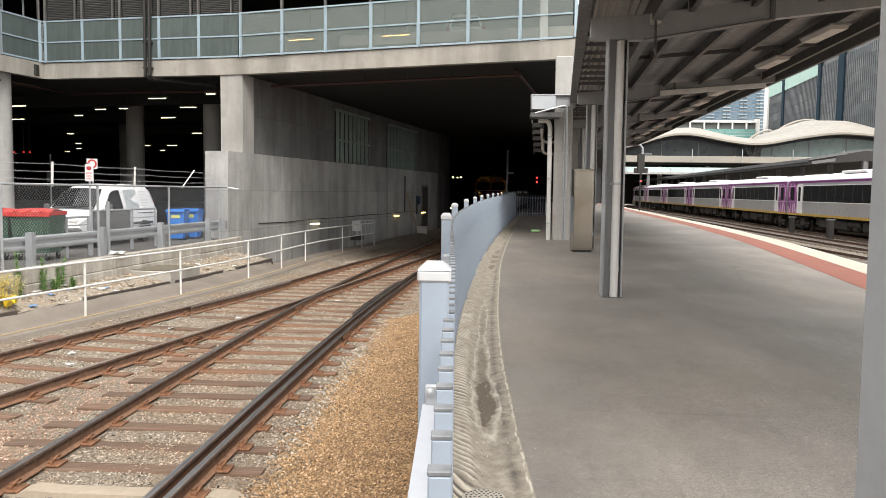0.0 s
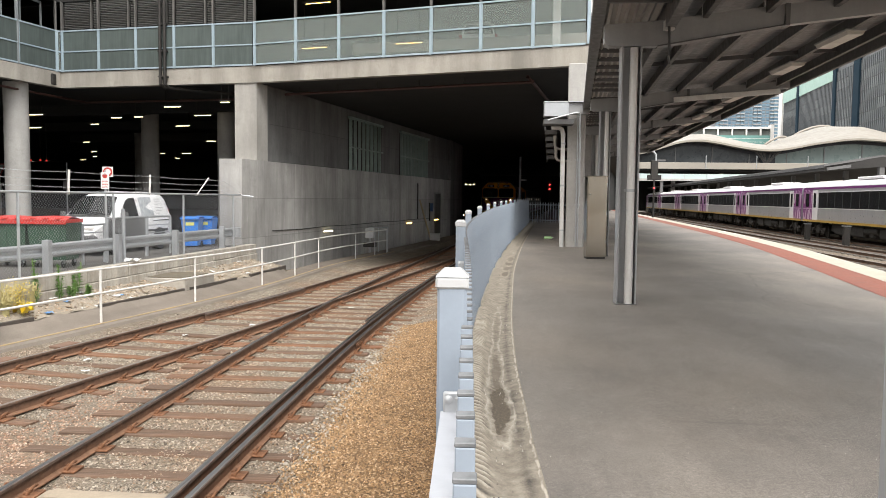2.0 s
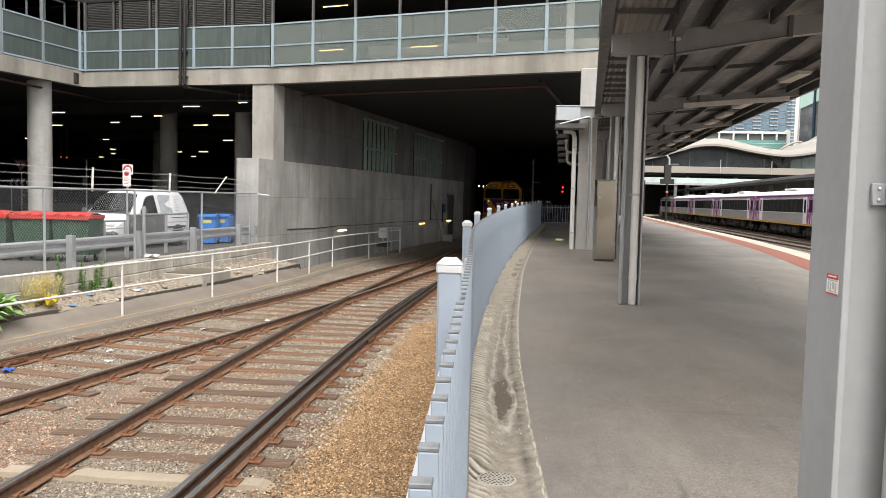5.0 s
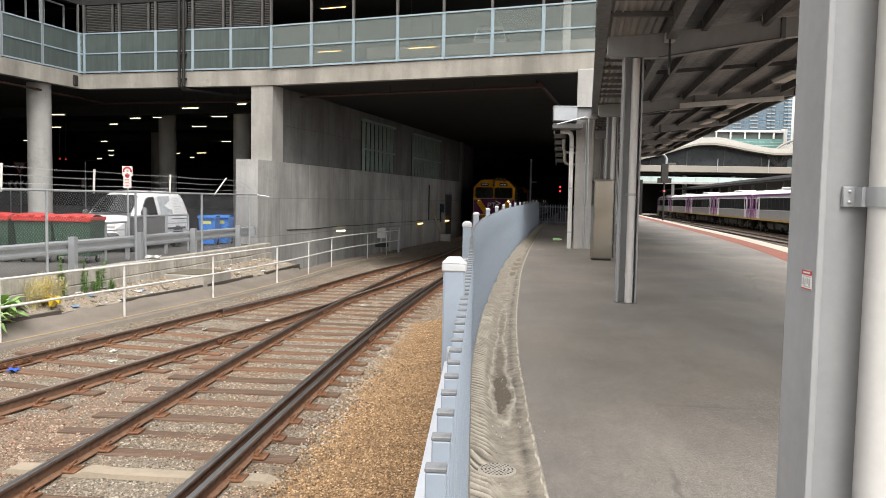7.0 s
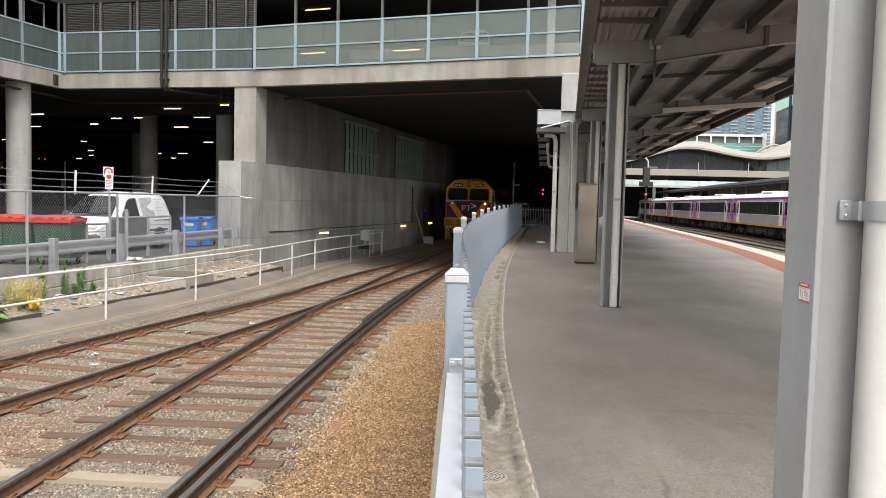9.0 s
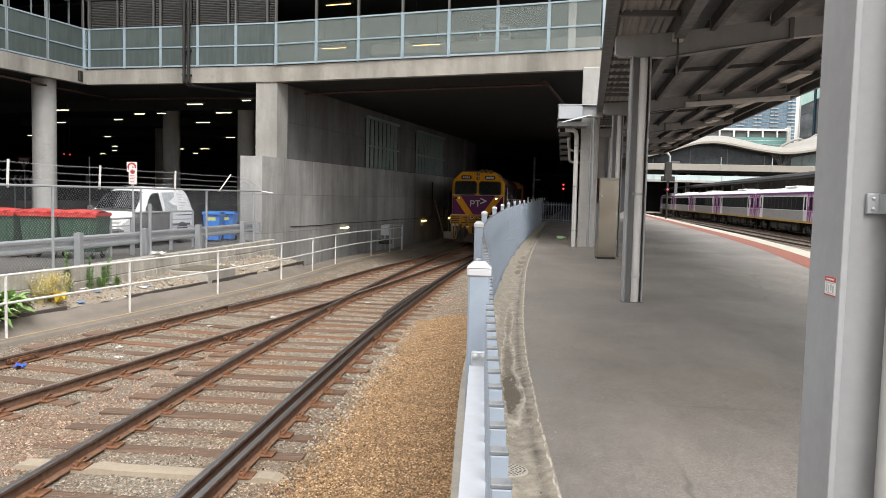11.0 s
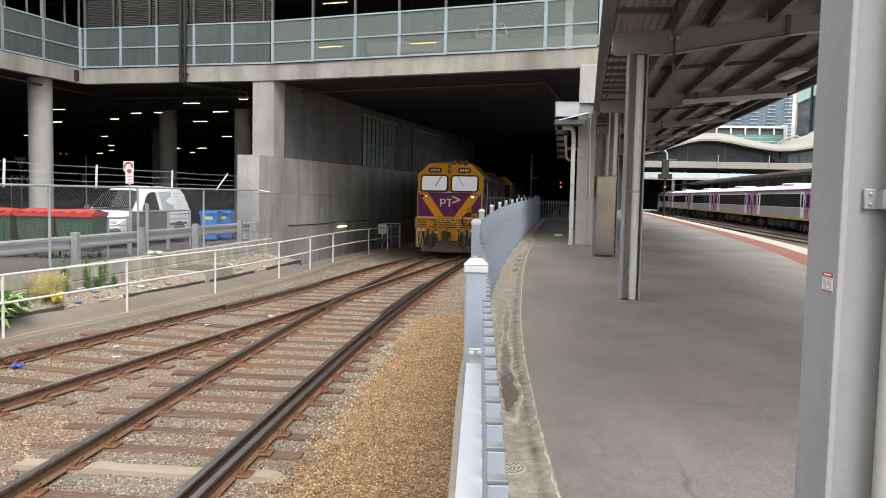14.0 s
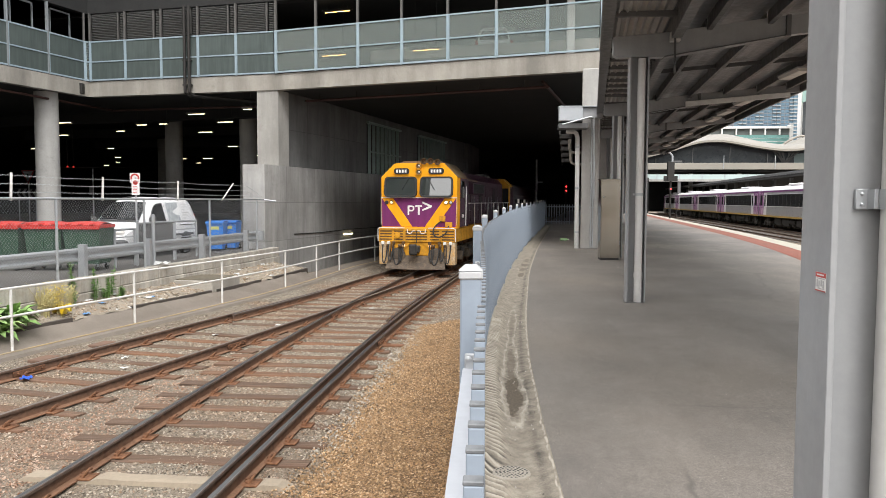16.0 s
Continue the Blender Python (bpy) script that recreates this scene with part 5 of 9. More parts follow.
def glazed_bay(p, q, n, label, upper):
    """A run of n bays of balustrade glass between plan points p and q, with mullions up to the roof."""
    p, q = Vector((*p, 0)), Vector((*q, 0))
    d = (q - p).normalized()
    L = (q - p).length / n
    o = Vector((d.y, -d.x, 0))
    ang = math.degrees(math.atan2(d.y, d.x))
    for k in range(n):
        base = p + d * (L * k)
        bay = thing("glazed_balustrade", label, "glass balustrade", "glass bays of the deck front", pose(base.x, base.y, 0, 0, 0, ang))
        fr = FRAME_BLUE
        part("mullion", Mesh().box(-0.035, 0.035, -0.03, 0.09, GZ0 - 0.05, GZ1 + 0.03, 0.006), FRAME_GREY if upper == "frames" else fr, bay)
        part("upper_post", Mesh().box(-0.033, 0.033, -0.028, 0.088, GZ1 + 0.03, GZT, 0.006), FRAME_GREY if upper == "frames" else POST_BROWN, bay, "brown-grey upper post")
        part("edge_post", Mesh().box(0.04, 0.075, -0.02, 0.03, GZ0, GZ1), fr, bay)
        part("bottom_rail", Mesh().box(0.035, L - 0.035, -0.02, 0.04, GZ0 - 0.03, GZ0 + 0.03, 0.004), fr, bay)
        part("middle_rail", Mesh().box(0.035, L - 0.035, -0.025, 0.03, GZM - 0.025, GZM + 0.025, 0.004), fr, bay)
        part("top_rail", Mesh().box(0.035, L - 0.035, -0.025, 0.035, GZ1 - 0.03, GZ1 + 0.025, 0.004), fr, bay)
        for a, b in ((GZ0 + 0.03, GZM - 0.025), (GZM + 0.025, GZ1 - 0.03)):
            g = part("pane", Mesh().box(0.07, L - 0.04, 0.0, 0.012, a, b), GLASS_MILK if upper else GLASS_LIT, bay, "milky glass pane")
            g.visible_shadow = bool(upper)
        if upper == "slats":
            m = Mesh()
            for i in range(17):
                z = GZ1 + 0.06 + 0.064 * i
                m.box(-0.5, 0.5, -0.052, 0.052, -0.004, 0.004, 0, pose(0.05 + 0.36 * L, 0.1, z, 38) @ Matrix.Diagonal((0.7 * L, 1, 1, 1)))
                m.box(-0.5, 0.5, -0.045, 0.045, -0.004, 0.004, 0, pose(0.89 * L, 0.16, z, 38) @ Matrix.Diagonal((0.14 * L, 1, 1, 1)))
            part("slat_screen", m, LOUVRE, bay, "grey horizontal louvre slats")
            part("screen_post", Mesh().box(0.76 * L, 0.8 * L, 0.06, 0.14, GZ1, GZT), LOUVRE, bay)
        if upper == "frames":
            for f in (0.24, 0.78):
                part("window_bar", Mesh().box(f * L - 0.02, f * L + 0.02, 0.3, 0.36, GZ1 - 0.1, GZT - 0.12), FRAME_GREY, bay)
            part("window_head", Mesh().box(0.24 * L, 0.78 * L, 0.3, 0.36, GZT - 0.16, GZT - 0.1), FRAME_GREY, bay)


glazed_bay((-8.75, 26.93), (2.95, 23.36), 7, "milky glass balustrade bay in a pale blue frame", "")
glazed_bay((-16.9, 28.35), (-8.8, 26.98), 5, "milky glass balustrade bay under louvre slats", "slats")
glazed_bay((-19.05, 19.2), (-17.05, 28.2), 5, "milky glass balustrade bay on the deck wing", "frames")
glazed_bay((-17.05, 28.2), (-16.93, 28.36), 1, "narrow milky glass strip at the inner corner", "")
end_p = Mesh().box(-0.05, 0.05, -0.03, 0.1, GZ0, GZT, 0.006)
e = thing("end_mullion", "pale blue steel end post of the glass front", "post", at=pose(3.0, 23.35, 0))
part("post", end_p, FRAME_BLUE, e)

# upper level: floor, roof, back and a raised ramp
m = Mesh()
m.prism([(-60, 36), (-17.2, 28.9), (-8.8, 27.5), (2.7, 24.0), (22, 140), (-60, 140)], GZT, GZT + 0.5)
m.prism([(-17.3, 28.75), (-60, 36), (-60, 5), (-18.9, 20.2)], GZT, GZT + 0.5)
m.prism([(-60, 36), (-17.0, 28.5), (-8.8, 27.1), (2.75, 23.55), (2.75, 23.45), (-8.8, 27.0), (-17.0, 28.4), (-19.2, 19.2), (-19.4, 19.2)], GZT, GZT + 2.5)
structure("roof_upper", m, CONC_SHADE, "shade-darkened concrete roof over the upper car park")
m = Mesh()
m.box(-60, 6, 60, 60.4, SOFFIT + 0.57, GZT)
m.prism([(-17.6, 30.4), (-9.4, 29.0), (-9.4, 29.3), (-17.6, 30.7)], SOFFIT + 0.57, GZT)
structure("wall_upper", m, CONC_SHADE, "shade-darkened inner walls of the upper car park")
m = Mesh()
m.prism([(-5.5, 28.9), (5.5, 26.6), (9, 44), (-3, 44)], 7.06, 7.46)
structure("ramp", m, CONC_KERB, "concrete ramp slab inside the upper car park")
rr = thing("ramp_rail", "pale steel guard rails along the inner ramp", "rail")
for z in (7.75, 8.0):
    part("rail", Mesh().tube([(-5.2, 35.5, z), (8.0, 35.5, z)], 0.05, 6), FRAME_GREY, rr, "", True)
for x in np.arange(-5.0, 8.0, 1.6):
    part("post", Mesh().box(x - 0.03, x + 0.03, 35.52, 35.58, 7.46, 8.05), FRAME_GREY, rr)
ec = thing("end_column", "white-painted square column behind the glass end", "column", at=pose(2.15, 25.4, 6.25))
part("shaft", Mesh().box(-0.13, 0.13, -0.13, 0.13, 0, 2.77, 0.01), WHITE_PAINT, ec)
AMBER = glow("amber_lamp", (1.0, 0.4, 0.05), 1.6)
al = thing("amber_lamp", "small amber warning lamp behind the glass end", "lamp", at=pose(2.42, 24.9, 8.62))
part("lens", Mesh().box(-0.09, 0.09, -0.05, 0.0, 0, 0.22, 0.02), AMBER, al, "glowing amber lens")
part("housing", Mesh().box(-0.11, 0.11, 0.0, 0.06, -0.02, 0.4, 0.01), DARK_MET, al)
YELLOW_TUBE = glow("warm_lamp_tube", (1.0, 0.6, 0.18), 2.6)
WHITE_TUBE = glow("white_lamp_tube", (1.0, 0.86, 0.5), 2.4)


def tube_lamp(x, y, z, L, ang, mat, label):
    t = thing("ceiling_lamp", label, "ceiling lamp", "lamps under the car park ceilings", pose(x, y, z, 0, 0, ang))
    part("batten", Mesh().box(-L / 2 - 0.03, L / 2 + 0.03, -0.05, 0.05, 0.0, 0.05, 0.006), DARK_MET, t)
    if z < SOFFIT - 0.3 or z > SOFFIT + 0.6:
        roof = SOFFIT + 0.02 if z < SOFFIT else GZT
        for dx in (-L * 0.35, L * 0.35):
            part("stem", Mesh().box(dx - 0.007, dx + 0.007, -0.007, 0.007, 0.04, roof - z), DARK_MET, t)
    part("tube", Mesh().tube([(-L * 0.42, 0, -0.03), (L * 0.42, 0, -0.03)], 0.014, 8), mat, t, "glowing lamp tube")
    return t


for x, y, z in ((-6.55, 27.7, 8.75), (-7.0, 29.0, 7.35), (-3.1, 27.4, 7.2)):
    tube_lamp(x, y, z, 1.25, -16, YELLOW_TUBE, "warm glowing tube lamp on the upper ceiling")
# lamps over the road level
for x, y, L in ((-12.8, 29.1, 1.25), (-16.05, 33.0, 0.7), (-20.0, 36.5, 0.8), (-20.4, 32.2, 1.2), (-24.5, 38.7, 1.25), (-12.8, 32.3, 1.3), (-15.8, 37.3, 1.35), (-22.6, 48.8, 1.3), (-28.4, 62.8, 1.4), (-25.8, 62.0, 1.4),
                (-27.5, 49.3, 0.8), (-17.3, 33.4, 0.9), (-10.1, 27.6, 0.6), (-18.3, 47.8, 1.1), (-33.2, 49.5, 0.9), (-33.0, 60.5, 0.9), (-37.0, 68.0, 0.8), (-30.0, 70.0, 0.8), (-22.5, 75.0, 1.2), (-35.0, 44.0, 1.1), (-30.5, 40.0, 1.0),
                (-39.0, 52.0, 1.0), (-20.0, 58.0, 0.9), (-17.0, 66.0, 1.0), (-42.0, 75.0, 1.0)):
    tube_lamp(x, y, SOFFIT - 0.62, L * 0.7, -10, WHITE_TUBE, "glowing tube lamp hung under the dark car park ceiling")
# round columns of the car park
for x, y, r in ((-18.1, 27.2, 0.44), (-17.6, 37.5, 0.44), (-13.0, 39.0, 0.44), (-30.5, 37.0, 0.44), (-12.2, 33.6, 0.4), (-24, 50, 0.44), (-34, 52, 0.44)):
    c = thing("round_column", "thick round grey concrete column under the deck", "column", "columns of the car park", pose(x, y, ROADZ))
    part("shaft", Mesh().lathe([(r, -0.02), (r, SOFFIT - ROADZ + 0.03)], (0, 0, 0), 28), CONC_WALL, c, "", True)
# beams and pipes under the soffit
for x, y, x1, y1 in ((-30, 37.0, -9.6, 31.8), (-30, 44, -9, 40), (-30, 52, -8, 48)):
    m = Mesh().beam((x, y, SOFFIT - 0.22), (x1, y1, SOFFIT - 0.22), 0.5, 0.5)
    structure("soffit_beam", m, CONC_SHADE, "shade-darkened concrete beam under the deck", category="beam")
PIPE_RED = worn("red_sprinkler_pipe", (0.06, 0.024, 0.02), (0.045, 0.02, 0.017), 0.6, 0, 2, 20, 0.03, 0.1)
sp = thing("sprinkler_pipe", "dull red sprinkler pipe hung under the deck", "pipe")
part("pipe", Mesh().tube([(-8.0, 28.4, SOFFIT - 0.25), (1.4, 25.2, SOFFIT - 0.25)], 0.05, 8), PIPE_RED, sp, "", True)
part("pipe", Mesh().tube([(1.4, 25.2, SOFFIT - 0.25), (1.2, 25.0, SOFFIT - 0.1), (6.5, 55, SOFFIT - 0.3)], 0.06, 8), PIPE_RED, sp, "", True)
part("pipe", Mesh().tube([(-18.8, 21.0, SOFFIT - 0.2), (-17.2, 30.6, SOFFIT - 0.3), (-9.6, 29.4, SOFFIT - 0.3)], 0.045, 8), PIPE_RED, sp, "", True)
for k in range(6):
    x = -7.4 + 1.6 * k
    part("hanger", Mesh().box(x - 0.01, x + 0.01, 28.4 - 0.34 * (x + 8) - 0.01, 28.4 - 0.34 * (x + 8) + 0.01, SOFFIT - 0.25, SOFFIT + 0.02), DARK_MET, sp)
# pair of black pipes on the front
bp = thing("service_pipe", "pair of black service pipes on the deck front", "pipe")
for dx in (0.0, 0.19):
    x = -12.55 + dx
    yf = FRONT(x) - 0.16
    part("pipe", Mesh().tube([(x, yf, GZT), (x, yf, SOFFIT + 0.02), (x + 0.06, yf + 0.2, SOFFIT - 0.1), (x + 2.2, yf + 1.6, SOFFIT - 0.16)], 0.06, 10), DARK_MET, bp, "", True)
    for z in (5.95, 6.9, 7.9):
        part("bracket", Mesh().box(x - 0.09, x + 0.09, yf - 0.03, yf + 0.16, z, z + 0.05), DARK_MET, bp)
hop = thing("rain_hopper", "dark rain hopper at the inner corner of the deck", "hopper", at=pose(-17.15, 28.05, 5.75))
part("box", Mesh().box(-0.12, 0.12, -0.16, 0.1, 0.0, 0.42, 0.02), DARK_MET, hop)
# white ribbed cladding right of the glass
m = Mesh()
for i in range(40):
    z = 6.2 + 0.07 * i
    m.box(0, 2.2, 0, 0.05, z, z + 0.055)
m.box(0, 2.2, 0.05, 0.2, 6.2, 9.0)
c = thing("ribbed_cladding", "white ribbed cladding panel beside the glass front", "cladding", at=pose(3.08, 23.42, 0, 0, 0, -16))
part("panel", m, WHITE_PAINT, c)

# tall translucent fins in the upper tunnel wall
FIN = worn("pale_green_fin", (0.26, 0.34, 0.31), (0.2, 0.27, 0.24), 0.4, 0, 2, 20, 0.03, 0.08)
for y0, n in ((35.6, 8), (43.4, 10)):
    lv = thing("fin_screen", "row of upright pale green fins in the tunnel wall", "louvre")
    for k in range(n):
        y = y0 + 0.58 * k
        part("fin", Mesh().box(WALL(y) - 0.19, WALL(y) - 0.02, y, y + 0.1, 2.82, 5.25), FIN, lv)
    part("frame", Mesh().beam((WALL(y0) - 0.12, y0 - 0.2, 5.3), (WALL(y0 + 0.58 * n) - 0.12, y0 + 0.58 * n, 5.3), 0.14, 0.1), FIN, lv)
    part("cross_bar", Mesh().beam((WALL(y0) - 0.1, y0 - 0.2, 3.9), (WALL(y0 + 0.58 * n) - 0.1, y0 + 0.58 * n, 3.9), 0.05, 0.06), FIN, lv)
    part("backing", Mesh().prism([(WALL(y0) - 0.196, y0 - 0.1), (WALL(y0) - 0.18, y0 - 0.1), (WALL(y0 + 0.58 * n) - 0.18, y0 + 0.58 * n), (WALL(y0 + 0.58 * n) - 0.196, y0 + 0.58 * n)], 2.83, 5.25), BLACK, lv)
# wall lamps, conduit, pole and hydrant kit in the tunnel
for y, z in ((32.6, -0.02), (44.5, 0.0), (50.5, 0.05)):
    t = thing("wall_lamp", "small glowing bulkhead lamp on the tunnel wall", "wall lamp", "lamps on the tunnel wall", pose(WALL(y) + 0.02, y, z, 0, 0, -10.8))
    part("base", Mesh().box(-0.02, 0.02, -0.47, 0.47, -0.05, 0.05, 0.006), GALV, t)
    part("tube", Mesh().box(0.02, 0.08, -0.45, 0.45, -0.03, 0.03, 0.012), WHITE_TUBE if y < 40 else YELLOW_TUBE, t, "glowing cover")
ck = thing("cable_conduit", "thin cable conduit along the tunnel wall", "conduit")
part("run", Mesh().tube([(WALL(y) + 0.02, y, 0.18 + 0.02 * math.sin(y)) for y in np.arange(27.5, 54, 2.5)], 0.018, 6), DARK_MET, ck)
part("run", Mesh().tube([(WALL(46.3) + 0.03, 46.3, 0.2), (WALL(46.3) + 0.03, 46.3, 2.4)], 0.04, 6), DARK_MET, ck)
hy = thing("hose_reel", "blue hose reel box on the tunnel wall", "hose reel", at=pose(WALL(49) + 0.05, 49, 0.9))
part("reel", Mesh().lathe([(0.1, 0.0), (0.28, 0.02), (0.28, 0.2), (0.1, 0.22)], (0, 0, 0), 18, "x"), worn("hose_blue", (0.05, 0.1, 0.2), (0.04, 0.08, 0.16), 0.5), hy, "", True)
part("bracket", Mesh().box(-0.06, 0.02, -0.06, 0.06, -0.9, 0.3), DARK_MET, hy)
pr = thing("leaning_pole", "pale timber pole leaning on the tunnel wall", "pole")
part("pole", Mesh().tube([(WALL(47) + 0.7, 47.0, -1.2), (WALL(46.6) + 0.06, 46.6, 1.4)], 0.05, 8), worn("bare_pole", (0.45, 0.36, 0.22), (0.36, 0.28, 0.18), 0.6), pr, "", True)
tb = thing("track_box", "small pale lineside box on the ballast", "box", at=pose(-3.6, 46.5, -1.2))
part("case", Mesh().box(-0.3, 0.3, -0.25, 0.25, 0.0, 0.45, 0.03), CAP_WHITE, tb)
part("lid", Mesh().box(-0.33, 0.33, -0.28, 0.28, 0.45, 0.5, 0.015), GALV, tb)
for x, y, z in ((-3.0, 78, 2.95), (-2.55, 78, 2.93), (-2.2, 78, 2.95), (-1.7, 78, 0.25), (-4.2, 78, -0.35), (-3.2, 78, -0.2)):
    t = thing("tunnel_lamp", "small bright lamp far back in the tunnel", "lamp", "lamps deep in the tunnel", pose(x, y, z))
    part("bulb", Mesh().lathe([(0.02, -0.06), (0.06, -0.04), (0.06, 0.04), (0.02, 0.06)], (0, 0, 0), 10), WHITE_TUBE, t, "glowing bulb")
    part("stem", Mesh().box(-0.02, 0.02, 0.0, 0.06, 0.05, SOFFIT - z if z > 1 else -1.5 - z), DARK_MET, t)
sgl = thing("railway_signal", "dark signal post with two red lights at the platform end", "signal", at=pose(4.75, 66, -0.05))
RED_LIGHT = glow("red_signal_light", (1.0, 0.03, 0.03), 3.0)
part("mast", Mesh().tube([(0, 0.15, 0), (0, 0.15, 3.2)], 0.06, 8), DARK_MET, sgl, "", True)
part("hood", Mesh().box(-0.18, 0.18, 0.0, 0.12, 2.2, 3.1, 0.02), DARK_MET, sgl)
for z in (2.45, 2.82):
    part("light", Mesh().lathe([(0.06, 0.0), (0.06, -0.03), (0.03, -0.04)], (0, 0, z), 12, "y"), RED_LIGHT, sgl, "glowing red light")
pl2 = thing("steel_mast", "pale grey steel mast beside the track in the tunnel", "mast", at=pose(1.95, 58, -1.3))
part("mast", Mesh().tube([(0, 0, 0), (0, 0, 6.0)], 0.09, 10), GALV, pl2, "", True)
part("bracket", Mesh().box(0.05, 0.5, -0.04, 0.04, 4.2, 4.3), GALV, pl2)

# road signs standing in the dark car park
SIGN_DIM = worn("sign_face_grey", (0.3, 0.3, 0.3), (0.25, 0.25, 0.25), 0.5, 0, 3)
SIGN_RED = worn("sign_red_border", (0.3, 0.03, 0.03), (0.24, 0.03, 0.03), 0.5, 0, 3)
gw = thing("road_sign", "three-cornered red-edged road sign on a post", "road sign", at=pose(-27.45, 40.0, ROADZ))
part("post", Mesh().tube([(0, 0.06, 0), (0, 0.06, 3.2)], 0.035, 8), GALV, gw, "", True)
part("border", Mesh().extrude([(-0.42, 3.42), (0.42, 3.42), (0.0, 2.6)], "y", 0.0, 0.02), SIGN_RED, gw, "red border")
part("face", Mesh().extrude([(-0.3, 3.35), (0.3, 3.35), (0.0, 2.76)], "y", -0.012, 0.0), SIGN_DIM, gw, "pale face")
part("symbol", Mesh().extrude([(-0.08, 3.02), (0.08, 3.02), (0.0, 3.22)], "y", -0.02, -0.012), BLACK, gw, "dark symbol")
cb = thing("chevron_board", "dim board of grey chevrons on two posts", "road sign", at=pose(-27.7, 40.2, ROADZ))
part("board", Mesh().box(-0.7, 0.75, 0.0, 0.03, 1.8, 2.4), BLACK, cb)
for k in range(4):
    x = -0.6 + 0.34 * k
    part("chevron", Mesh().extrude([(x, 2.1), (x + 0.16, 2.36), (x + 0.3, 2.36), (x + 0.14, 2.1), (x + 0.3, 1.84), (x + 0.16, 1.84)], "y", -0.012, 0.0), SIGN_DIM, cb, "grey chevron")
for x in (-0.5, 0.55):
    part("post", Mesh().tube([(x, 0.06, 0), (x, 0.06, 2.4)], 0.03, 8), GALV, cb, "", True)
lp = thing("lane_post", "slim grey post with a dull plate under the deck", "post", at=pose(-23.55, 40.0, ROADZ))
part("pole", Mesh().tube([(0, 0, 0), (0, 0, 3.5)], 0.04, 8), GALV, lp, "", True)
part("plate", Mesh().box(-0.2, 0.02, -0.07, -0.04, 2.0, 2.5, 0.01), SIGN_DIM, lp)
TAIL = glow("small_red_lamp", (1.0, 0.06, 0.04), 0.25)
for x, z in ((-25.6, 3.36), (-25.05, 3.37), (-24.7, 3.35)):
    rl_ = thing("ceiling_lamp", "small red lamp hung under the dark ceiling", "ceiling lamp", "small red lamps", pose(x, 40.0, z))
    part("bulb", Mesh().lathe([(0.02, -0.05), (0.05, -0.03), (0.05, 0.03), (0.02, 0.05)], (0, 0, 0), 8), TAIL, rl_, "glowing red bulb")
    part("stem", Mesh().box(-0.012, 0.012, -0.012, 0.012, 0.04, SOFFIT - z + 0.03), DARK_MET, rl_)

# framed dark panel in the tunnel wall, standing in for a dark doorway opening
DOORWAY_DARK = worn("doorway_dark", (0.07, 0.07, 0.072), (0.05, 0.05, 0.052), 0.6, 0.2, 1.5, 20, 0.05, 0.1, 0.2)
sd = thing("service_door", "tall dark panel standing for a doorway in the tunnel wall", "door", at=pose(WALL(50.2), 50.2, -1.12, 0, 0, -math.degrees(math.atan(0.19))))
part("leaf", Mesh().box(-0.05, 0.03, 0.08, 1.42, 0.0, 2.9, 0.01), DOORWAY_DARK, sd)
part("frame", Mesh().box(-0.05, 0.05, 0.0, 0.08, 0.0, 3.0).box(-0.05, 0.05, 1.42, 1.5, 0.0, 3.0).box(-0.05, 0.05, 0.08, 1.42, 2.9, 3.0), STEEL_GREY, sd)
part("handle", Mesh().box(0.03, 0.08, 0.18, 0.24, 1.0, 1.16, 0.008), GALV, sd)


# ---- walkway, garden strip and fences on the car park side ----
LEFT_EDGE = lambda y: LINK(y) + 0.1 if y < 25.3 else WALL(y) + 0.02


PATHW = 0.64


def bank(o, w, y):
    """Height across the strip: o metres left of the handrail, w the whole width."""
    k = min(1.0, o / PATHW)
    z = -1.135 + 0.19 * k if y < 24 else -1.135 + 0.03 * k
    if y < 25 and o > PATHW:
        f = min(1.0, (o - PATHW) / max(0.15, w - PATHW))
        z = -0.93 + 0.24 * f + 0.05 * noise.noise((o * 4, y * 2.2, 1)) + 0.025 * noise.noise((o * 11, y * 9, 4))
    return z


ws = np.arange(4.2, 60, 0.4)
m = Mesh()
m.grid(lambda i, j: (HRAIL(ws[j]) + 0.42 - (0.42 + min(PATHW + 0.02, HRAIL(ws[j]) - LEFT_EDGE(ws[j]))) * i / 6, ws[j], bank(max(0.0, -0.42 + (0.42 + PATHW + 0.02) * i / 6), 2, ws[j]) - (0.3 if i == 0 else 0.02 if i == 1 else 0)), 6, len(ws) - 1)
structure("walkway", m, PATH_MAT, "worn grey-brown asphalt walkway beside the tracks", True)
gs = np.arange(4.2, 25.4, 0.16)
m = Mesh()
m.grid(lambda i, j: (HRAIL(gs[j]) - PATHW + 0.02 - (HRAIL(gs[j]) - PATHW + 0.02 - LEFT_EDGE(gs[j])) * i / 12, gs[j], bank(PATHW + (HRAIL(gs[j]) - PATHW - LEFT_EDGE(gs[j])) * i / 12 + 0.001, HRAIL(gs[j]) - LEFT_EDGE(gs[j]), gs[j])), 12, len(gs) - 1)
structure("garden_strip", m, SOIL, "dry littered soil strip with rubble and weeds", True)
LINE_Y = worn("worn_orange_line", (0.46, 0.33, 0.16), (0.36, 0.28, 0.18), 0.8, 0, 1.5, 30, 0.1, 0.15, 0, 0.3, (0.2, 0.18, 0.15), 0.7)
structure("walkway_line", Mesh().sweep(line_of(HRAIL, 4.5, 36, 0.5, -1.125, 0.05), [(-0.03, -0.02), (-0.03, 0.0), (0.03, 0.0), (0.03, -0.02)]), LINE_Y, "worn orange line painted on the walkway")
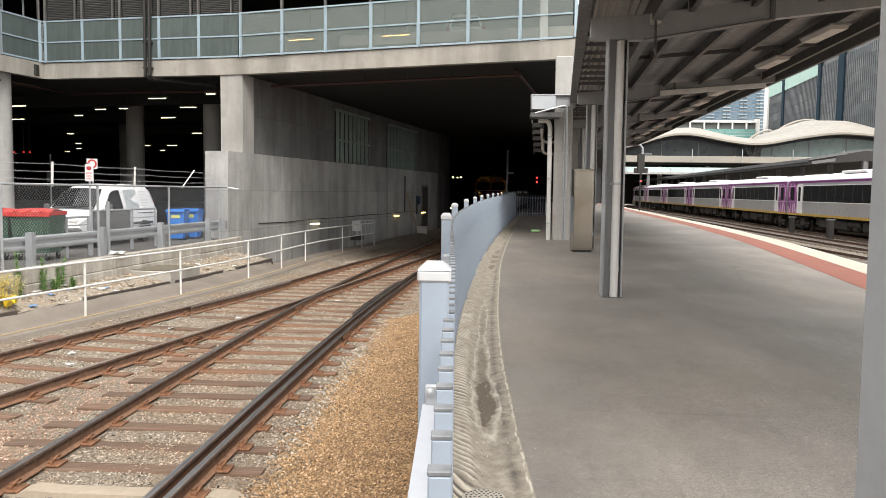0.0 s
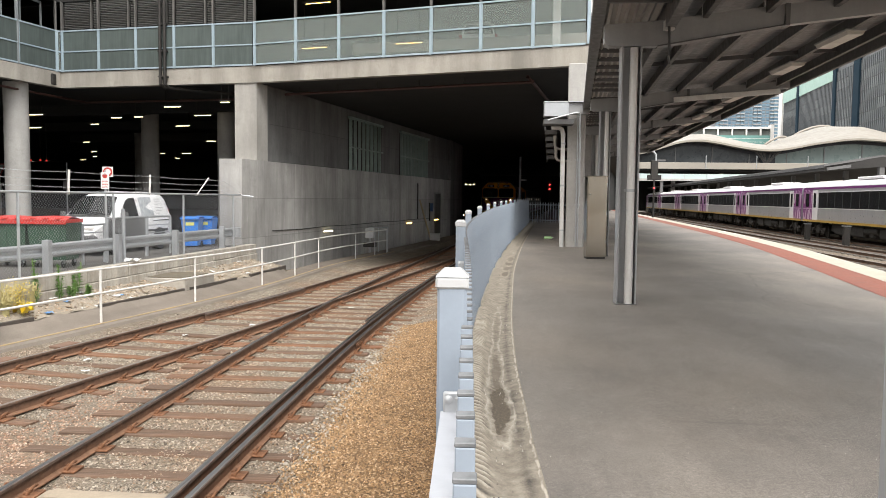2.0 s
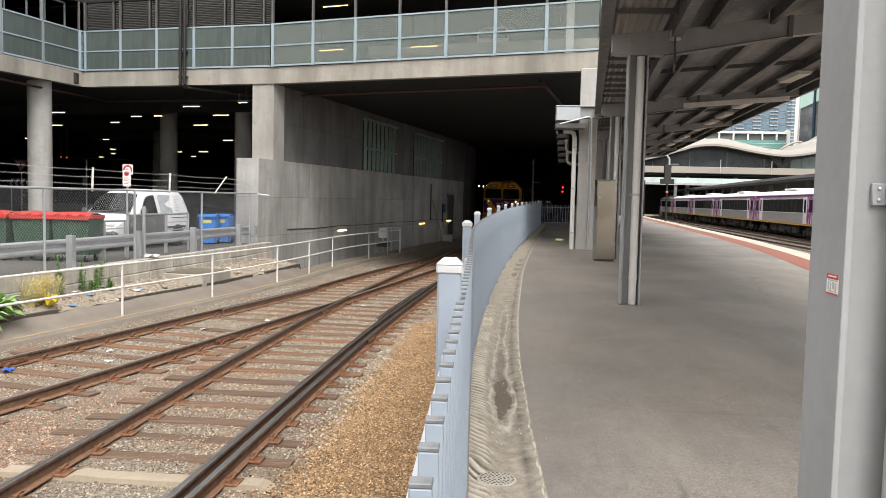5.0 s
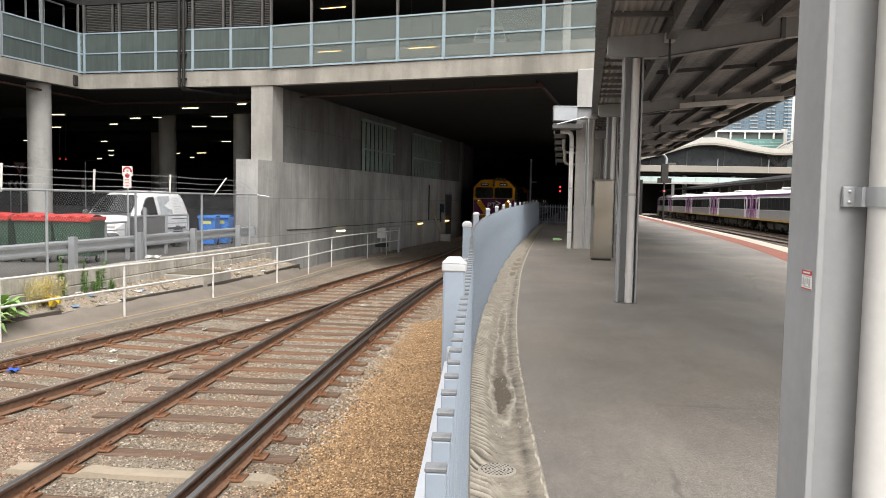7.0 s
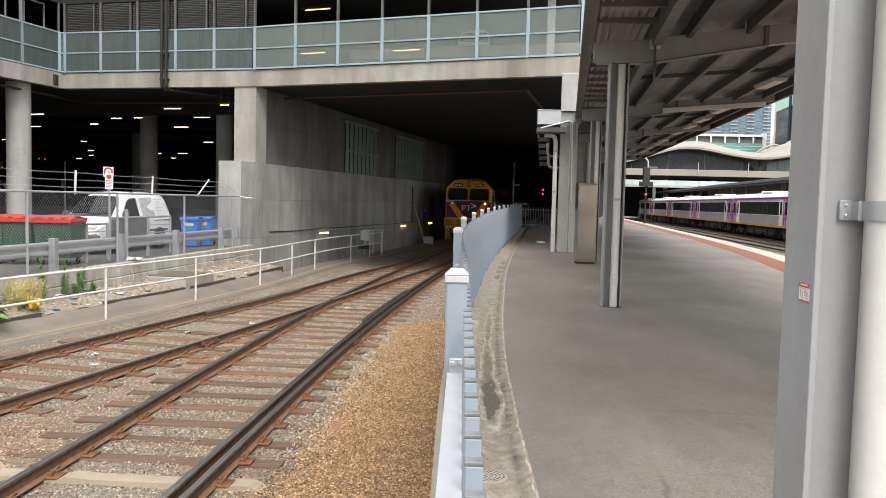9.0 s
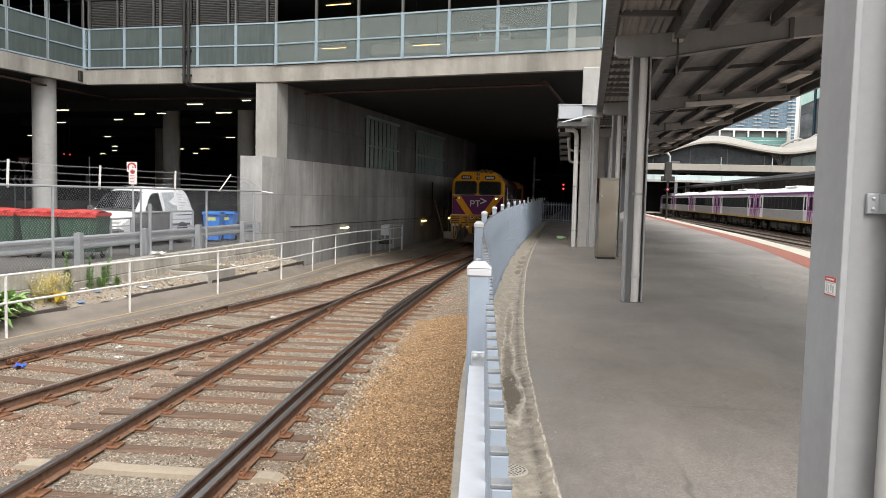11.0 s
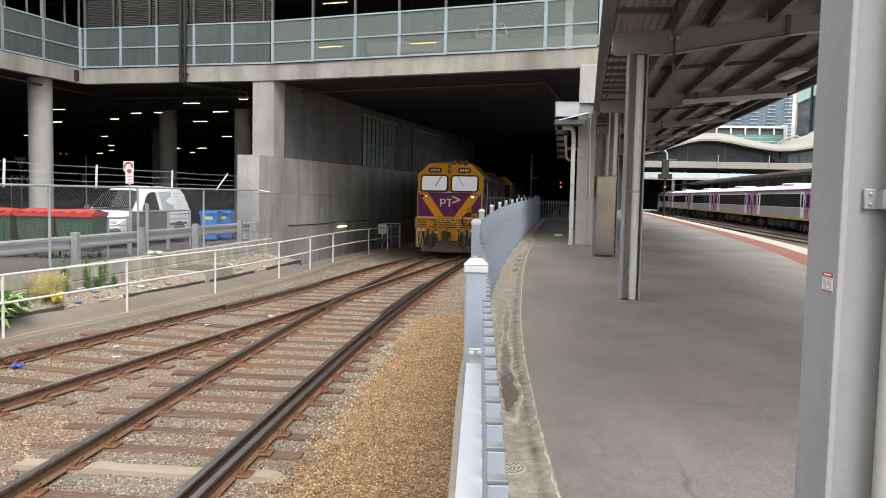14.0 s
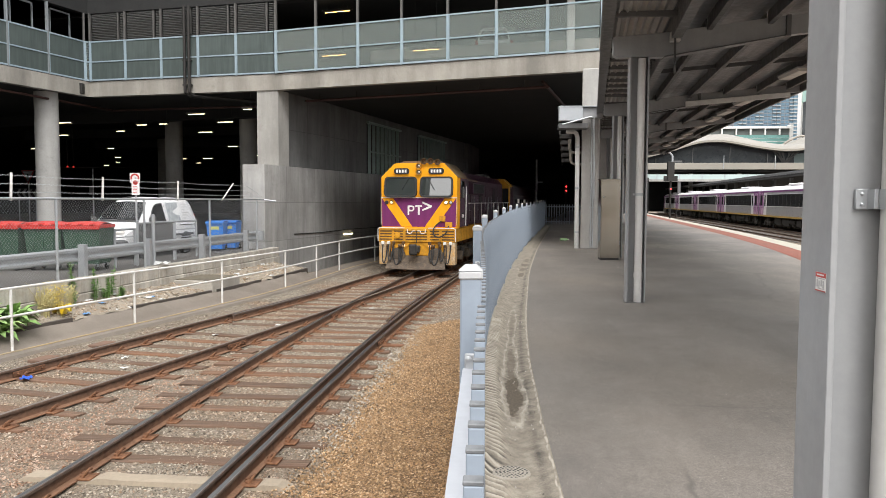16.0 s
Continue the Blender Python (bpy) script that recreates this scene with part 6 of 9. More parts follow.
OLD_PLANK = worn("weathered_plank", (0.12, 0.1, 0.085), (0.075, 0.064, 0.055), 0.9, 0, 2.0, 30, 0.4, 0.2)
pk1 = thing("timber_edging", "dark weathered timber edging along the walkway", "edging")
for a, b in ((8.0, 12.8), (14.6, 20.6), (21.6, 24.8)):
    part("plank", Mesh().sweep(line_of(HRAIL, a, b, 0.6, -0.9, -PATHW), [(-0.04, -0.12), (-0.04, 0.02), (0.04, 0.02), (0.04, -0.12)]), OLD_PLANK, pk1)
kb = Mesh().sweep([(LINK(y), y, 0) for y in np.arange(4.2, 25.3, 1.0)], [(-0.11, -1.0), (-0.11, ROADZ - 0.01), (0.1, ROADZ - 0.01), (0.1, -1.0)])
kerb = structure("kerb", kb, CONC_KERB, "low pale concrete block kerb under the wire fence")
KERB_BLOCK = worn("stained_pale_block", (0.58, 0.54, 0.47), (0.47, 0.43, 0.37), 0.85, 0, 1.1, 22, 0.3, 0.12, 0.3, 0.3, (0.26, 0.21, 0.15), 0.55)
rk = random.Random(17)
y = 8.0
while y < 25.0:
    L = rk.uniform(1.1, 1.9)
    for z0, z1, o in ((ROADZ - 0.27, ROADZ + 0.05, 0.0), (ROADZ - 0.58, ROADZ - 0.285, 0.035)):
        m = Mesh().box(-0.13, 0.13, 0.012, L - 0.012, z0, z1, 0.014)
        part("block", m, KERB_BLOCK, kerb, at=pose(LINK(y) + o + rk.uniform(-0.008, 0.012), y, rk.uniform(-0.012, 0.006), 0, rk.uniform(-1, 1), -math.degrees(math.atan(0.078)) + rk.uniform(-0.5, 0.5)))
    y += L
pit = thing("cable_pit", "low concrete cable pit with a steel lid", "cable pit", at=pose(-8.2, 18.7, -0.98, 0, 0, -6))
part("pit_wall", Mesh().box(-0.62, 0.62, -0.8, 0.8, 0.0, 0.34, 0.015), CONC_KERB, pit)
part("lid", Mesh().box(-0.5, 0.5, -0.68, 0.68, 0.34, 0.365, 0.006), worn("pit_lid_steel", (0.2, 0.17, 0.12), (0.15, 0.13, 0.1), 0.7, 0.3), pit, "rusty steel lid")
ch = thing("cable_cover", "line of flat concrete cable covers in the ballast", "cable cover")
for k in range(5):
    y = 6.5 + 1.4 * k
    part("slab", Mesh().box(-0.13, 0.13, -0.24, 0.24, -0.03, 0.03, 0.01), worn("red_brown_cover", (0.22, 0.13, 0.09), (0.17, 0.11, 0.08), 0.9) if k == 0 else bpy.data.materials["red_brown_cover"], ch, at=pose(HRAIL(y) + 0.62, y, -1.25, 0, 0, -11))

# white handrail
hr = thing("handrail", "white-painted tubular handrail beside the walkway", "handrail")
HP = [8.0, 10.75, 13.9, 17.25, 21.0, 23.9, 26.7, 31.15, 33.5, 35.1]
for y in HP:
    part("post", Mesh().tube([(HRAIL(y), y, -1.17), (HRAIL(y), y, -0.03)], 0.026, 10), WHITE_PAINT if y < 30 else GALV, hr, "", True)
for z in (-0.03, -0.52):
    part("rail", Mesh().tube([(HRAIL(y), y, z) for y in np.arange(4.5, 35.2, 0.6)], 0.024, 10), WHITE_PAINT, hr, "", True)
gt = thing("pedestrian_gate", "small grey tubular gate at the end of the handrail", "gate")
for x in (-5.9, -5.45, -5.0):
    part("upright", Mesh().tube([(x, 35.6, -1.17), (x, 35.6, 0.05)], 0.026, 8), GALV, gt, "", True)
part("top_bar", Mesh().tube([(-5.9, 35.6, 0.05), (-5.0, 35.6, 0.05)], 0.026, 8), GALV, gt, "", True)
ib = thing("instrument_box", "pale grey metal box on a post by the gate", "box", at=pose(-5.75, 34.9, -1.15))
part("case", Mesh().box(-0.2, 0.2, -0.12, 0.12, 0.72, 1.2, 0.02), CAP_WHITE, ib)
part("post", Mesh().tube([(0, 0, 0), (0, 0, 0.74)], 0.04, 8), GALV, ib, "", True)
part("foot", Mesh().box(-0.3, 0.3, -0.15, 0.15, 0.3, 0.52, 0.02), DARK_MET, ib)

# chain-link fence with barbed wire
WIRE_MAT = worn("dull_wire", (0.4, 0.41, 0.42), (0.3, 0.31, 0.32), 0.5, 0.6, 1.5, 30, 0.0, 0.06)
cl = thing("chain_link_fence", "galvanised chain-link fence with barbed wire on a kerb", "fence")
ZB, ZT = ROADZ + 0.06, 1.53
LP = [8.2, 10.8, 13.59, 16.93, 20.46, 23.9]
for y in LP:
    part("post", Mesh().tube([(LINK(y), y, ROADZ - 0.3), (LINK(y), y, ZT)], 0.03, 10), GALV, cl, "", True)
part("top_rail", Mesh().tube([(LINK(6), 6, ZT), (LINK(24.5), 24.5, ZT), (LINK(24.5) + 0.4, 24.6, ZT - 0.06)], 0.024, 8), GALV, cl, "", True)
wm = Mesh()
pit_w, H = 0.062, ZT - ZB
n = int((24.5 - 7.0) / (pit_w * 1.42))
for k in range(-int(H / (pit_w * 1.42)), n):
    y0 = 7.0 + k * pit_w * 1.42
    for s in (0, 1):
        a, b = (y0, y0 + H)
        za, zb = (ZB, ZT) if s == 0 else (ZT, ZB)
        if a < 7.0:
            za += (zb - za) * (7.0 - a) / H
            a = 7.0
        if b > 24.5:
            zb = za + (zb - za) * (24.5 - a) / (b - a)
            b = 24.5
        wm.beam((LINK(a) + 0.02 + 0.006 * s, a, za), (LINK(b) + 0.02 + 0.006 * s, b, zb), 0.0022, 0.0022)
tagged(part("wire_mesh", wm, WIRE_MAT, cl, "diamond wire mesh"), kind="stuff")
arms = [9.2, 12.29, 15.21, 18.61, 21.24]
for i, y in enumerate(arms):
    lean = 0.4 if i == 4 else 0.02
    part("barb_arm", Mesh().beam((LINK(y), y, ZT - 0.05), (LINK(y) + lean * 0.6, y + lean, ZT + 0.5), 0.045, 0.02), WHITE_PAINT, cl, "white barbed-wire arm")
for k in range(3):
    z = ZT + 0.12 + 0.16 * k
    pts = [(LINK(y), y, z + 0.008 * math.sin(y * 2 + k) - (0.3 * (y - 23.2) if y > 23.2 else 0)) for y in np.arange(7, 24.6, 0.35)]
    part("barbed_wire", Mesh().tube(pts, 0.003, 4), GALV, cl)
bb = Mesh()
for k in range(3):
    for y in np.arange(7, 24.4, 0.13):
        z = ZT + 0.12 + 0.16 * k + 0.008 * math.sin(y * 2 + k) - (0.3 * (y - 23.2) if y > 23.2 else 0)
        bb.beam((LINK(y) - 0.02, y - 0.02, z - 0.018), (LINK(y) + 0.02, y + 0.02, z + 0.018), 0.004, 0.004)
tagged(part("barbs", bb, GALV, cl), kind="stuff")

# notice on a post above the fence
sg = thing("sign", "white sign with a red ring on a thin post", "sign", at=pose(-9.66, 17.7, ROADZ, 0, 0, 12))
part("post", Mesh().tube([(0, 0.03, 0), (0, 0.03, 2.35)], 0.026, 8), GALV, sg, "", True)
part("plate", Mesh().box(-0.1, 0.1, -0.004, 0.004, 1.88, 2.3, 0.003), NOTICE_W, sg)
part("ring", Mesh().lathe([(0.06, -0.006), (0.06, -0.009), (0.046, -0.009), (0.046, -0.006)], (0, 0, 2.21), 24, "y"), NOTICE_R, sg, "red ring")
for k in range(6):
    part("bar", Mesh().box(-0.07, 0.07 - 0.03 * (k % 2), -0.0065, -0.004, 1.91 + 0.038 * k, 1.922 + 0.038 * k), NOTICE_R, sg, "red bar of writing")

# round red-ringed sign farther back on its own post
ns = thing("road_sign", "white square road sign with a thick red ring", "road sign", at=pose(-14.22, 26.6, ROADZ, 0, 0, 10))
part("post", Mesh().tube([(0, 0.04, 0), (0, 0.04, 2.75)], 0.03, 8), GALV, ns, "", True)
part("plate", Mesh().box(-0.19, 0.19, -0.004, 0.006, 2.4, 2.78, 0.003), NOTICE_W, ns)
part("ring", ring([(0.17 * math.cos(a), 2.59 + 0.17 * math.sin(a)) for a in np.linspace(0, 6.283, 25)[:-1]], [(0.105 * math.cos(a), 2.59 + 0.105 * math.sin(a)) for a in np.linspace(0, 6.283, 25)[:-1]], -0.012, -0.004), NOTICE_R, ns, "thick red ring")

# steel guard rail
gd = thing("guard_rail", "galvanised steel W-beam guard rail behind the fence", "guard rail")
GX = lambda y: LINK(y) - 0.3
wprof = [(0.0, -0.155), (0.05, -0.12), (0.05, -0.07), (0.0, -0.03), (0.0, 0.03), (0.05, 0.07), (0.05, 0.12), (0.0, 0.155)]
wprof = wprof + [(u - 0.004, v) for u, v in wprof[::-1]]
part("beam", Mesh().sweep([(GX(y), y, 0.26) for y in np.arange(6, 24.3, 1.5)] + [(GX(24.6) + 0.05, 24.6, 0.26)], wprof), GALV, gd, "", True)
part("end_piece", Mesh().tube([(GX(24.6) + 0.1, 24.55, 0.1), (GX(24.6) + 0.1, 24.55, 0.42)], 0.16, 14), GALV, gd, "rounded end", True)
for y in (9.4, 12.0, 14.72, 17.41, 20.33, 23.44):
    part("post", Mesh().box(-0.02, 0.13, -0.08, 0.08, ROADZ, 0.5, 0.006, pose(GX(y) + 0.06, y, 0)), GALV, gd)
# low tubular barriers beside the van
BX = lambda y: LINK(y) - 0.9
for ya, yb, filled in ((17.1, 18.02, False), (18.14, 20.05, True), (20.12, 21.41, False)):
    fb = thing("tube_barrier", "grey tubular steel barrier frame with a wire panel" if filled else "grey tubular steel barrier frame on the road", "barrier", "barriers beside the van")
    top = 1.12 if ya > 18.1 else 0.98
    for y in (ya, yb):
        part("upright", Mesh().tube([(BX(y), y, ROADZ), (BX(y), y, ROADZ + top)], 0.035, 8), GALV, fb, "", True)
    for z in (0.35, top):
        part("bar", Mesh().tube([(BX(ya), ya, ROADZ + z), (BX(yb), yb, ROADZ + z)], 0.03, 8), GALV, fb, "", True)
    wmesh = Mesh()
    n = round((yb - ya) / 0.05) if filled else 1
    for k in range(1, n):
        y = ya + (yb - ya) * k / n
        wmesh.beam((BX(y), y, ROADZ + 0.36), (BX(y), y, ROADZ + top - 0.02), 0.012 if filled else 0.006, 0.03 if filled else 0.006)
    for k in range(1, 10) if filled else (4, 7):
        z = ROADZ + 0.36 + (top - 0.38) * k / 10
        wmesh.beam((BX(ya), ya, z), (BX(yb), yb, z), 0.006 if filled else 0.03, 0.012 if filled else 0.03)
    if filled:
        tagged(part("wire_panel", wmesh, STEEL_GREY, fb, "close dark wire infill"), kind="stuff")
    else:
        part("cross_bar", wmesh, GALV, fb)
bo = thing("bollard_post", "slim round galvanised post beside the guard rail", "post", at=pose(LINK(17.7) - 0.2, 17.7, ROADZ))
part("pole", Mesh().tube([(0, 0, 0), (0, 0, 1.36)], 0.045, 12), GALV, bo, "", True)
part("cap", Mesh().lathe([(0.048, 1.35), (0.048, 1.37), (0.02, 1.385)], (0, 0, 0), 12), GALV, bo, "", True)


# ---- bins ----
BIN_GREEN = worn("dark_green_plastic", (0.05, 0.1, 0.066), (0.036, 0.076, 0.05), 0.5, 0, 1.5, 20, 0.05, 0.08, 0.1)
BIN_RED = worn("red_lid_plastic", (0.55, 0.045, 0.035), (0.45, 0.035, 0.03), 0.42, 0, 1.5, 20, 0.04, 0.06)
BIN_BLUE = worn("blue_plastic", (0.04, 0.2, 0.62), (0.035, 0.17, 0.54), 0.45, 0, 1.5, 20, 0.04, 0.06)
STICK_Y = worn("yellow_sticker", (0.6, 0.6, 0.15), (0.5, 0.5, 0.2), 0.5)


def taper(m, w0, d0, w1, d1, z0, z1):
    m.add([(-w0, -d0, z0), (w0, -d0, z0), (w0, d0, z0), (-w0, d0, z0), (-w1, -d1, z1), (w1, -d1, z1), (w1, d1, z1), (-w1, d1, z1)],
          [(3, 2, 1, 0), (4, 5, 6, 7), (0, 1, 5, 4), (1, 2, 6, 5), (2, 3, 7, 6), (3, 0, 4, 7)])
    return m


b0 = thing("waste_bin", "large dark green wheeled waste bin with a red lid", "bin", "row of red-lidded bins", pose(-10.32, 16.55, ROADZ, 0, 0, 4))
mm = Mesh()
taper(mm, 0.4, 0.32, 0.46, 0.4, 0.18, 1.05)
mm.box(-0.48, 0.48, -0.43, 0.43, 1.05, 1.1, 0.012)
for s in (-0.25, 0, 0.25):
    mm.box(s - 0.02, s + 0.02, -0.4, -0.33, 0.3, 1.05)
part("tub", mm, BIN_GREEN, b0)
ld = Mesh()
ld.grid(lambda i, j: (-0.49 + 0.98 * i / 8, -0.45 + 0.9 * j / 6, 1.13 + 0.1 * math.sin(math.pi * min(1, j / 5)) * (0.7 + 0.3 * math.sin(math.pi * i / 8))), 8, 6)
ld.box(-0.49, 0.49, -0.465, -0.43, 1.03, 1.15, 0.012)
ld.box(-0.49, -0.465, -0.43, 0.42, 1.06, 1.15, 0.01)
ld.box(0.465, 0.49, -0.43, 0.42, 1.06, 1.15, 0.01)
for s in (-0.3, 0.0, 0.3):
    ld.box(s - 0.05, s + 0.05, -0.5, -0.3, 1.13, 1.19, 0.015)
part("lid", ld, BIN_RED, b0, "bright red lid", True)
for sx in (-0.32, 0.32):
    for sy in (-0.26, 0.26):
        part("wheel", Mesh().lathe([(0.05, -0.025), (0.09, -0.02), (0.09, 0.02), (0.05, 0.025)], (sx, sy, 0.09), 14, "x"), BLACK, b0, "small black castor", True)
        part("fork", Mesh().box(sx - 0.035, sx + 0.035, sy - 0.05, sy + 0.03, 0.1, 0.19), GALV, b0)
for k in range(1, 5):
    copy_thing(b0, pose(-10.32 - 0.99 * k, 16.55 + (0.03, -0.04, 0.05, 0)[k - 1] - 0.06 * k, ROADZ, 0, 0, 4 + (1, -2, 1, 0)[k - 1]))
w0 = thing("wheelie_bin", "blue two-wheeled bin with a closed lid beside the pier", "bin", "pair of blue bins", pose(-10.04, 24.2, ROADZ, 0, 0, 8))
mm = Mesh()
taper(mm, 0.22, 0.26, 0.29, 0.34, 0.06, 0.96)
mm.box(-0.31, 0.31, -0.37, 0.35, 0.93, 0.97, 0.01)
part("tub", mm, BIN_BLUE, w0)
ld = Mesh()
ld.grid(lambda i, j: (-0.31 + 0.62 * i / 6, -0.4 + 0.78 * j / 5, 0.97 + 0.08 * math.sin(math.pi * (0.15 + 0.75 * j / 5))), 6, 5)
ld.box(-0.31, 0.31, -0.41, -0.37, 0.94, 1.0, 0.008)
part("lid", ld, BIN_BLUE, w0, "", True)
part("handle", Mesh().tube([(-0.24, 0.4, 0.98), (0.24, 0.4, 0.98)], 0.018, 8), BIN_BLUE, w0, "", True)
part("sticker", Mesh().box(-0.14, 0.14, -0.318, -0.312, 0.74, 0.86, 0, pose(0, -0.012, 0, 0, 0, 0)), STICK_Y, w0, "yellow sticker")
for sx in (-0.24, 0.24):
    part("wheel", Mesh().lathe([(0.06, -0.025), (0.1, -0.02), (0.1, 0.02), (0.06, 0.025)], (sx, 0.26, 0.1), 14, "x"), BLACK, w0, "", True)
copy_thing(w0, pose(-9.84, 24.98, ROADZ, 0, 0, 4))


# ---- weeds and litter on the soil strip ----
def leaf_mat(name, a, b):
    n = Nodes(name)
    c = n.ramp(n.random(True), [(0.0, rgb(*a)), (1.0, rgb(*b))])
    g = n.ramp(n.noise(30, 3), [(0.3, 0.8), (0.7, 1.1)])
    return n.set(n.mix(1.0, c, g, "MULTIPLY"), 0.6, 0.0, 0.3)


LEAF = leaf_mat("weed_leaf", (0.09, 0.19, 0.045), (0.2, 0.33, 0.09))
DOCK = leaf_mat("broad_leaf", (0.2, 0.34, 0.1), (0.36, 0.5, 0.2))
DRYST = leaf_mat("dry_straw", (0.5, 0.44, 0.2), (0.58, 0.5, 0.27))
FLOW = leaf_mat("yellow_flower", (0.78, 0.62, 0.1), (0.7, 0.5, 0.1))


def leaf(m, p, d, L, w, droop):
    """A pointed leaf folded along its rib."""
    p, d = Vector(p), Vector(d).normalized()
    s = d.cross(Vector((0, 0, 1)))
    s = s.normalized() if s.length > 0.01 else Vector((1, 0, 0))
    ribs = [p]
    for f, dz in ((0.3, 0.02), (0.65, 0.2), (1.0, 0.6)):
        ribs.append(p + d * (L * f) + Vector((0, 0, -droop * L * dz)))
    up = Vector((0, 0, 0.3 * w))
    q, r_ = ribs[1], ribs[2]
    m.add([p, q + s * w * 0.9 + up, q, q - s * w * 0.9 + up, r_ + s * w * 0.75 + up, r_, r_ - s * w * 0.75 + up, ribs[3]],
          [(0, 1, 2), (0, 2, 3), (1, 4, 5, 2), (2, 5, 6, 3), (4, 7, 5), (5, 7, 6)])


def soil_z(x, y):
    return bank(max(PATHW + 0.001, HRAIL(y) - x), HRAIL(y) - LEFT_EDGE(y), y)


def tall_weed(x, y, h, seed):
    r = random.Random(seed)
    t = thing("weed", "leafy green weed growing against the kerb", "weed", "weeds on the soil strip", pose(x, y, soil_z(x, y) - 0.02))
    st, lv = Mesh(), Mesh()
    for k in range(4):
        a = r.uniform(0, 6.28)
        bx, by = 0.035 * math.cos(a), 0.035 * math.sin(a)
        hh = h * r.uniform(0.6, 1.0)
        top = (bx * 2.5, by * 2.5, hh)
        st.tube([(bx, by, 0), (bx * 1.6, by * 1.6, hh * 0.5), top], [0.008, 0.006, 0.003], 5)
        for i in range(46):
            f = r.uniform(0.12, 1.0)
            q = Vector((bx * (1 + 1.5 * f), by * (1 + 1.5 * f), hh * f))
            b = r.uniform(0, 6.28)
            leaf(lv, q, (math.cos(b), math.sin(b), r.uniform(0.1, 0.9)), r.uniform(0.07, 0.13) * (1.2 - 0.6 * f), r.uniform(0.012, 0.02), r.uniform(0.2, 1.0))
    part("stem", st, LEAF, t)
    tagged(part("foliage", lv, LEAF, t), kind="stuff")


def dock_plant(x, y, seed, size=1.0):
    r = random.Random(seed)
    t = thing("weed", "broad-leaved pale green weed beside the handrail", "weed", "weeds on the soil strip", pose(x, y, soil_z(x, y) - 0.02))
    lv, st = Mesh(), Mesh()
    for i in range(34):
        b = r.uniform(0, 6.28)
        e = r.uniform(0.25, 1.1)
        d = Vector((math.cos(b), math.sin(b), e)).normalized()
        L = r.uniform(0.28, 0.5) * size
        st.tube([(0, 0, 0), tuple(d * 0.16 * size)], 0.008, 5)
        leaf(lv, d * 0.14 * size, d, L, 0.2 * L, r.uniform(0.3, 1.1))
    part("stem", st, DOCK, t)
    tagged(part("foliage", lv, DOCK, t), kind="stuff")


def dry_bush(x, y, seed, h=0.5):
    r = random.Random(seed)
    t = thing("dry_weed", "dry straw-coloured weed with small yellow flowers", "weed", "weeds on the soil strip", pose(x, y, soil_z(x, y) - 0.02))
    st, fl = Mesh(), Mesh()
    for i in range(34):
        b, e = r.uniform(0, 6.28), r.uniform(0.1, 0.6)
        L = h * r.uniform(0.5, 1.1)
        tip = (math.cos(b) * e * L, math.sin(b) * e * L, L)
        st.tube([(0.05 * math.cos(b), 0.05 * math.sin(b), 0), (tip[0] * 0.4, tip[1] * 0.4, L * 0.55), tip], 0.0035, 3)
        for k in range(4):
            leaf(fl, (tip[0] * r.uniform(0.6, 1), tip[1] * r.uniform(0.6, 1), L * r.uniform(0.55, 1)), (r.uniform(-1, 1), r.uniform(-1, 1), r.uniform(-0.2, 1)), 0.045, 0.015, 0.3)
    part("stem", st, DRYST, t)
    tagged(part("flower_spray", fl, FLOW if seed % 2 else DRYST, t), kind="stuff")


for i, (x, y, h) in enumerate(((-9.06, 13.78, 0.92), (-9.02, 14.5, 0.82), (-8.98, 15.1, 0.7), (-8.82, 15.2, 0.3), (-8.95, 14.8, 0.28))):
    tall_weed(x, y, h * 1.02, 40 + i)
for i, (x, y, s) in enumerate(((-8.95, 11.5, 1.15), (-9.1, 11.9, 1.0), (-9.15, 10.9, 1.1), (-8.85, 11.1, 0.9), (-9.25, 9.8, 1.0))):
    dock_plant(x - 0.12, y, 60 + i, s * 1.15)
for i, (x, y, h) in enumerate(((-9.0, 12.6, 0.5), (-9.1, 13.0, 0.55), (-8.95, 13.4, 0.5), (-8.85, 12.9, 0.35), (-9.15, 12.75, 0.6), (-9.12, 13.25, 0.55), (-8.92, 12.55, 0.4))):
    dry_bush(x, y, 80 + i, h)

# litter
LIT_MATS = [worn("litter_white", (0.7, 0.7, 0.68), (0.6, 0.6, 0.58), 0.6), worn("litter_blue", (0.15, 0.32, 0.55), (0.12, 0.25, 0.5), 0.5), worn("litter_brown", (0.3, 0.22, 0.14), (0.2, 0.15, 0.1), 0.8), worn("litter_yellow", (0.75, 0.55, 0.03), (0.65, 0.46, 0.03), 0.4)]


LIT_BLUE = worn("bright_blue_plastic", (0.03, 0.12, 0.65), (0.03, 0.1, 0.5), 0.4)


def scrap(x, y, z, size, mat, label, seed, name="litter", tall=1.0):
    r = random.Random(seed)
    m = Mesh()
    k = 4
    hts = [[r.uniform(0.0, 0.5) for _ in range(k + 1)] for _ in range(k + 1)]
    m.grid(lambda i, j: (size * (i / k - 0.5 + r.uniform(-0.08, 0.08)), size * 0.75 * (j / k - 0.5 + r.uniform(-0.08, 0.08)), 0.01 + tall * size * 0.5 * hts[i][j]), k, k)
    t = thing(name, label, "litter", "litter on the ground", pose(x, y, z, 0, 0, r.uniform(0, 360)))
    part("crumple", m, mat, t)


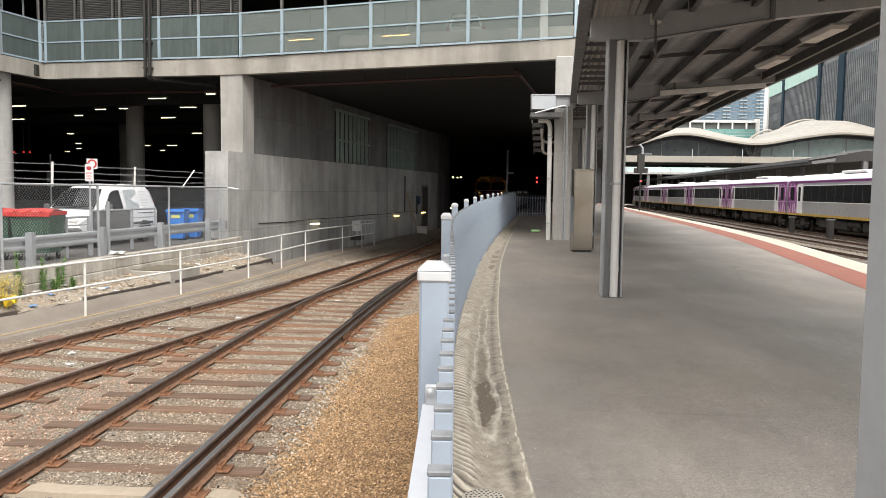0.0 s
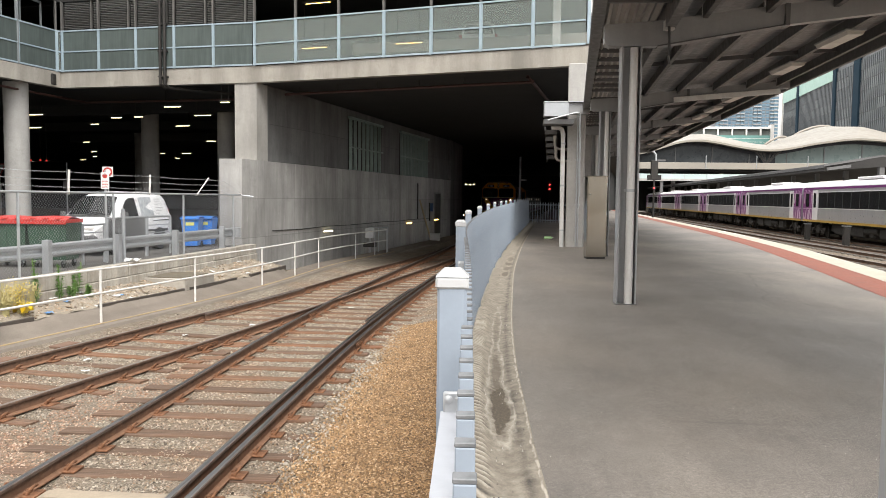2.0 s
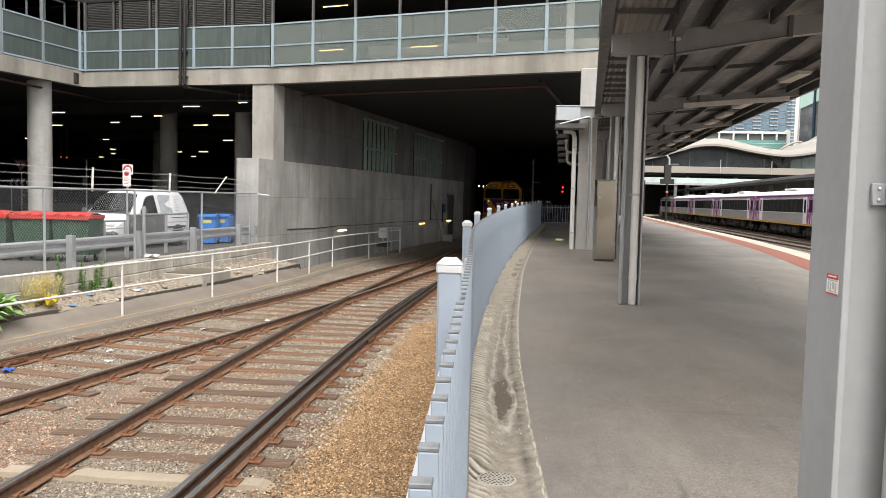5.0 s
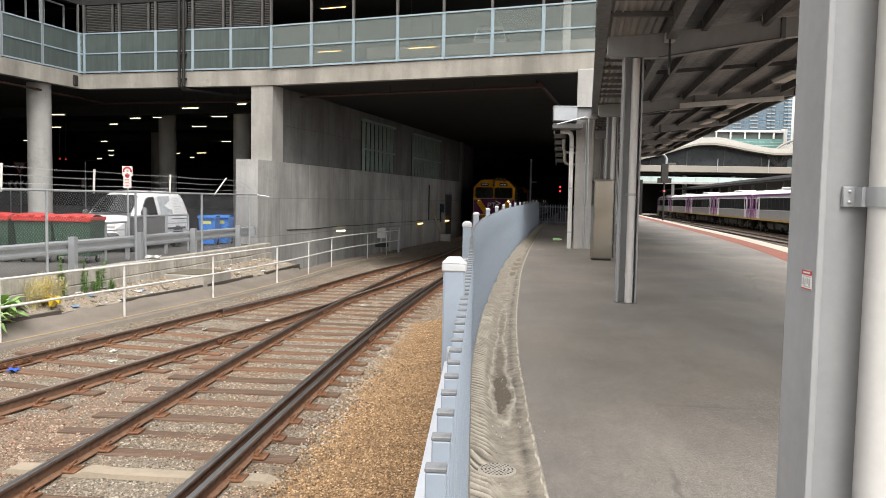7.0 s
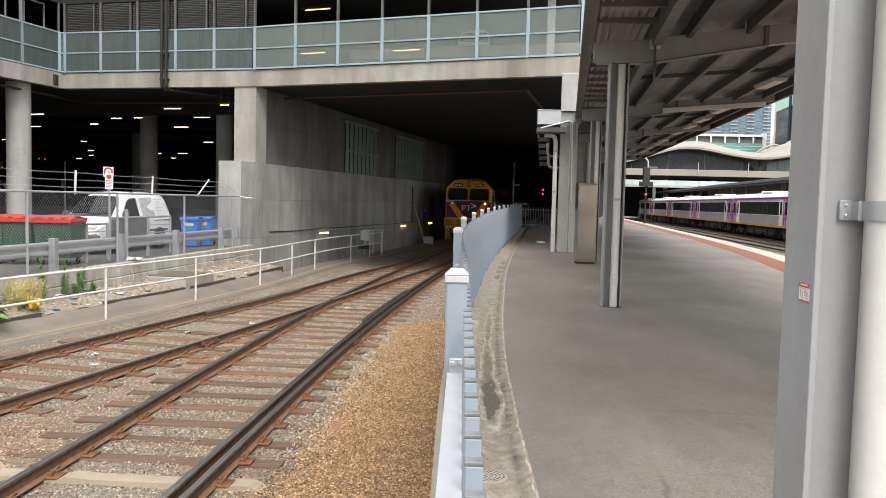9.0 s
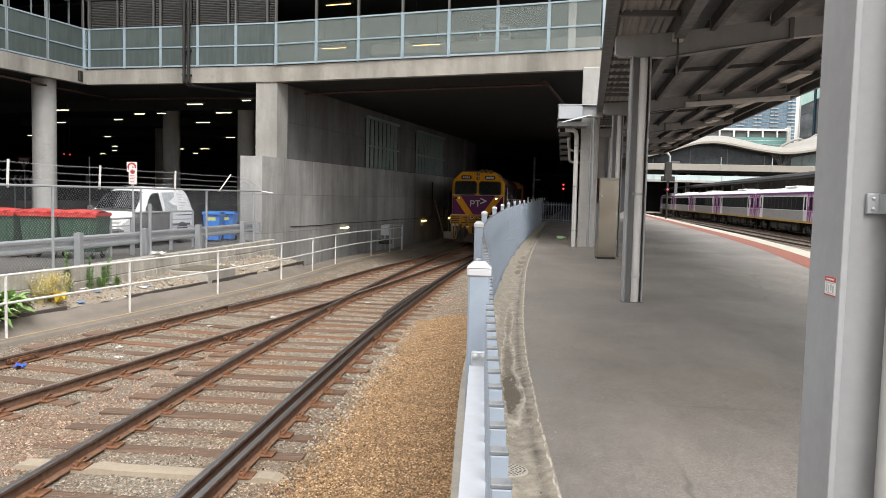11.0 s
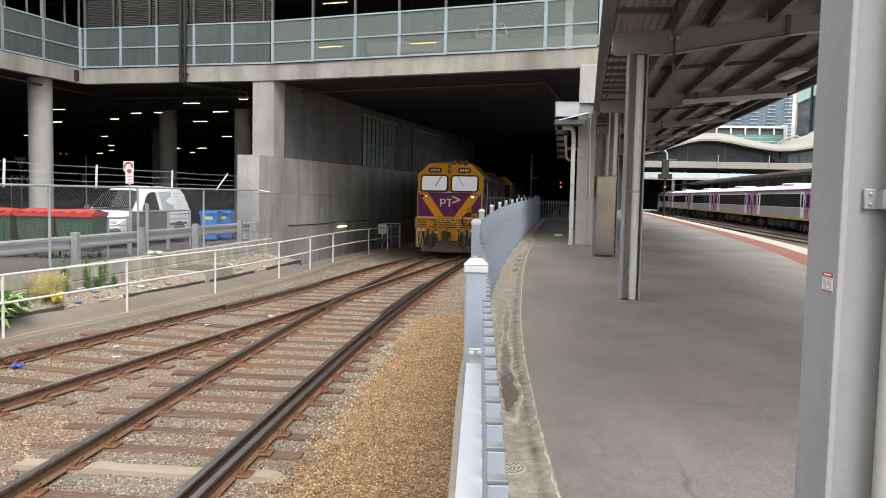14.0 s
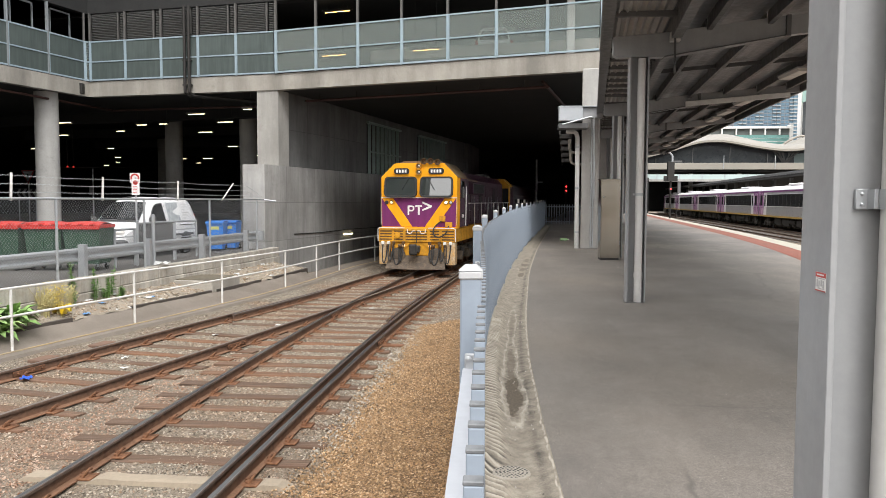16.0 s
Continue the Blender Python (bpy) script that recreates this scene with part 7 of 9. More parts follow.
rl = random.Random(8)
for i in range(46):
    y = rl.uniform(11.5, 24)
    x = rl.uniform(LEFT_EDGE(y) + 0.05, HRAIL(y) - PATHW - 0.05)
    c = rl.choice((0, 0, 0, 1, 2, 2))
    scrap(x, y, soil_z(x, y), rl.uniform(0.08, 0.2), LIT_MATS[c], ("crumpled white paper scrap on the soil", "crumpled blue plastic scrap on the soil", "brown cardboard scrap on the soil")[c], 200 + i)
scrap(-8.86, 12.98, soil_z(-8.86, 12.98), 0.42, LIT_MATS[3], "bright yellow plastic bag lying on the soil", 301, "plastic_bag", 2.4)
scrap(LINK(11.6) + 0.05, 11.6, ROADZ + 0.05, 0.3, LIT_MATS[3], "yellow plastic bag on the kerb", 302, "plastic_bag")
scrap(LINK(17.6) + 0.08, 17.6, ROADZ + 0.05, 0.38, LIT_MATS[0], "crumpled clear plastic sheet on the kerb", 303, "plastic_sheet")
scrap(-7.3, 9.45, -1.3, 0.2, LIT_BLUE, "crushed blue can in the ballast", 304)
for i, (x, y) in enumerate(((-6.2, 10.4), (-5.9, 13.6), (-6.6, 11.2), (-3.4, 17.9), (-5.0, 15.0), (-7.2, 11.8), (-1.3, 12.4))):
    scrap(x, y, -1.315, 0.13, LIT_MATS[0], "white paper scrap lying in the ballast", 320 + i)
r2 = random.Random(77)
rb = Mesh()
for i in range(3600):
    y = r2.uniform(9, 25)
    x = r2.uniform(LEFT_EDGE(y) + 0.03, HRAIL(y) - PATHW - 0.03)
    s = r2.uniform(0.008, 0.026)
    rb.box(-s, s, -s * r2.uniform(0.5, 1), s * 0.7, -s * 0.4, s * 0.5, 0, pose(x, y, soil_z(x, y) + s * 0.2, r2.uniform(-30, 30), r2.uniform(-30, 30), r2.uniform(0, 360)))
tagged(part("rubble", rb, gravel_mat("rubble_stone", [(0.2, 0.17, 0.13), (0.4, 0.36, 0.3), (0.3, 0.24, 0.17), (0.62, 0.59, 0.54), (0.14, 0.11, 0.09)]), None), "loose rubble and stones on the soil strip", "rubble", "", "stuff")


# ---- the diesel locomotive ----
LY = worn("locomotive_yellow", (0.92, 0.4, 0.012), (0.83, 0.35, 0.012), 0.5, 0, 1.2, 18, 0.03, 0.05, 0.08, 0.12, (0.3, 0.15, 0.04), 0.2)
LP_ = worn("locomotive_purple", (0.19, 0.035, 0.14), (0.155, 0.03, 0.115), 0.5, 0, 1.0, 18, 0.04, 0.08, 0.15, 0.15, (0.1, 0.06, 0.05), 0.25)
LW = worn("locomotive_white_line", (0.78, 0.77, 0.74), (0.68, 0.66, 0.62), 0.4, 0, 2, 20, 0.03, 0.06)
LGRIME = worn("oily_grime", (0.16, 0.12, 0.085), (0.09, 0.07, 0.055), 0.7, 0.1, 2.5, 20, 0.25, 0.2, 0.2, 0.3, (0.28, 0.22, 0.15), 0.5)
LYD = worn("dirty_yellow_steel", (0.84, 0.4, 0.02), (0.66, 0.31, 0.025), 0.6, 0, 3.0, 20, 0.15, 0.15, 0.25, 0.3, (0.12, 0.08, 0.05), 0.6)
LHOOD = worn("grimy_hood_purple", (0.1, 0.032, 0.07), (0.06, 0.03, 0.045), 0.45, 0, 1.4, 18, 0.05, 0.15, 0.35, 0.25, (0.05, 0.035, 0.03), 0.6)
LROOF = worn("roof_brown_grey", (0.22, 0.15, 0.08), (0.14, 0.11, 0.08), 0.6, 0, 1.5, 20, 0.1, 0.12)
HORN = worn("tarnished_brass", (0.2, 0.12, 0.06), (0.12, 0.075, 0.045), 0.4, 0.6, 4, 20, 0.1, 0.1)
WIND = Nodes("windscreen_glass").set(rgb(0.02, 0.026, 0.024), 0.015, 0.0, 0.5)
WIND.node_tree.nodes["Principled BSDF"].inputs["IOR"].default_value = 2.6
HEAD = glow("headlight_glow", (1.0, 0.85, 0.55), 4.0)
HEAD_DIM = glow("marker_light_glow", (1.0, 0.62, 0.3), 0.5)
LENS = worn("lamp_lens", (0.55, 0.53, 0.5), (0.45, 0.43, 0.4), 0.15, 0, 3, 20, 0.02, 0.05)


def raked(m):
    """Leans the front of a window back by nine degrees."""
    m.v = [(x, y - (max(0.0, 3.54 - z) * 0.19 if y < 0 else 0), z) for x, y, z in m.v]
    return m


loco = thing("locomotive", "purple and yellow diesel locomotive with a lit headlight", "locomotive", at=pose(LOCO_LINE(70.3), 70.3, ZR))
# cab shell, outline with cut top corners, seen from the front
OUT = [(-1.43, 1.64), (1.43, 1.64), (1.45, 3.52), (0.98, 4.0), (0.9, 4.04), (-0.9, 4.04), (-0.98, 4.0), (-1.45, 3.52)]
cabm = Mesh()
n = len(OUT)
rows = ((0.0, 0.985, 0.0), (0.03, 1.0, 0.0), (2.35, 1.0, 0.0))
vs = [(x * k, y + (0.12 * max(0, z - 3.55) if y < 1 else 0), z) for y, k, d in rows for x, z in OUT]
cabm.add(vs, [tuple(range(n))[::-1], tuple(2 * n + k for k in range(n))] + [(r * n + k, r * n + (k + 1) % n, (r + 1) * n + (k + 1) % n, (r + 1) * n + k) for r in range(2) for k in range(n)])
part("cab", cabm, LY, loco, "yellow cab with cut corners")
for s in (-1, 1):
    part("roof_chamfer", Mesh().extrude([(s * 1.462, 3.51), (s * 0.985, 4.012), (s * 0.95, 3.98), (s * 1.42, 3.5)], "y", 0.1, 2.36), LROOF, loco, "brown sloping roof edge")
    part("cab_side", Mesh().box(s * 1.446 - 0.014, s * 1.446 + 0.014, 0.62, 2.36, 1.66, 3.5, 0.004), LHOOD, loco, "grimy purple cab side")
    part("mirror", Mesh().box(s * 1.52 - 0.04, s * 1.52 + 0.04, 0.68, 0.74, 2.75, 3.15, 0.01), BLACK, loco)
    part("side_plate", Mesh().box(s * 1.46 - 0.01, s * 1.46 + 0.01, 0.9, 1.35, 1.95, 2.2), BLACK, loco, "dark plate with pale bars")
    for k in range(3):
        part("bar", Mesh().box(s * 1.465 - 0.01, s * 1.465 + 0.01, 0.97 + 0.12 * k, 1.05 + 0.12 * k, 2.0, 2.15), LW, loco, "pale bar")
part("cab_roof", Mesh().extrude([(-0.95, 4.02), (-0.7, 4.13), (0.7, 4.13), (0.95, 4.02)], "y", 0.45, 2.5), LROOF, loco)
# purple front with a yellow V
part("front_panel", plate([(-1.4, 1.68), (1.4, 1.68), (1.42, 2.74), (-1.42, 2.74)], -0.006, 0.01), LP_, loco, "purple front panel")
for s in (-1, 1):
    part("chevron_stripe", plate([(s * 1.41, 2.735), (s * 0.98, 2.735), (s * 0.24, 1.685), (s * 0.66, 1.685)] if s > 0 else [(-0.98, 2.735), (-1.41, 2.735), (-0.66, 1.685), (-0.24, 1.685)], -0.012, -0.006), LY, loco, "yellow diagonal stripe")
part("white_line", plate([(-1.44, 2.745), (1.44, 2.745), (1.44, 2.77), (-1.44, 2.77)], -0.02, 0.01), LW, loco, "white line under the windows")
for s in (-1, 1):
    part("white_line", plate([(s * 1.445 - 0.006, 1.75), (s * 1.445 + 0.006, 1.75), (s * 1.445 + 0.006, 2.77), (s * 1.445 - 0.006, 2.77)], -0.02, 0.01), LW, loco)
    win = part("windscreen", raked(plate(rrect(s * 0.68, 3.16, 1.12, 0.64, 0.1), -0.012, 0.004)), WIND, loco, "windscreen reflecting the sky")
    part("gasket", raked(ring(rrect(s * 0.68, 3.16, 1.24, 0.76, 0.15), rrect(s * 0.68, 3.16, 1.12, 0.64, 0.1), -0.03, 0.005)), BLACK, win, "black rubber surround")
    part("wiper", Mesh().beam((s * 0.35, -0.035, 3.5), (s * 0.62, -0.14, 3.05), 0.018, 0.015), BLACK, win)
    nb = part("number_board", plate(rrect(s * 0.66, 3.74, 0.58, 0.22, 0.1), -0.03, 0.06), BLACK, loco, "black fleet plate with pale bars")
    for k in range(4):
        x = s * 0.66 - 0.165 + 0.11 * k
        part("bar", plate([(x - 0.034, 3.685), (x + 0.034, 3.685), (x + 0.034, 3.795), (x - 0.034, 3.795)], -0.04, -0.03), LW, nb, "pale bar")
    # marker and head lamps
    for dx, mt in ((1.22, DARK_MET if s < 0 else LENS), (1.04, HEAD_DIM if s < 0 else HEAD)):
        lamp = part("marker_lamp", Mesh().lathe([(0.07, 0.0), (0.07, -0.03), (0.058, -0.035)], (s * dx, -0.012, 2.58), 16, "y"), DARK_MET, loco, "", True)
        part("lens", Mesh().lathe([(0.05, 0.0), (0.05, -0.006), (0.03, -0.016)], (s * dx, -0.045, 2.58), 16, "y"), mt, lamp, "glowing headlight lens" if mt is HEAD else "lamp lens", True)
    part("side_window", Mesh().box(s * 1.45 - 0.02, s * 1.45 + 0.02, 0.75, 1.45, 2.75, 3.4, 0.01), WIND, loco)
    part("cab_door", Mesh().box(s * 1.45 - 0.02, s * 1.45 + 0.02, 1.6, 2.2, 1.7, 3.44, 0.01), LHOOD, loco)
    part("grab_rail", Mesh().tube([(s * 1.5, 1.55, 1.7), (s * 1.52, 1.55, 3.2)], 0.02, 6), LW, loco, "", True)
LAMP_GLASS = Nodes("sealed_lamp_glass").set(rgb(0.28, 0.24, 0.17), 0.12, 0.6, 0.5)
for z in (3.7, 3.93):
    hl = part("headlamp", ring([(0.115 * math.cos(a), z + 0.115 * math.sin(a)) for a in np.linspace(0, 6.283, 21)[:-1]], [(0.09 * math.cos(a), z + 0.09 * math.sin(a)) for a in np.linspace(0, 6.283, 21)[:-1]], -0.07, 0.08), LYD, loco, "", True)
    part("lens", Mesh().lathe([(0.09, 0.02), (0.088, -0.012), (0.05, -0.03)], (0, 0.0, z), 16, "y"), LAMP_GLASS, hl, "dull sealed-beam lens", True)
    part("bulb", Mesh().lathe([(0.03, 0.0), (0.028, -0.012)], (0.02, -0.03, z + 0.01), 10, "y"), LW, hl, "pale bulb reflector", True)
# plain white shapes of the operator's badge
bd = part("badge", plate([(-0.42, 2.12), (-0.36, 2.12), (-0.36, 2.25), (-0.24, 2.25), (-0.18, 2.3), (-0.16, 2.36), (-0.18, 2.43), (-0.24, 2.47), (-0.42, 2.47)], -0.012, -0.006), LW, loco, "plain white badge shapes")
part("inner_field", plate(rrect(-0.29, 2.36, 0.13, 0.11, 0.04), -0.0135, -0.012), LP_, bd)
part("bar", plate([(-0.13, 2.42), (-0.13, 2.48), (0.13, 2.48), (0.13, 2.42), (0.04, 2.42), (0.04, 2.12), (-0.03, 2.12), (-0.03, 2.42)], -0.012, -0.006), LW, bd)
part("arrow", plate([(0.14, 2.62), (0.5, 2.47), (0.5, 2.41), (0.14, 2.26), (0.14, 2.33), (0.38, 2.44), (0.14, 2.55)], -0.012, -0.006), LW, bd)
# roof horns
for x in (0.2, 0.46, 0.72):
    part("horn", Mesh().lathe([(0.03, 0.5), (0.04, 0.25), (0.07, 0.08), (0.12, 0.0), (0.1, 0.0), (0.05, 0.1)], (x, -0.06, 4.1 if x < 0.6 else 4.07), 16, "y"), HORN, loco, "brass air horn", True)
# headstock with slots, handrails, coupler and hoses
hs = Mesh()
hs.box(-1.45, 1.45, -0.32, 0.2, 1.12, 1.64, 0.02)
part("headstock", hs, LYD, loco, "dirty yellow front beam")
SLOT = worn("grimy_slot_brown", (0.12, 0.06, 0.02), (0.07, 0.04, 0.02), 0.7, 0, 3)
for row in range(4):
    z = 1.2 + 0.1 * row
    for a, b in ((-1.4, -0.95), (-0.85, -0.52), (-0.42, 0.4), (0.5, 0.85), (0.95, 1.4)):
        part("slot", Mesh().box(a, b, -0.328, -0.3, z, z + 0.045), SLOT, loco)
part("socket", Mesh().lathe([(0.11, 0.0), (0.11, -0.05), (0.08, -0.06)], (-0.72, -0.32, 1.36), 16, "y"), LYD, loco, "round yellow socket cover", True)
part("step_rail", Mesh().tube([(-1.46, -0.36, 1.15), (-1.46, -0.38, 1.6), (-1.4, -0.38, 1.645), (-0.45, -0.38, 1.645)], 0.017, 6), LW, loco, "white handrail", True)
part("step_rail", Mesh().tube([(1.46, -0.36, 1.15), (1.46, -0.38, 1.6), (1.4, -0.38, 1.645), (0.45, -0.38, 1.645)], 0.017, 6), LW, loco, "white handrail", True)
for s in (-1, 1):
    part("step_rail", Mesh().tube([(s * 0.34, -0.38, 1.6), (s * 0.34, -0.38, 1.48), (s * 0.26, -0.38, 1.44), (s * 0.18, -0.38, 1.46), (s * 0.14, -0.38, 1.54), (s * 0.04, -0.38, 1.54)], 0.017, 6), LW, loco, "white bent grab handle", True)
part("release_lever", Mesh().tube([(0.02, -0.4, 1.54), (0.02, -0.42, 1.1)], 0.012, 6), DARK_MET, loco)
part("socket_box", Mesh().box(0.8, 1.02, -0.08, -0.01, 1.88, 2.1, 0.015), LYD, loco)
part("socket_box", Mesh().box(1.02, 1.28, -0.1, -0.01, 1.66, 1.86, 0.015), LYD, loco)
def hose(x0, x1, z0, low, out):
    """A rubber hose hanging in a smooth bow from one cock to the next."""
    return [(x0 + (x1 - x0) * (1 - math.cos(math.pi * k / 12)) / 2, -0.34 - out * math.sin(math.pi * k / 12), z0 + (low - z0) * math.sin(math.pi * k / 12) ** 0.8 - 0.12 * k / 12) for k in range(13)]


for s in (-1, 1):
    for a, b, low in ((1.28, 1.12, 0.42), (1.06, 0.9, 0.5), (0.86, 0.58, 0.36), (0.5, 0.66, 0.48)):
        part("brake_hose", Mesh().tube(hose(s * a, s * b, 1.08, low, 0.2), 0.022, 8), BLACK, loco, "", True)
        part("hose_cock", Mesh().box(s * a - 0.05, s * a + 0.05, -0.41, -0.3, 1.03, 1.15, 0.015), LW if a > 1 else HORN, loco)
        part("hose_end", Mesh().lathe([(0.03, 0.0), (0.045, 0.02), (0.045, 0.1), (0.03, 0.12)], (s * b, -0.36, 0.92), 10), HORN, loco, "", True)
    part("buffer_lamp", Mesh().lathe([(0.06, 0.0), (0.055, -0.02), (0.03, -0.03)], (s * 0.5, -0.32, 1.0), 12, "y"), HEAD_DIM, loco, "small warm lamp", True)
    part("end_step", Mesh().extrude([(s * 1.43, 1.12), (s * 1.0, 1.12), (s * 1.1, 0.3), (s * 1.43, 0.3)], "y", -0.3, 0.15), worn("worn_step_paint", (0.84, 0.68, 0.5), (0.8, 0.42, 0.07), 0.7, 0, 5, 20, 0.15, 0.2, 0.4, 0.3, (0.1, 0.055, 0.03), 0.8) if s < 0 else bpy.data.materials["worn_step_paint"], loco)
CABLE = course([(0.9, 0), (0.84, 0.5), (0.6, 1.5), (0.46, 3), (0.5, 4.2), (0.72, 5.2), (0.98, 5.9), (1.2, 7), (1.24, 8), (1.16, 9.2), (1.14, 10)])
CABLE_Z = course([(1.95, 0), (1.93, 0.5), (1.78, 1.5), (1.48, 3), (1.26, 4.2), (1.16, 5.2), (1.16, 5.9), (1.26, 7), (1.44, 8), (1.68, 9.2), (1.75, 10)])
part("control_cable", Mesh().tube([(CABLE(k / 3), -0.08 - 0.42 * math.sin(math.pi * k / 30) ** 0.6, CABLE_Z(k / 3)) for k in range(31)], 0.026, 8), BLACK, loco, "looped black jumper cable", True)
part("front_frame", Mesh().box(-1.0, 1.0, -0.25, 0.3, 0.62, 1.14, 0.02), LYD, loco)
for s in (-1, 1):
    part("blade", Mesh().lathe([(0.3, 0.0), (0.28, -0.04), (0.1, -0.06)], (s * 0.72, -0.3, 0.62), 16, "y"), LGRIME, loco, "rusty round plate", True)
    part("frame_web", Mesh().extrude([(s * 0.22, 1.1), (s * 0.5, 1.1), (s * 1.0, 0.62), (s * 0.72, 0.62)], "y", -0.3, -0.2), LYD, loco)
cp = Mesh()
cp.box(-0.13, 0.13, -0.62, -0.1, 0.78, 1.0, 0.03)
cp.box(-0.19, 0.1, -0.78, -0.58, 0.66, 1.06, 0.05)
cp.box(0.04, 0.2, -0.74, -0.6, 0.76, 1.0, 0.04)
part("coupler", cp, DARK_MET, loco, "heavy iron coupler")
pw = Mesh()
pw.add([(-1.05, -0.25, 0.62), (1.05, -0.25, 0.62), (1.12, -0.62, 0.16), (0.0, -0.78, 0.14), (-1.12, -0.62, 0.16), (-1.05, -0.15, 0.62), (1.05, -0.15, 0.62), (1.12, -0.52, 0.14), (0.0, -0.68, 0.12), (-1.12, -0.52, 0.14)],
       [(0, 1, 2, 3, 4), (9, 8, 7, 6, 5), (0, 5, 6, 1), (1, 6, 7, 2), (2, 7, 8, 3), (3, 8, 9, 4), (4, 9, 5, 0)])
part("pilot_plate", pw, LGRIME, loco, "dented grimy pilot plate")
# underframe, hood, walkway
part("underframe", Mesh().box(-1.42, 1.42, 0.2, 18.2, 1.12, 1.62, 0.02), LYD, loco)
part("fuel_tank", Mesh().box(-1.3, 1.3, 7.2, 11.2, 0.35, 1.12, 0.12), LGRIME, loco)
hd = Mesh()
HO = [(-0.98, 1.62), (0.98, 1.62), (1.0, 3.55), (0.75, 3.86), (-0.75, 3.86), (-1.0, 3.55)]
hd.extrude(HO, "y", 2.35, 16.4)
part("hood", hd, LHOOD, loco, "grimy purple engine hood")
for s in (-1, 1):
    for k in range(11):
        part("hood_door", Mesh().box(s * 0.995 - 0.015, s * 0.995 + 0.015, 3.3 + 1.12 * k, 4.3 + 1.12 * k, 1.75, 3.4, 0.008), LHOOD, loco)
    for k in (1, 4, 8):
        part("grille", Mesh().box(s * 1.005 - 0.02, s * 1.005 + 0.02, 3.4 + 1.12 * k, 4.2 + 1.12 * k, 2.6, 3.3), DARK_MET, loco)
    part("hand_rail", Mesh().tube([(s * 1.38, 2.4, 2.55), (s * 1.38, 17.8, 2.55)], 0.02, 6), LW, loco, "white walkway rail", True)
    for k in range(9):
        part("stanchion", Mesh().tube([(s * 1.38, 2.5 + 1.9 * k, 1.62), (s * 1.38, 2.5 + 1.9 * k, 2.55)], 0.018, 6), LW, loco, "", True)
part("roof_fan", Mesh().lathe([(0.7, 3.86), (0.7, 4.0), (0.6, 4.02)], (0, 13.5, 0), 20), DARK_MET, loco, "", True)
part("roof_fan", Mesh().lathe([(0.7, 3.86), (0.7, 4.0), (0.6, 4.02)], (0, 11.8, 0), 20), DARK_MET, loco, "", True)
part("exhaust", Mesh().box(-0.3, 0.3, 7.5, 8.8, 3.86, 4.08, 0.03), DARK_MET, loco)
part("rear_end", Mesh().extrude([(-1.4, 1.62), (1.4, 1.62), (1.42, 3.5), (1.0, 3.9), (-1.0, 3.9), (-1.42, 3.5)], "y", 16.4, 18.1), LYD, loco, "yellow rear end")
for s in (-1, 1):
    part("rear_door", Mesh().box(s * 1.18 - 0.17, s * 1.18 + 0.17, 16.37, 16.42, 1.66, 3.36, 0.004), BLACK, loco, "black end door")
    part("rear_side", Mesh().box(s * 1.42 - 0.016, s * 1.42 + 0.016, 16.7, 18.05, 1.7, 3.46, 0.004), LHOOD, loco)
    part("roof_ledge", Mesh().box(s * 0.98 - 0.1, s * 0.98 + 0.06, 2.5, 7.2, 3.5, 3.58, 0.01), LROOF, loco)
    part("intake", Mesh().extrude([(s * 0.98, 3.5), (s * 1.2, 3.42), (s * 1.2, 2.95), (s * 0.98, 2.9)], "y", 5.0, 8.2), LHOOD, loco, "purple air intake box")
    part("intake_screen", Mesh().box(s * 1.2 - 0.005, s * 1.2 + 0.012, 5.2, 8.0, 3.0, 3.38), BLACK, loco)
    # added pale bars imitate the upright reflections on the hood doors
    for k in range(11):
        part("door_handle", Mesh().box(s * 1.012 - 0.012, s * 1.012 + 0.012, 4.16 + 1.12 * k, 4.19 + 1.12 * k, 2.2, 2.85), GALV, loco, "thin pale bar imitating a reflection on the hood door")
WHEELSETS = []
for yb in (3.6, 14.6):
    bg = part("bogie", Mesh().box(-1.15, -0.95, yb - 2.3, yb + 2.3, 0.45, 0.85, 0.04).box(0.95, 1.15, yb - 2.3, yb + 2.3, 0.45, 0.85, 0.04).box(-1.0, 1.0, yb - 0.2, yb + 0.2, 0.5, 0.9), LGRIME, loco, "grimy bogie frame")
    for k in (-1.75, 0, 1.75):
        for s in (-1, 1):
            part("spring", Mesh().lathe([(0.09, 0.45), (0.11, 0.5), (0.11, 0.75), (0.09, 0.8)], (s * 1.2, yb + k + 0.45, 0), 10), DARK_MET, bg, "", True)
            part("axle_box", Mesh().box(s * 1.2 - 0.12, s * 1.2 + 0.12, yb + k - 0.2, yb + k + 0.2, 0.35, 0.7, 0.04), LGRIME, bg)
        w = Mesh()
        w.tube([(-0.95, 0, 0), (0.95, 0, 0)], 0.09, 12)
        for s in (-1, 1):
            w.lathe([(0.55, s * 0.78), (0.55, s * 0.8), (0.51, s * 0.82), (0.51, s * 0.92), (0.4, s * 0.93), (0.36, s * 0.88), (0.15, s * 0.9), (0.15, s * 0.95)] if s > 0 else [(0.15, -0.95), (0.15, -0.9), (0.36, -0.88), (0.4, -0.93), (0.51, -0.92), (0.51, -0.82), (0.55, -0.8), (0.55, -0.78)], (0, 0, 0), 24, "x")
            w.box(s * 0.955 - 0.01, s * 0.955 + 0.01, -0.03, 0.03, -0.12, 0.3)
        ws_ = part("wheelset", w, RUST, loco, "steel wheel pair", True, pose(0, yb + k, 0.51))
        WHEELSETS.append((ws_, yb + k))

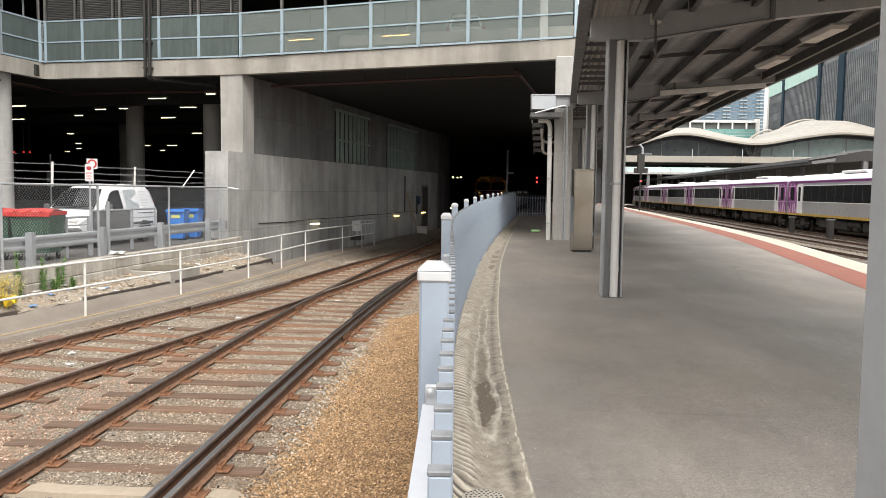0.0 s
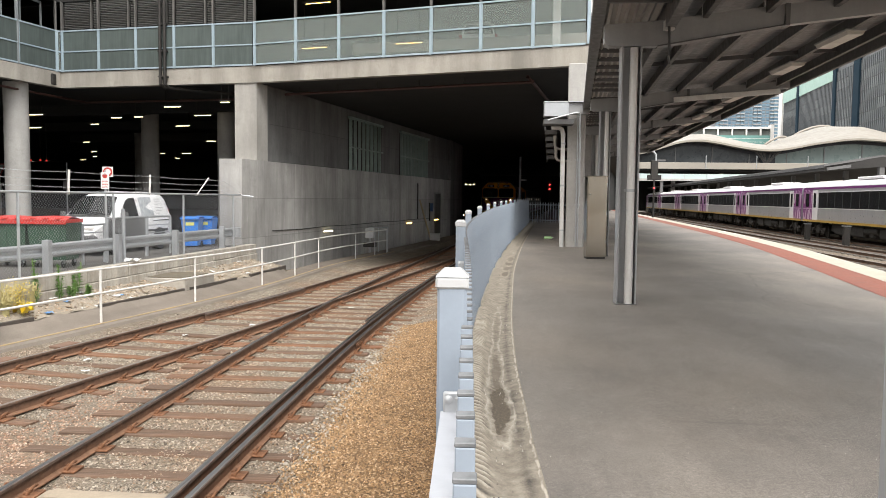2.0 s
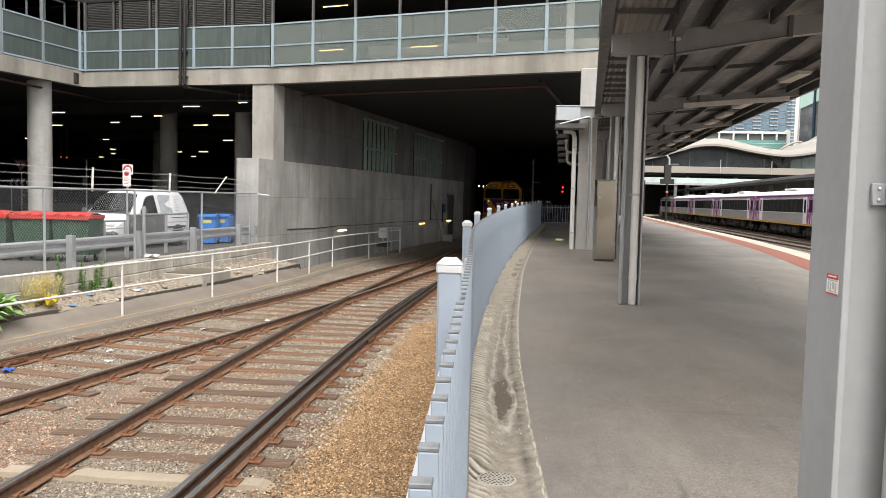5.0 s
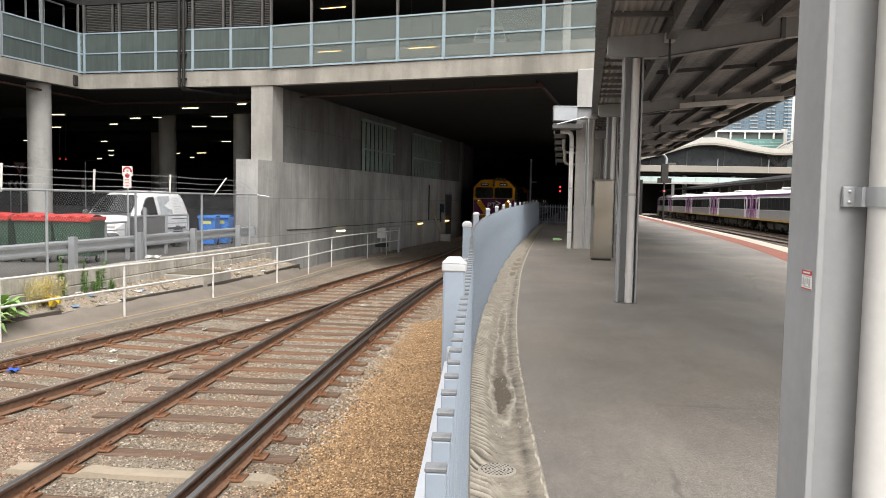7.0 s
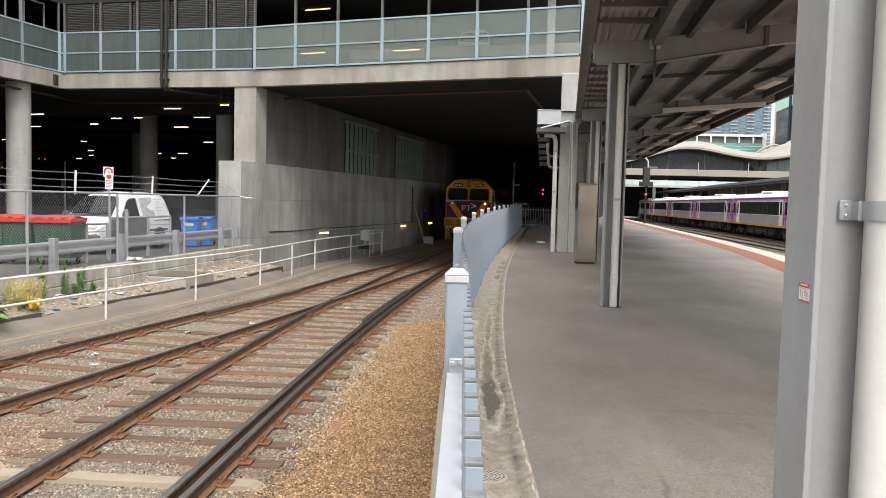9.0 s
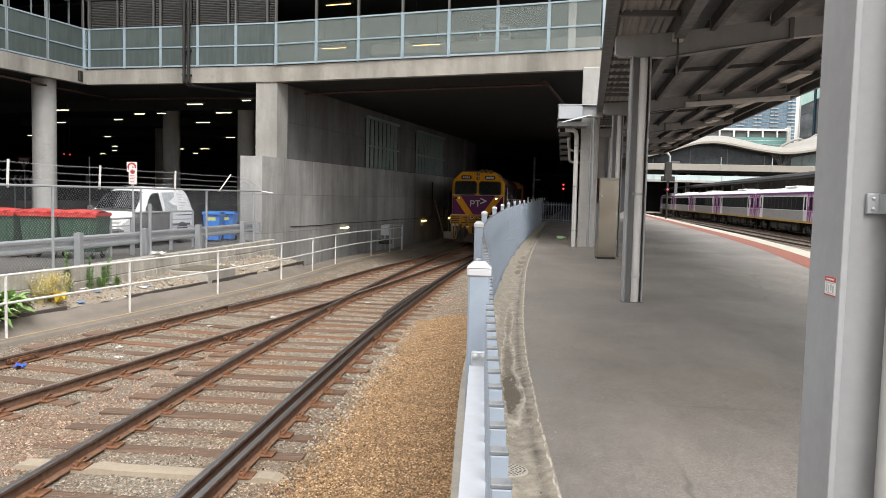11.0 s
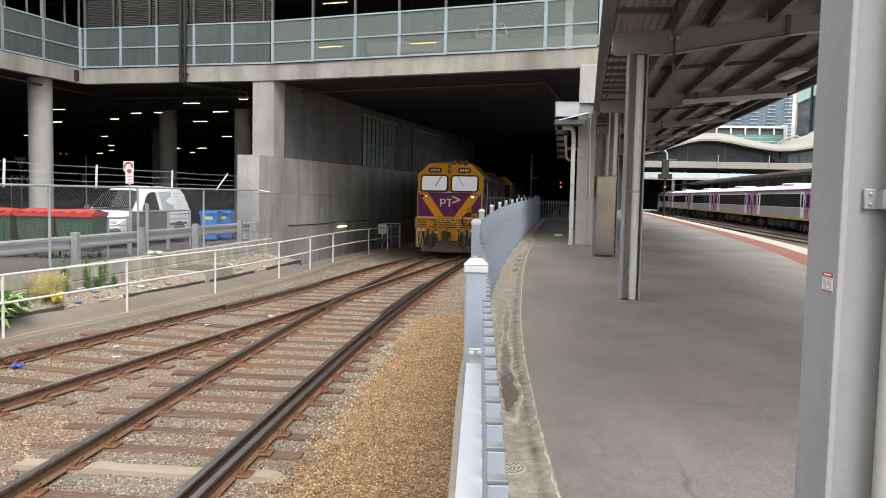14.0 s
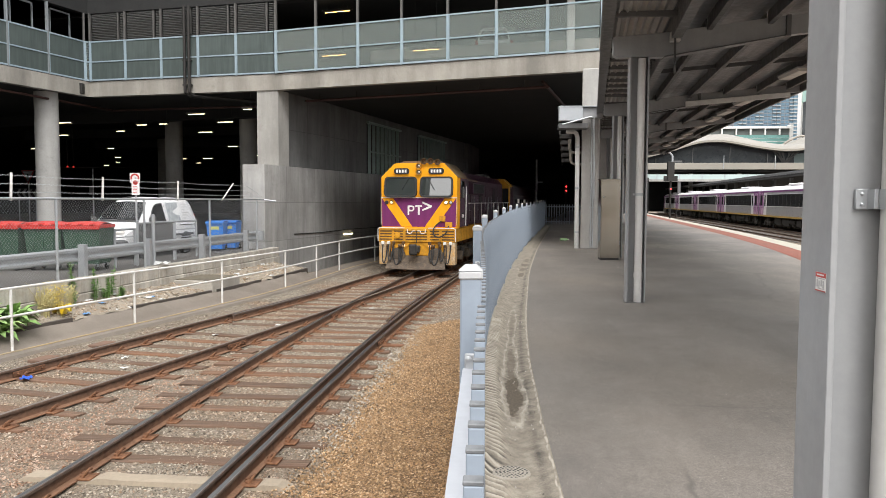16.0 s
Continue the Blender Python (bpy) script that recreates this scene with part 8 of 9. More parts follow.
# two coaches behind it
COACH = worn("coach_dark_grey", (0.13, 0.125, 0.13), (0.1, 0.095, 0.1), 0.4, 0.1, 1.0, 18, 0.03, 0.06, 0.1)
LIT = glow("coach_window_glow", (1.0, 0.9, 0.75), 0.07)


def coach(name_label, y):
    c = thing("railway_coach", name_label, "railway coach", "coaches behind the locomotive", pose(LOCO_LINE(y), y, ZR))
    sec = [(-1.4, 1.0), (1.4, 1.0), (1.43, 3.0), (1.2, 3.6), (0.6, 3.85), (-0.6, 3.85), (-1.2, 3.6), (-1.43, 3.0)]
    part("body", Mesh().extrude(sec, "y", 0.4, 22.4), COACH, c)
    for s in (-1, 1):
        for k in range(9):
            part("window", Mesh().box(s * 1.425 - 0.02, s * 1.425 + 0.02, 2.2 + 2.05 * k, 3.6 + 2.05 * k, 2.5, 2.75, 0.01), LIT if k in (1, 4) else WIND, c)
        part("stripe", Mesh().box(s * 1.42 - 0.01, s * 1.42 + 0.014, 0.45, 22.35, 1.25, 1.4), LP_, c)
    part("gangway", Mesh().box(-0.6, 0.6, 0.0, 0.45, 1.1, 3.3, 0.04), BLACK, c)
    for yb in (3.0, 19.6):
        part("bogie", Mesh().box(-1.15, 1.15, yb - 1.6, yb + 1.6, 0.35, 0.9, 0.06), LGRIME, c)
        for k in (-1.1, 1.1):
            part("wheelset", Mesh().lathe([(0.1, -0.9), (0.46, -0.86), (0.46, -0.76), (0.1, -0.74), (0.1, 0.74), (0.46, 0.76), (0.46, 0.86), (0.1, 0.9)], (0, yb + k, 0.46), 18, "x"), DARK_MET, c, "", True)
    return c


coach_a = coach("dark grey railway coach with lit windows behind the locomotive", 89.3)
coach_b = coach("dark grey railway coach at the rear in the tunnel", 112.3)


# ---- parked vehicles ----
VAN_W = worn("white_van_paint", (0.86, 0.86, 0.86), (0.8, 0.8, 0.8), 0.25, 0, 1.0, 20, 0.02, 0.03, 0.05, 0.6)
CAR_GLASS = Nodes("dark_car_glass").set(rgb(0.012, 0.013, 0.014), 0.06, 0.0, 0.28)
GREY_PL = worn("grey_bumper_plastic", (0.09, 0.09, 0.09), (0.07, 0.07, 0.07), 0.6)
TAIL = worn("red_tail_lamp", (0.5, 0.03, 0.03), (0.4, 0.02, 0.02), 0.25)
ALLOY = worn("wheel_silver", (0.4, 0.4, 0.41), (0.32, 0.32, 0.33), 0.35, 0.6)


def wheel_on(parent, x, y, r=0.31):
    w = part("wheel", Mesh().lathe([(r - 0.1, -0.1), (r - 0.02, -0.1), (r, -0.07), (r, 0.07), (r - 0.02, 0.1), (r - 0.1, 0.1)], (x, y, r), 22, "x"), BLACK, parent, "", True)
    part("rim", Mesh().lathe([(0.04, -0.105), (r - 0.11, -0.09), (r - 0.09, -0.1), (r - 0.09, 0.1), (r - 0.11, 0.09), (0.04, 0.105)], (x, y, r), 18, "x"), ALLOY, w, "silver rim", True)


# local frame: nose towards -y
van = thing("van", "small white delivery van parked nose out on the road", "van", at=pose(-11.58, 21.72, ROADZ, 0, 0, -4))
# stations along the body: y, half width, top height, half width at the top
STATIONS = [(-2.14, 0.66, 0.66, 0.56), (-2.08, 0.78, 0.84, 0.66), (-1.85, 0.84, 0.96, 0.7), (-1.5, 0.86, 1.03, 0.72), (-1.2, 0.87, 1.08, 0.72), (-0.85, 0.87, 1.4, 0.66), (-0.5, 0.87, 1.69, 0.6), (-0.25, 0.87, 1.78, 0.61),
            (0.3, 0.87, 1.83, 0.63), (1.2, 0.87, 1.83, 0.64), (1.8, 0.87, 1.79, 0.63), (2.02, 0.86, 1.68, 0.6), (2.12, 0.85, 1.3, 0.64), (2.15, 0.82, 0.9, 0.7)]


def van_half(z, wide=0.87, top=1.83, tip=0.63):
    """Half width of the body at a height: upright below the belt, then leaning in."""
    belt = min(1.02, top - 0.1)
    return wide if z <= belt else wide + (tip + 0.06 - wide) * min(1.0, (z - belt) / max(0.05, top - 0.1 - belt)) ** 1.25


vb = Mesh()
RING = []
for y, wide, top, tip in STATIONS:
    zs = [0.3, 0.42, 0.7, min(1.02, top - 0.1)]
    zs += [zs[3] + (top - 0.1 - zs[3]) * k / 4 for k in (1, 2, 3, 4)]
    half = [(wide * (0.93 if i == 0 else 1.0) if i < 4 else van_half(z, wide, top, tip), z) for i, z in enumerate(zs)]
    half = [(min(h, wide), min(z, top - 0.04)) for h, z in half] + [(tip - 0.02, top - 0.03), (tip - 0.14, top), (tip * 0.4, top + 0.012)]
    RING.append([(h, y, z) for h, z in half] + [(-h, y, z) for h, z in half[::-1]])
N = len(RING[0])
vb.add([p for ring_ in RING for p in ring_], [(r * N + k, r * N + (k + 1) % N, (r + 1) * N + (k + 1) % N, (r + 1) * N + k) for r in range(len(RING) - 1) for k in range(N)] + [tuple(range(N))[::-1], tuple((len(RING) - 1) * N + k for k in range(N))])
part("body", vb, VAN_W, van, "", True)


def on_screen(u, f):
    """A spot of the windscreen plane: u across, f from the scuttle up to the roof."""
    y = -1.17 + 0.66 * f
    top, tip = (1.085 + 0.595 * f), 0.72 - 0.12 * f
    return (u * (tip - 0.05), y - 0.03, top + 0.035 + 0.03 * (1 - u * u))


part("windscreen", Mesh().grid(lambda i, j: on_screen(-1 + 2 * i / 10, 0.04 + 0.9 * j / 6), 10, 6), CAR_GLASS, van, "", True)
part("scuttle", Mesh().grid(lambda i, j: (lambda p: (p[0] * 1.03, p[1] - 0.09 * j, p[2] - 0.012 - 0.03 * j))(on_screen(-1 + 2 * i / 8, 0.03)), 8, 1), GREY_PL, van, "dark plastic scuttle")
for s in (-1, 1):
    part("wiper", Mesh().beam((s * 0.1 - 0.1, -1.25, 1.13), (s * 0.1 + 0.45, -1.16, 1.2), 0.02, 0.015), BLACK, van)
    part("roof_rail", Mesh().tube([(s * 0.56, -0.2, 1.79), (s * 0.57, 0.3, 1.85), (s * 0.58, 1.2, 1.85), (s * 0.57, 1.8, 1.8)], 0.012, 6), GREY_PL, van, "", True)

    def flank(outline, lift):
        sw = Mesh()
        sw.add([(s * (van_half(z) + lift), y, z) for y, z in outline], [tuple(range(len(outline)))])
        return sw
    part("window_seal", flank([(-0.97, 1.04), (-0.86, 1.2), (-0.7, 1.4), (-0.5, 1.58), (-0.3, 1.64), (0.03, 1.66), (0.06, 1.04)], 0.008), BLACK, van)
    part("side_window", flank([(-0.9, 1.07), (-0.8, 1.22), (-0.65, 1.4), (-0.47, 1.55), (-0.3, 1.61), (0.0, 1.62), (0.02, 1.07)], 0.013), CAR_GLASS, van)
    part("side_panel", flank([(0.22, 1.05), (0.22, 1.66), (0.98, 1.68), (0.98, 1.05)], 0.012), worn("printed_panel", (0.34, 0.37, 0.39), (0.56, 0.58, 0.6), 0.3, 0, 4) if s < 0 else bpy.data.materials["printed_panel"], van, "grey printed picture panel")
    for k in range(6):
        z = 1.6 - 0.09 * k
        part("bar", flank([(1.15, z), (1.15, z + 0.03), (1.62 - 0.14 * (k % 3), z + 0.03), (1.62 - 0.14 * (k % 3), z)], 0.012), INK, van, "grey bar of writing")
    m = Mesh().box(s * 0.88 - 0.02, s * 1.06 + s * 0.02, -0.98, -0.86, 1.02, 1.24, 0.035)
    part("mirror", m, GREY_PL, van)
    part("rub_strip", Mesh().box(s * 0.875 - 0.012, s * 0.875 + 0.012, -0.9, 1.8, 0.6, 0.67, 0.005), GREY_PL, van)
    part("slide_track", Mesh().box(s * 0.872 - 0.008, s * 0.872 + 0.008, 0.9, 2.0, 0.93, 0.955), GREY_PL, van)
    part("door_handle", Mesh().box(s * 0.875 - 0.015, s * 0.875 + 0.015, -0.12, 0.06, 0.88, 0.92, 0.006), GREY_PL, van)
    part("headlamp", Mesh().box(s * 0.57 - 0.17, s * 0.57 + 0.17, -2.115, -1.88, 0.68, 0.85, 0.06), LENS, van, "clear headlamp")
    for y in (-1.35, 1.3):
        arch = Mesh().tube([(s * 0.868, y + 0.38 * math.cos(a), 0.31 + 0.38 * math.sin(a)) for a in np.linspace(-0.1, math.pi + 0.1, 13)], 0.03, 6)
        part("wheel_arch", arch, GREY_PL, van, "", True)
        part("arch_liner", Mesh().extrude([(y + 0.36 * math.cos(a), 0.31 + 0.36 * math.sin(a)) for a in np.linspace(-0.2, math.pi + 0.2, 15)], "x", s * 0.6, s * 0.876), BLACK, van)
        wheel_on(van, s * 0.8, y)
    for y in (-0.92, 0.1, 1.05):
        part("door_line", flank([(y, 0.4), (y, 1.6 if y > 0 else 1.1), (y + 0.015, 1.6 if y > 0 else 1.1), (y + 0.015, 0.4)], 0.004), GREY_PL, van)
    part("tail_lamp", Mesh().box(s * 0.7 - 0.05, s * 0.7 + 0.05, 2.08, 2.165, 0.9, 1.3, 0.02), TAIL, van, "red tail lamp")
part("grille", Mesh().box(-0.38, 0.38, -2.165, -2.05, 0.68, 0.8, 0.02), GREY_PL, van)
part("plate", Mesh().box(-0.19, 0.19, -2.23, -2.2, 0.42, 0.53, 0.004), NOTICE_W, van, "plain pale number plate")
part("bumper", Mesh().box(-0.82, 0.82, -2.2, -1.98, 0.28, 0.6, 0.07), GREY_PL, van)

# car on the upper level, seen from behind through the glass
suv = thing("car", "pale grey four-wheel drive parked behind the milky glass", "car", at=pose(-0.65, 31.6, 7.46, 0, 0, -2) @ Matrix.Diagonal((0.9, 0.9, 0.83, 1)))
cb = Mesh()
cb.extrude([(-0.9, 0.45), (0.9, 0.45), (0.92, 0.95), (0.78, 1.05), (0.66, 1.62), (0.5, 1.72), (-0.5, 1.72), (-0.66, 1.62), (-0.78, 1.05), (-0.92, 0.95)], "y", 0, 4.3)
part("body", cb, worn("pale_car_paint", (0.82, 0.83, 0.83), (0.76, 0.77, 0.77), 0.25), suv)
part("rear_window", plate([(-0.68, 1.1), (0.68, 1.1), (0.58, 1.55), (-0.58, 1.55)], -0.02, 0.0), CAR_GLASS, suv)
part("bumper", Mesh().box(-0.9, 0.9, -0.12, 0.0, 0.45, 0.62, 0.03), GREY_PL, suv)
part("plate_recess", plate(rrect(0, 0.82, 0.4, 0.13, 0.02), -0.015, 0.0), GREY_PL, suv)
for s in (-1, 1):
    part("tail_lamp", Mesh().box(s * 0.83 - 0.07, s * 0.83 + 0.07, -0.03, 0.05, 0.78, 1.08, 0.015), TAIL, suv, "red tail lamp")
    for y in (0.8, 3.4):
        wheel_on(suv, s * 0.8, y, 0.36)


# ---- the far side: stabled train, station and towers ----
SILVER = worn("train_silver", (0.38, 0.38, 0.4), (0.33, 0.33, 0.35), 0.35, 0.2, 0.5, 12, 0.02, 0.04, 0.06)
TRAIN_WHITE = worn("train_roof_white", (0.78, 0.76, 0.78), (0.66, 0.65, 0.67), 0.4, 0, 0.5, 12, 0.02, 0.04)
TRAIN_PURPLE = worn("train_purple", (0.21, 0.03, 0.2), (0.15, 0.024, 0.15), 0.35, 0, 1.2, 12, 0.02, 0.06)
TRAIN_PINK = worn("train_pattern_lilac", (0.66, 0.52, 0.64), (0.5, 0.3, 0.48), 0.4, 0, 1.2)
# near-black colour holds the shade beneath the cars
UNDER = worn("shaded_underframe", (0.018, 0.017, 0.016), (0.035, 0.032, 0.028), 0.85, 0.0, 1.5, 14, 0.1, 0.15)
BELLOWS = worn("gangway_rubber", (0.09, 0.07, 0.1), (0.06, 0.05, 0.07), 0.7, 0, 1.5)
TRAIN_GOLD = worn("train_yellow_line", (0.55, 0.36, 0.06), (0.48, 0.3, 0.05), 0.5, 0, 1.0)
car0 = thing("railcar", "silver and purple passenger railcar with a white roof", "railcar", "cars of the stabled train", pose(0, 0, -1.1))
sec = [(-1.42, 0.95), (1.42, 0.95), (1.45, 2.2), (1.44, 3.35), (1.34, 3.52), (-1.34, 3.52), (-1.44, 3.35), (-1.45, 2.2)]
part("body", Mesh().extrude(sec, "y", 0.25, 23.75), SILVER, car0)
part("roof", Mesh().extrude([(-1.35, 3.46), (1.35, 3.46), (1.22, 3.64), (0.95, 3.8), (0.45, 3.92), (-0.45, 3.92), (-0.95, 3.8), (-1.22, 3.64)], "y", 0.2, 23.8), TRAIN_WHITE, car0, "white roof")
for s in (-1, 1):
    X = s * 1.455
    part("roof_line", Mesh().box(X - 0.05, X - s * 0.0 + 0.0, 0.25, 23.75, 3.33, 3.47) if s > 0 else Mesh().box(X, X + 0.05, 0.25, 23.75, 3.33, 3.47), TRAIN_PURPLE, car0, "purple line")
    part("window_band", Mesh().box(X - 0.02, X + 0.02, 4.1, 19.9, 1.98, 3.1, 0.01), CAR_GLASS, car0, "dark window band")
    for k in range(8):
        part("window_divider", Mesh().box(X - 0.026, X + 0.026, 6.3 + 1.65 * k, 6.38 + 1.65 * k, 2.02, 3.06), BLACK, car0)
    for z in (1.93, 3.1):
        part("trim_line", Mesh().box(X - 0.024, X + 0.024, 3.9, 20.1, z, z + 0.05), TRAIN_WHITE, car0)
    part("gold_line", Mesh().box(X - 0.03, X + 0.012, 0.25, 23.75, 0.95, 1.1), TRAIN_GOLD, car0, "yellow line")
    for y0, y1 in ((0.26, 2.55), (21.45, 23.74)):
        part("end_panel", Mesh().box(X - 0.03, X + 0.03, y0, y1, 1.1, 3.33), TRAIN_PURPLE, car0, "purple end panel")
        part("end_window", Mesh().box(X - 0.042, X + 0.042, (y0 + y1) / 2 - 0.4, (y0 + y1) / 2 + 0.4, 2.05, 3.02), CAR_GLASS, car0)
        # leaf-like lilac strokes, broad at the foot and split round the window
        for a, b, lo, hi, w0, w1 in ((0.2, 0.62, 1.12, 1.88, 0.3, 0.06), (1.0, 0.86, 1.12, 1.82, 0.34, 0.08), (1.75, 1.4, 1.12, 1.86, 0.22, 0.05), (2.15, 2.05, 1.12, 1.6, 0.16, 0.03), (0.3, 0.1, 2.0, 3.02, 0.05, 0.16), (2.0, 1.84, 2.3, 3.05, 0.2, 0.06), (0.55, 0.95, 3.14, 3.3, 0.22, 0.08), (1.5, 1.7, 3.14, 3.3, 0.12, 0.2)):
            a, b = y0 + a, y0 + b
            xa, xb = sorted((X + s * 0.03, X + s * 0.04))
            part("pattern_stroke", Mesh().extrude([(a - w0, lo), (a + w0 * 0.4, lo), (b + w1, hi), (b - w1, hi)], "x", xa, xb), TRAIN_PINK, car0, "lilac pattern stroke")
        part("panel_line", Mesh().box(X - 0.044, X + 0.044, y0, y1, 1.9, 1.95), TRAIN_PINK, car0)
        part("panel_line", Mesh().box(X - 0.044, X + 0.044, y0, y1, 3.06, 3.11), TRAIN_PINK, car0)
    for y in (3.2, 20.8):
        d = part("door", Mesh().box(X - 0.03, X + 0.03, y - 0.62, y + 0.62, 1.1, 3.25, 0.02), TRAIN_WHITE, car0, "white door")
        part("pane", Mesh().box(X - 0.036, X + 0.036, y - 0.28, y + 0.28, 2.0, 3.05), CAR_GLASS, d)
part("gangway", Mesh().box(-1.3, 1.3, -0.16, 0.26, 0.9, 3.5, 0.04), BELLOWS, car0, "dark ribbed gangway")
part("underbody", Mesh().box(-1.15, 1.15, 6.2, 17.8, 0.55, 1.2, 0.05), UNDER, car0)
for ya, yb in ((6.6, 8.4), (9.2, 10.1), (11.0, 13.6), (14.4, 16.9)):
    part("equipment_box", Mesh().box(-1.25, 1.25, ya, yb, 0.34, 1.1, 0.12), UNDER, car0)
for s in (-1, 1):
    part("air_tank", Mesh().tube([(s * 1.1, 8.6, 0.6), (s * 1.1, 10.9, 0.6)], 0.22, 10), UNDER, car0, "", True)
for yb in (3.2, 20.8):
    bgm = Mesh()
    for s in (-1, 1):
        bgm.box(s * 1.1 - 0.08, s * 1.1 + 0.08, yb - 1.6, yb + 1.6, 0.55, 0.72, 0.03)
        bgm.box(s * 1.1 - 0.09, s * 1.1 + 0.09, yb - 0.45, yb + 0.45, 0.36, 0.95, 0.05)
        for k in (-1.15, 1.15):
            bgm.box(s * 1.16 - 0.1, s * 1.16 + 0.1, yb + k - 0.17, yb + k + 0.17, 0.28, 0.6, 0.04)
            bgm.lathe([(0.11, 0.7), (0.13, 0.74), (0.13, 1.0), (0.11, 1.05)], (s * 1.12, yb + k * 0.55, 0), 10)
            bgm.tube([(s * 1.22, yb + k, 0.5), (s * 1.22, yb + 0.3 * k, 0.86)], 0.045, 8)
    bgm.box(-1.1, 1.1, yb - 0.25, yb + 0.25, 0.5, 1.0, 0.03)
    part("bogie", bgm, DARK_MET, car0, "dark bogie frame with springs and dampers")
    for k in (-1.15, 1.15):
        part("wheelset", Mesh().lathe([(0.1, -0.92), (0.43, -0.88), (0.43, -0.76), (0.1, -0.74), (0.1, 0.74), (0.43, 0.76), (0.43, 0.88), (0.1, 0.92)], (0, yb + k, 0.43), 16, "x"), UNDER, car0, "", True)
part("roof_unit", Mesh().box(-0.8, 0.8, 9.5, 14.0, 3.9, 4.08, 0.05), TRAIN_WHITE, car0)


CAR_L = 20.0
for ch in car0.children_recursive:
    raised = ch.name.split(".")[0] not in ("bogie", "wheelset", "underbody", "equipment_box")
    ch.data.transform(Matrix.Translation((0, 0, 0.2 if raised else 0.0)) @ Matrix.Diagonal((1, CAR_L / 24, 1, 1)))


def car_pose(y):
    h = math.atan2(TRAIN(y + CAR_L) - TRAIN(y), CAR_L)
    return pose(TRAIN(y), y, -1.1, 0, 0, -math.degrees(h))


car0.matrix_basis = car_pose(19.8)
for k in range(1, 7):
    copy_thing(car0, car_pose(19.8 + CAR_L * k))

# canopy of the platform beyond the train
fc = thing("far_canopy", "dark-roofed canopy over the platform beyond the train", "canopy")
FCX = lambda y: TRAIN(y) + 3.3
ROOF_DK = worn("far_roof_shaded", (0.06, 0.058, 0.056), (0.045, 0.044, 0.043), 0.95, 0, 0.4, 12, 0.1, 0.1, 0, 0.1)
yy = list(np.arange(66, 200, 8.0))
# roof thickened and coloured dark to take in the shade beneath it
part("roof", Mesh().sweep([(FCX(y), y, 0) for y in yy], [(-1.2, 4.55), (3.4, 5.35), (8.0, 4.75), (8.0, 4.0), (3.4, 4.5), (-1.2, 4.15)]), ROOF_DK, fc, "roof sheet thickened and darkened for the shade beneath")
part("edge_trim", Mesh().sweep([(FCX(y), y, 0) for y in yy], [(-1.3, 4.4), (-1.3, 4.66), (-1.18, 4.66), (-1.18, 4.4)]), PURLIN, fc)
part("end_trim", Mesh().beam((FCX(66) - 1.3, 65.9, 4.6), (FCX(66) + 3.4, 65.9, 5.4), 0.1, 0.2).beam((FCX(66) + 3.4, 65.9, 5.4), (FCX(66) + 8.0, 65.9, 4.8), 0.1, 0.2), STEEL_GREY, fc)
for y in yy:
    part("column", Mesh().box(FCX(y) + 3.2, FCX(y) + 3.6, y - 0.2, y + 0.2, -0.1, 5.1), STEEL_GREY, fc)
    part("arm", Mesh().beam((FCX(y) - 1.0, y, 4.3), (FCX(y) + 3.4, y, 4.9), 0.15, 0.25), STEEL_GREY, fc)
structure("far_platform", Mesh().sweep([(FCX(y), y, 0) for y in np.arange(-4, 205, 8.0)], [(-1.6, -1.4), (-1.6, -0.02), (8.5, -0.02), (8.5, -1.4)]), CONC_KERB, "pale concrete platform beyond the train")

# station hall with a waved roof
CREAM = worn("cream_roof_sheet", (0.3, 0.275, 0.235), (0.25, 0.232, 0.2), 0.5, 0, 0.08, 2, 0.02, 0.04)
# one glazing in two tones: dark and pale reflections put into the colour
HALL_REFL_DARK = worn("hall_dark_reflection", (0.022, 0.027, 0.032), (0.06, 0.068, 0.072), 0.3, 0, 0.25, 2, 0.0, 0.05, 0, 0.25)
HALL_REFL_PALE = worn("hall_teal_reflection", (0.13, 0.17, 0.165), (0.17, 0.215, 0.205), 0.3, 0, 0.1, 2, 0.0, 0.05, 0, 0.3)
EAVE_SHADE = worn("eave_shade_band", (0.02, 0.022, 0.03), (0.03, 0.032, 0.04), 0.6, 0, 0.3, 2)
LATTICE = worn("dark_lattice_steel", (0.07, 0.068, 0.066), (0.1, 0.095, 0.09), 0.5, 0.2, 0.5, 4)
fx = np.arange(18, 100.1, 1.0)


def softly(xs, zs):
    w = np.interp(fx, xs, zs)
    return np.convolve(np.pad(w, 2, "edge"), np.ones(5) / 5, "valid")


LOW_MINT = worn("pale_mint_glass", (0.5, 0.6, 0.58), (0.42, 0.52, 0.5), 0.4, 0, 0.1, 1, 0, 0.05)
EZ = softly([18, 30, 33, 36.5, 40, 44, 50, 54, 58, 65, 71, 82, 100], [8, 10.9, 12.1, 12.6, 12.3, 11.4, 10.6, 11.1, 12.0, 12.95, 12.6, 11.2, 12])
CZ = softly([20, 35, 38.5, 42, 46.5, 52, 58, 61, 66, 71, 75, 80, 92, 100], [10, 12.7, 14.8, 16.1, 14.9, 13.4, 12.6, 14.5, 16.3, 17.9, 17.1, 15.2, 13.4, 13.6])
hall = thing("station_hall", "station hall with a cream waved roof over a glass front", "station building")
rf = Mesh()
prof = [(0.0, 0.0), (0.0, 0.12), (0.1, 0.35), (0.3, 0.75), (0.6, 1.0), (0.8, 0.9), (1.0, 0.4)]
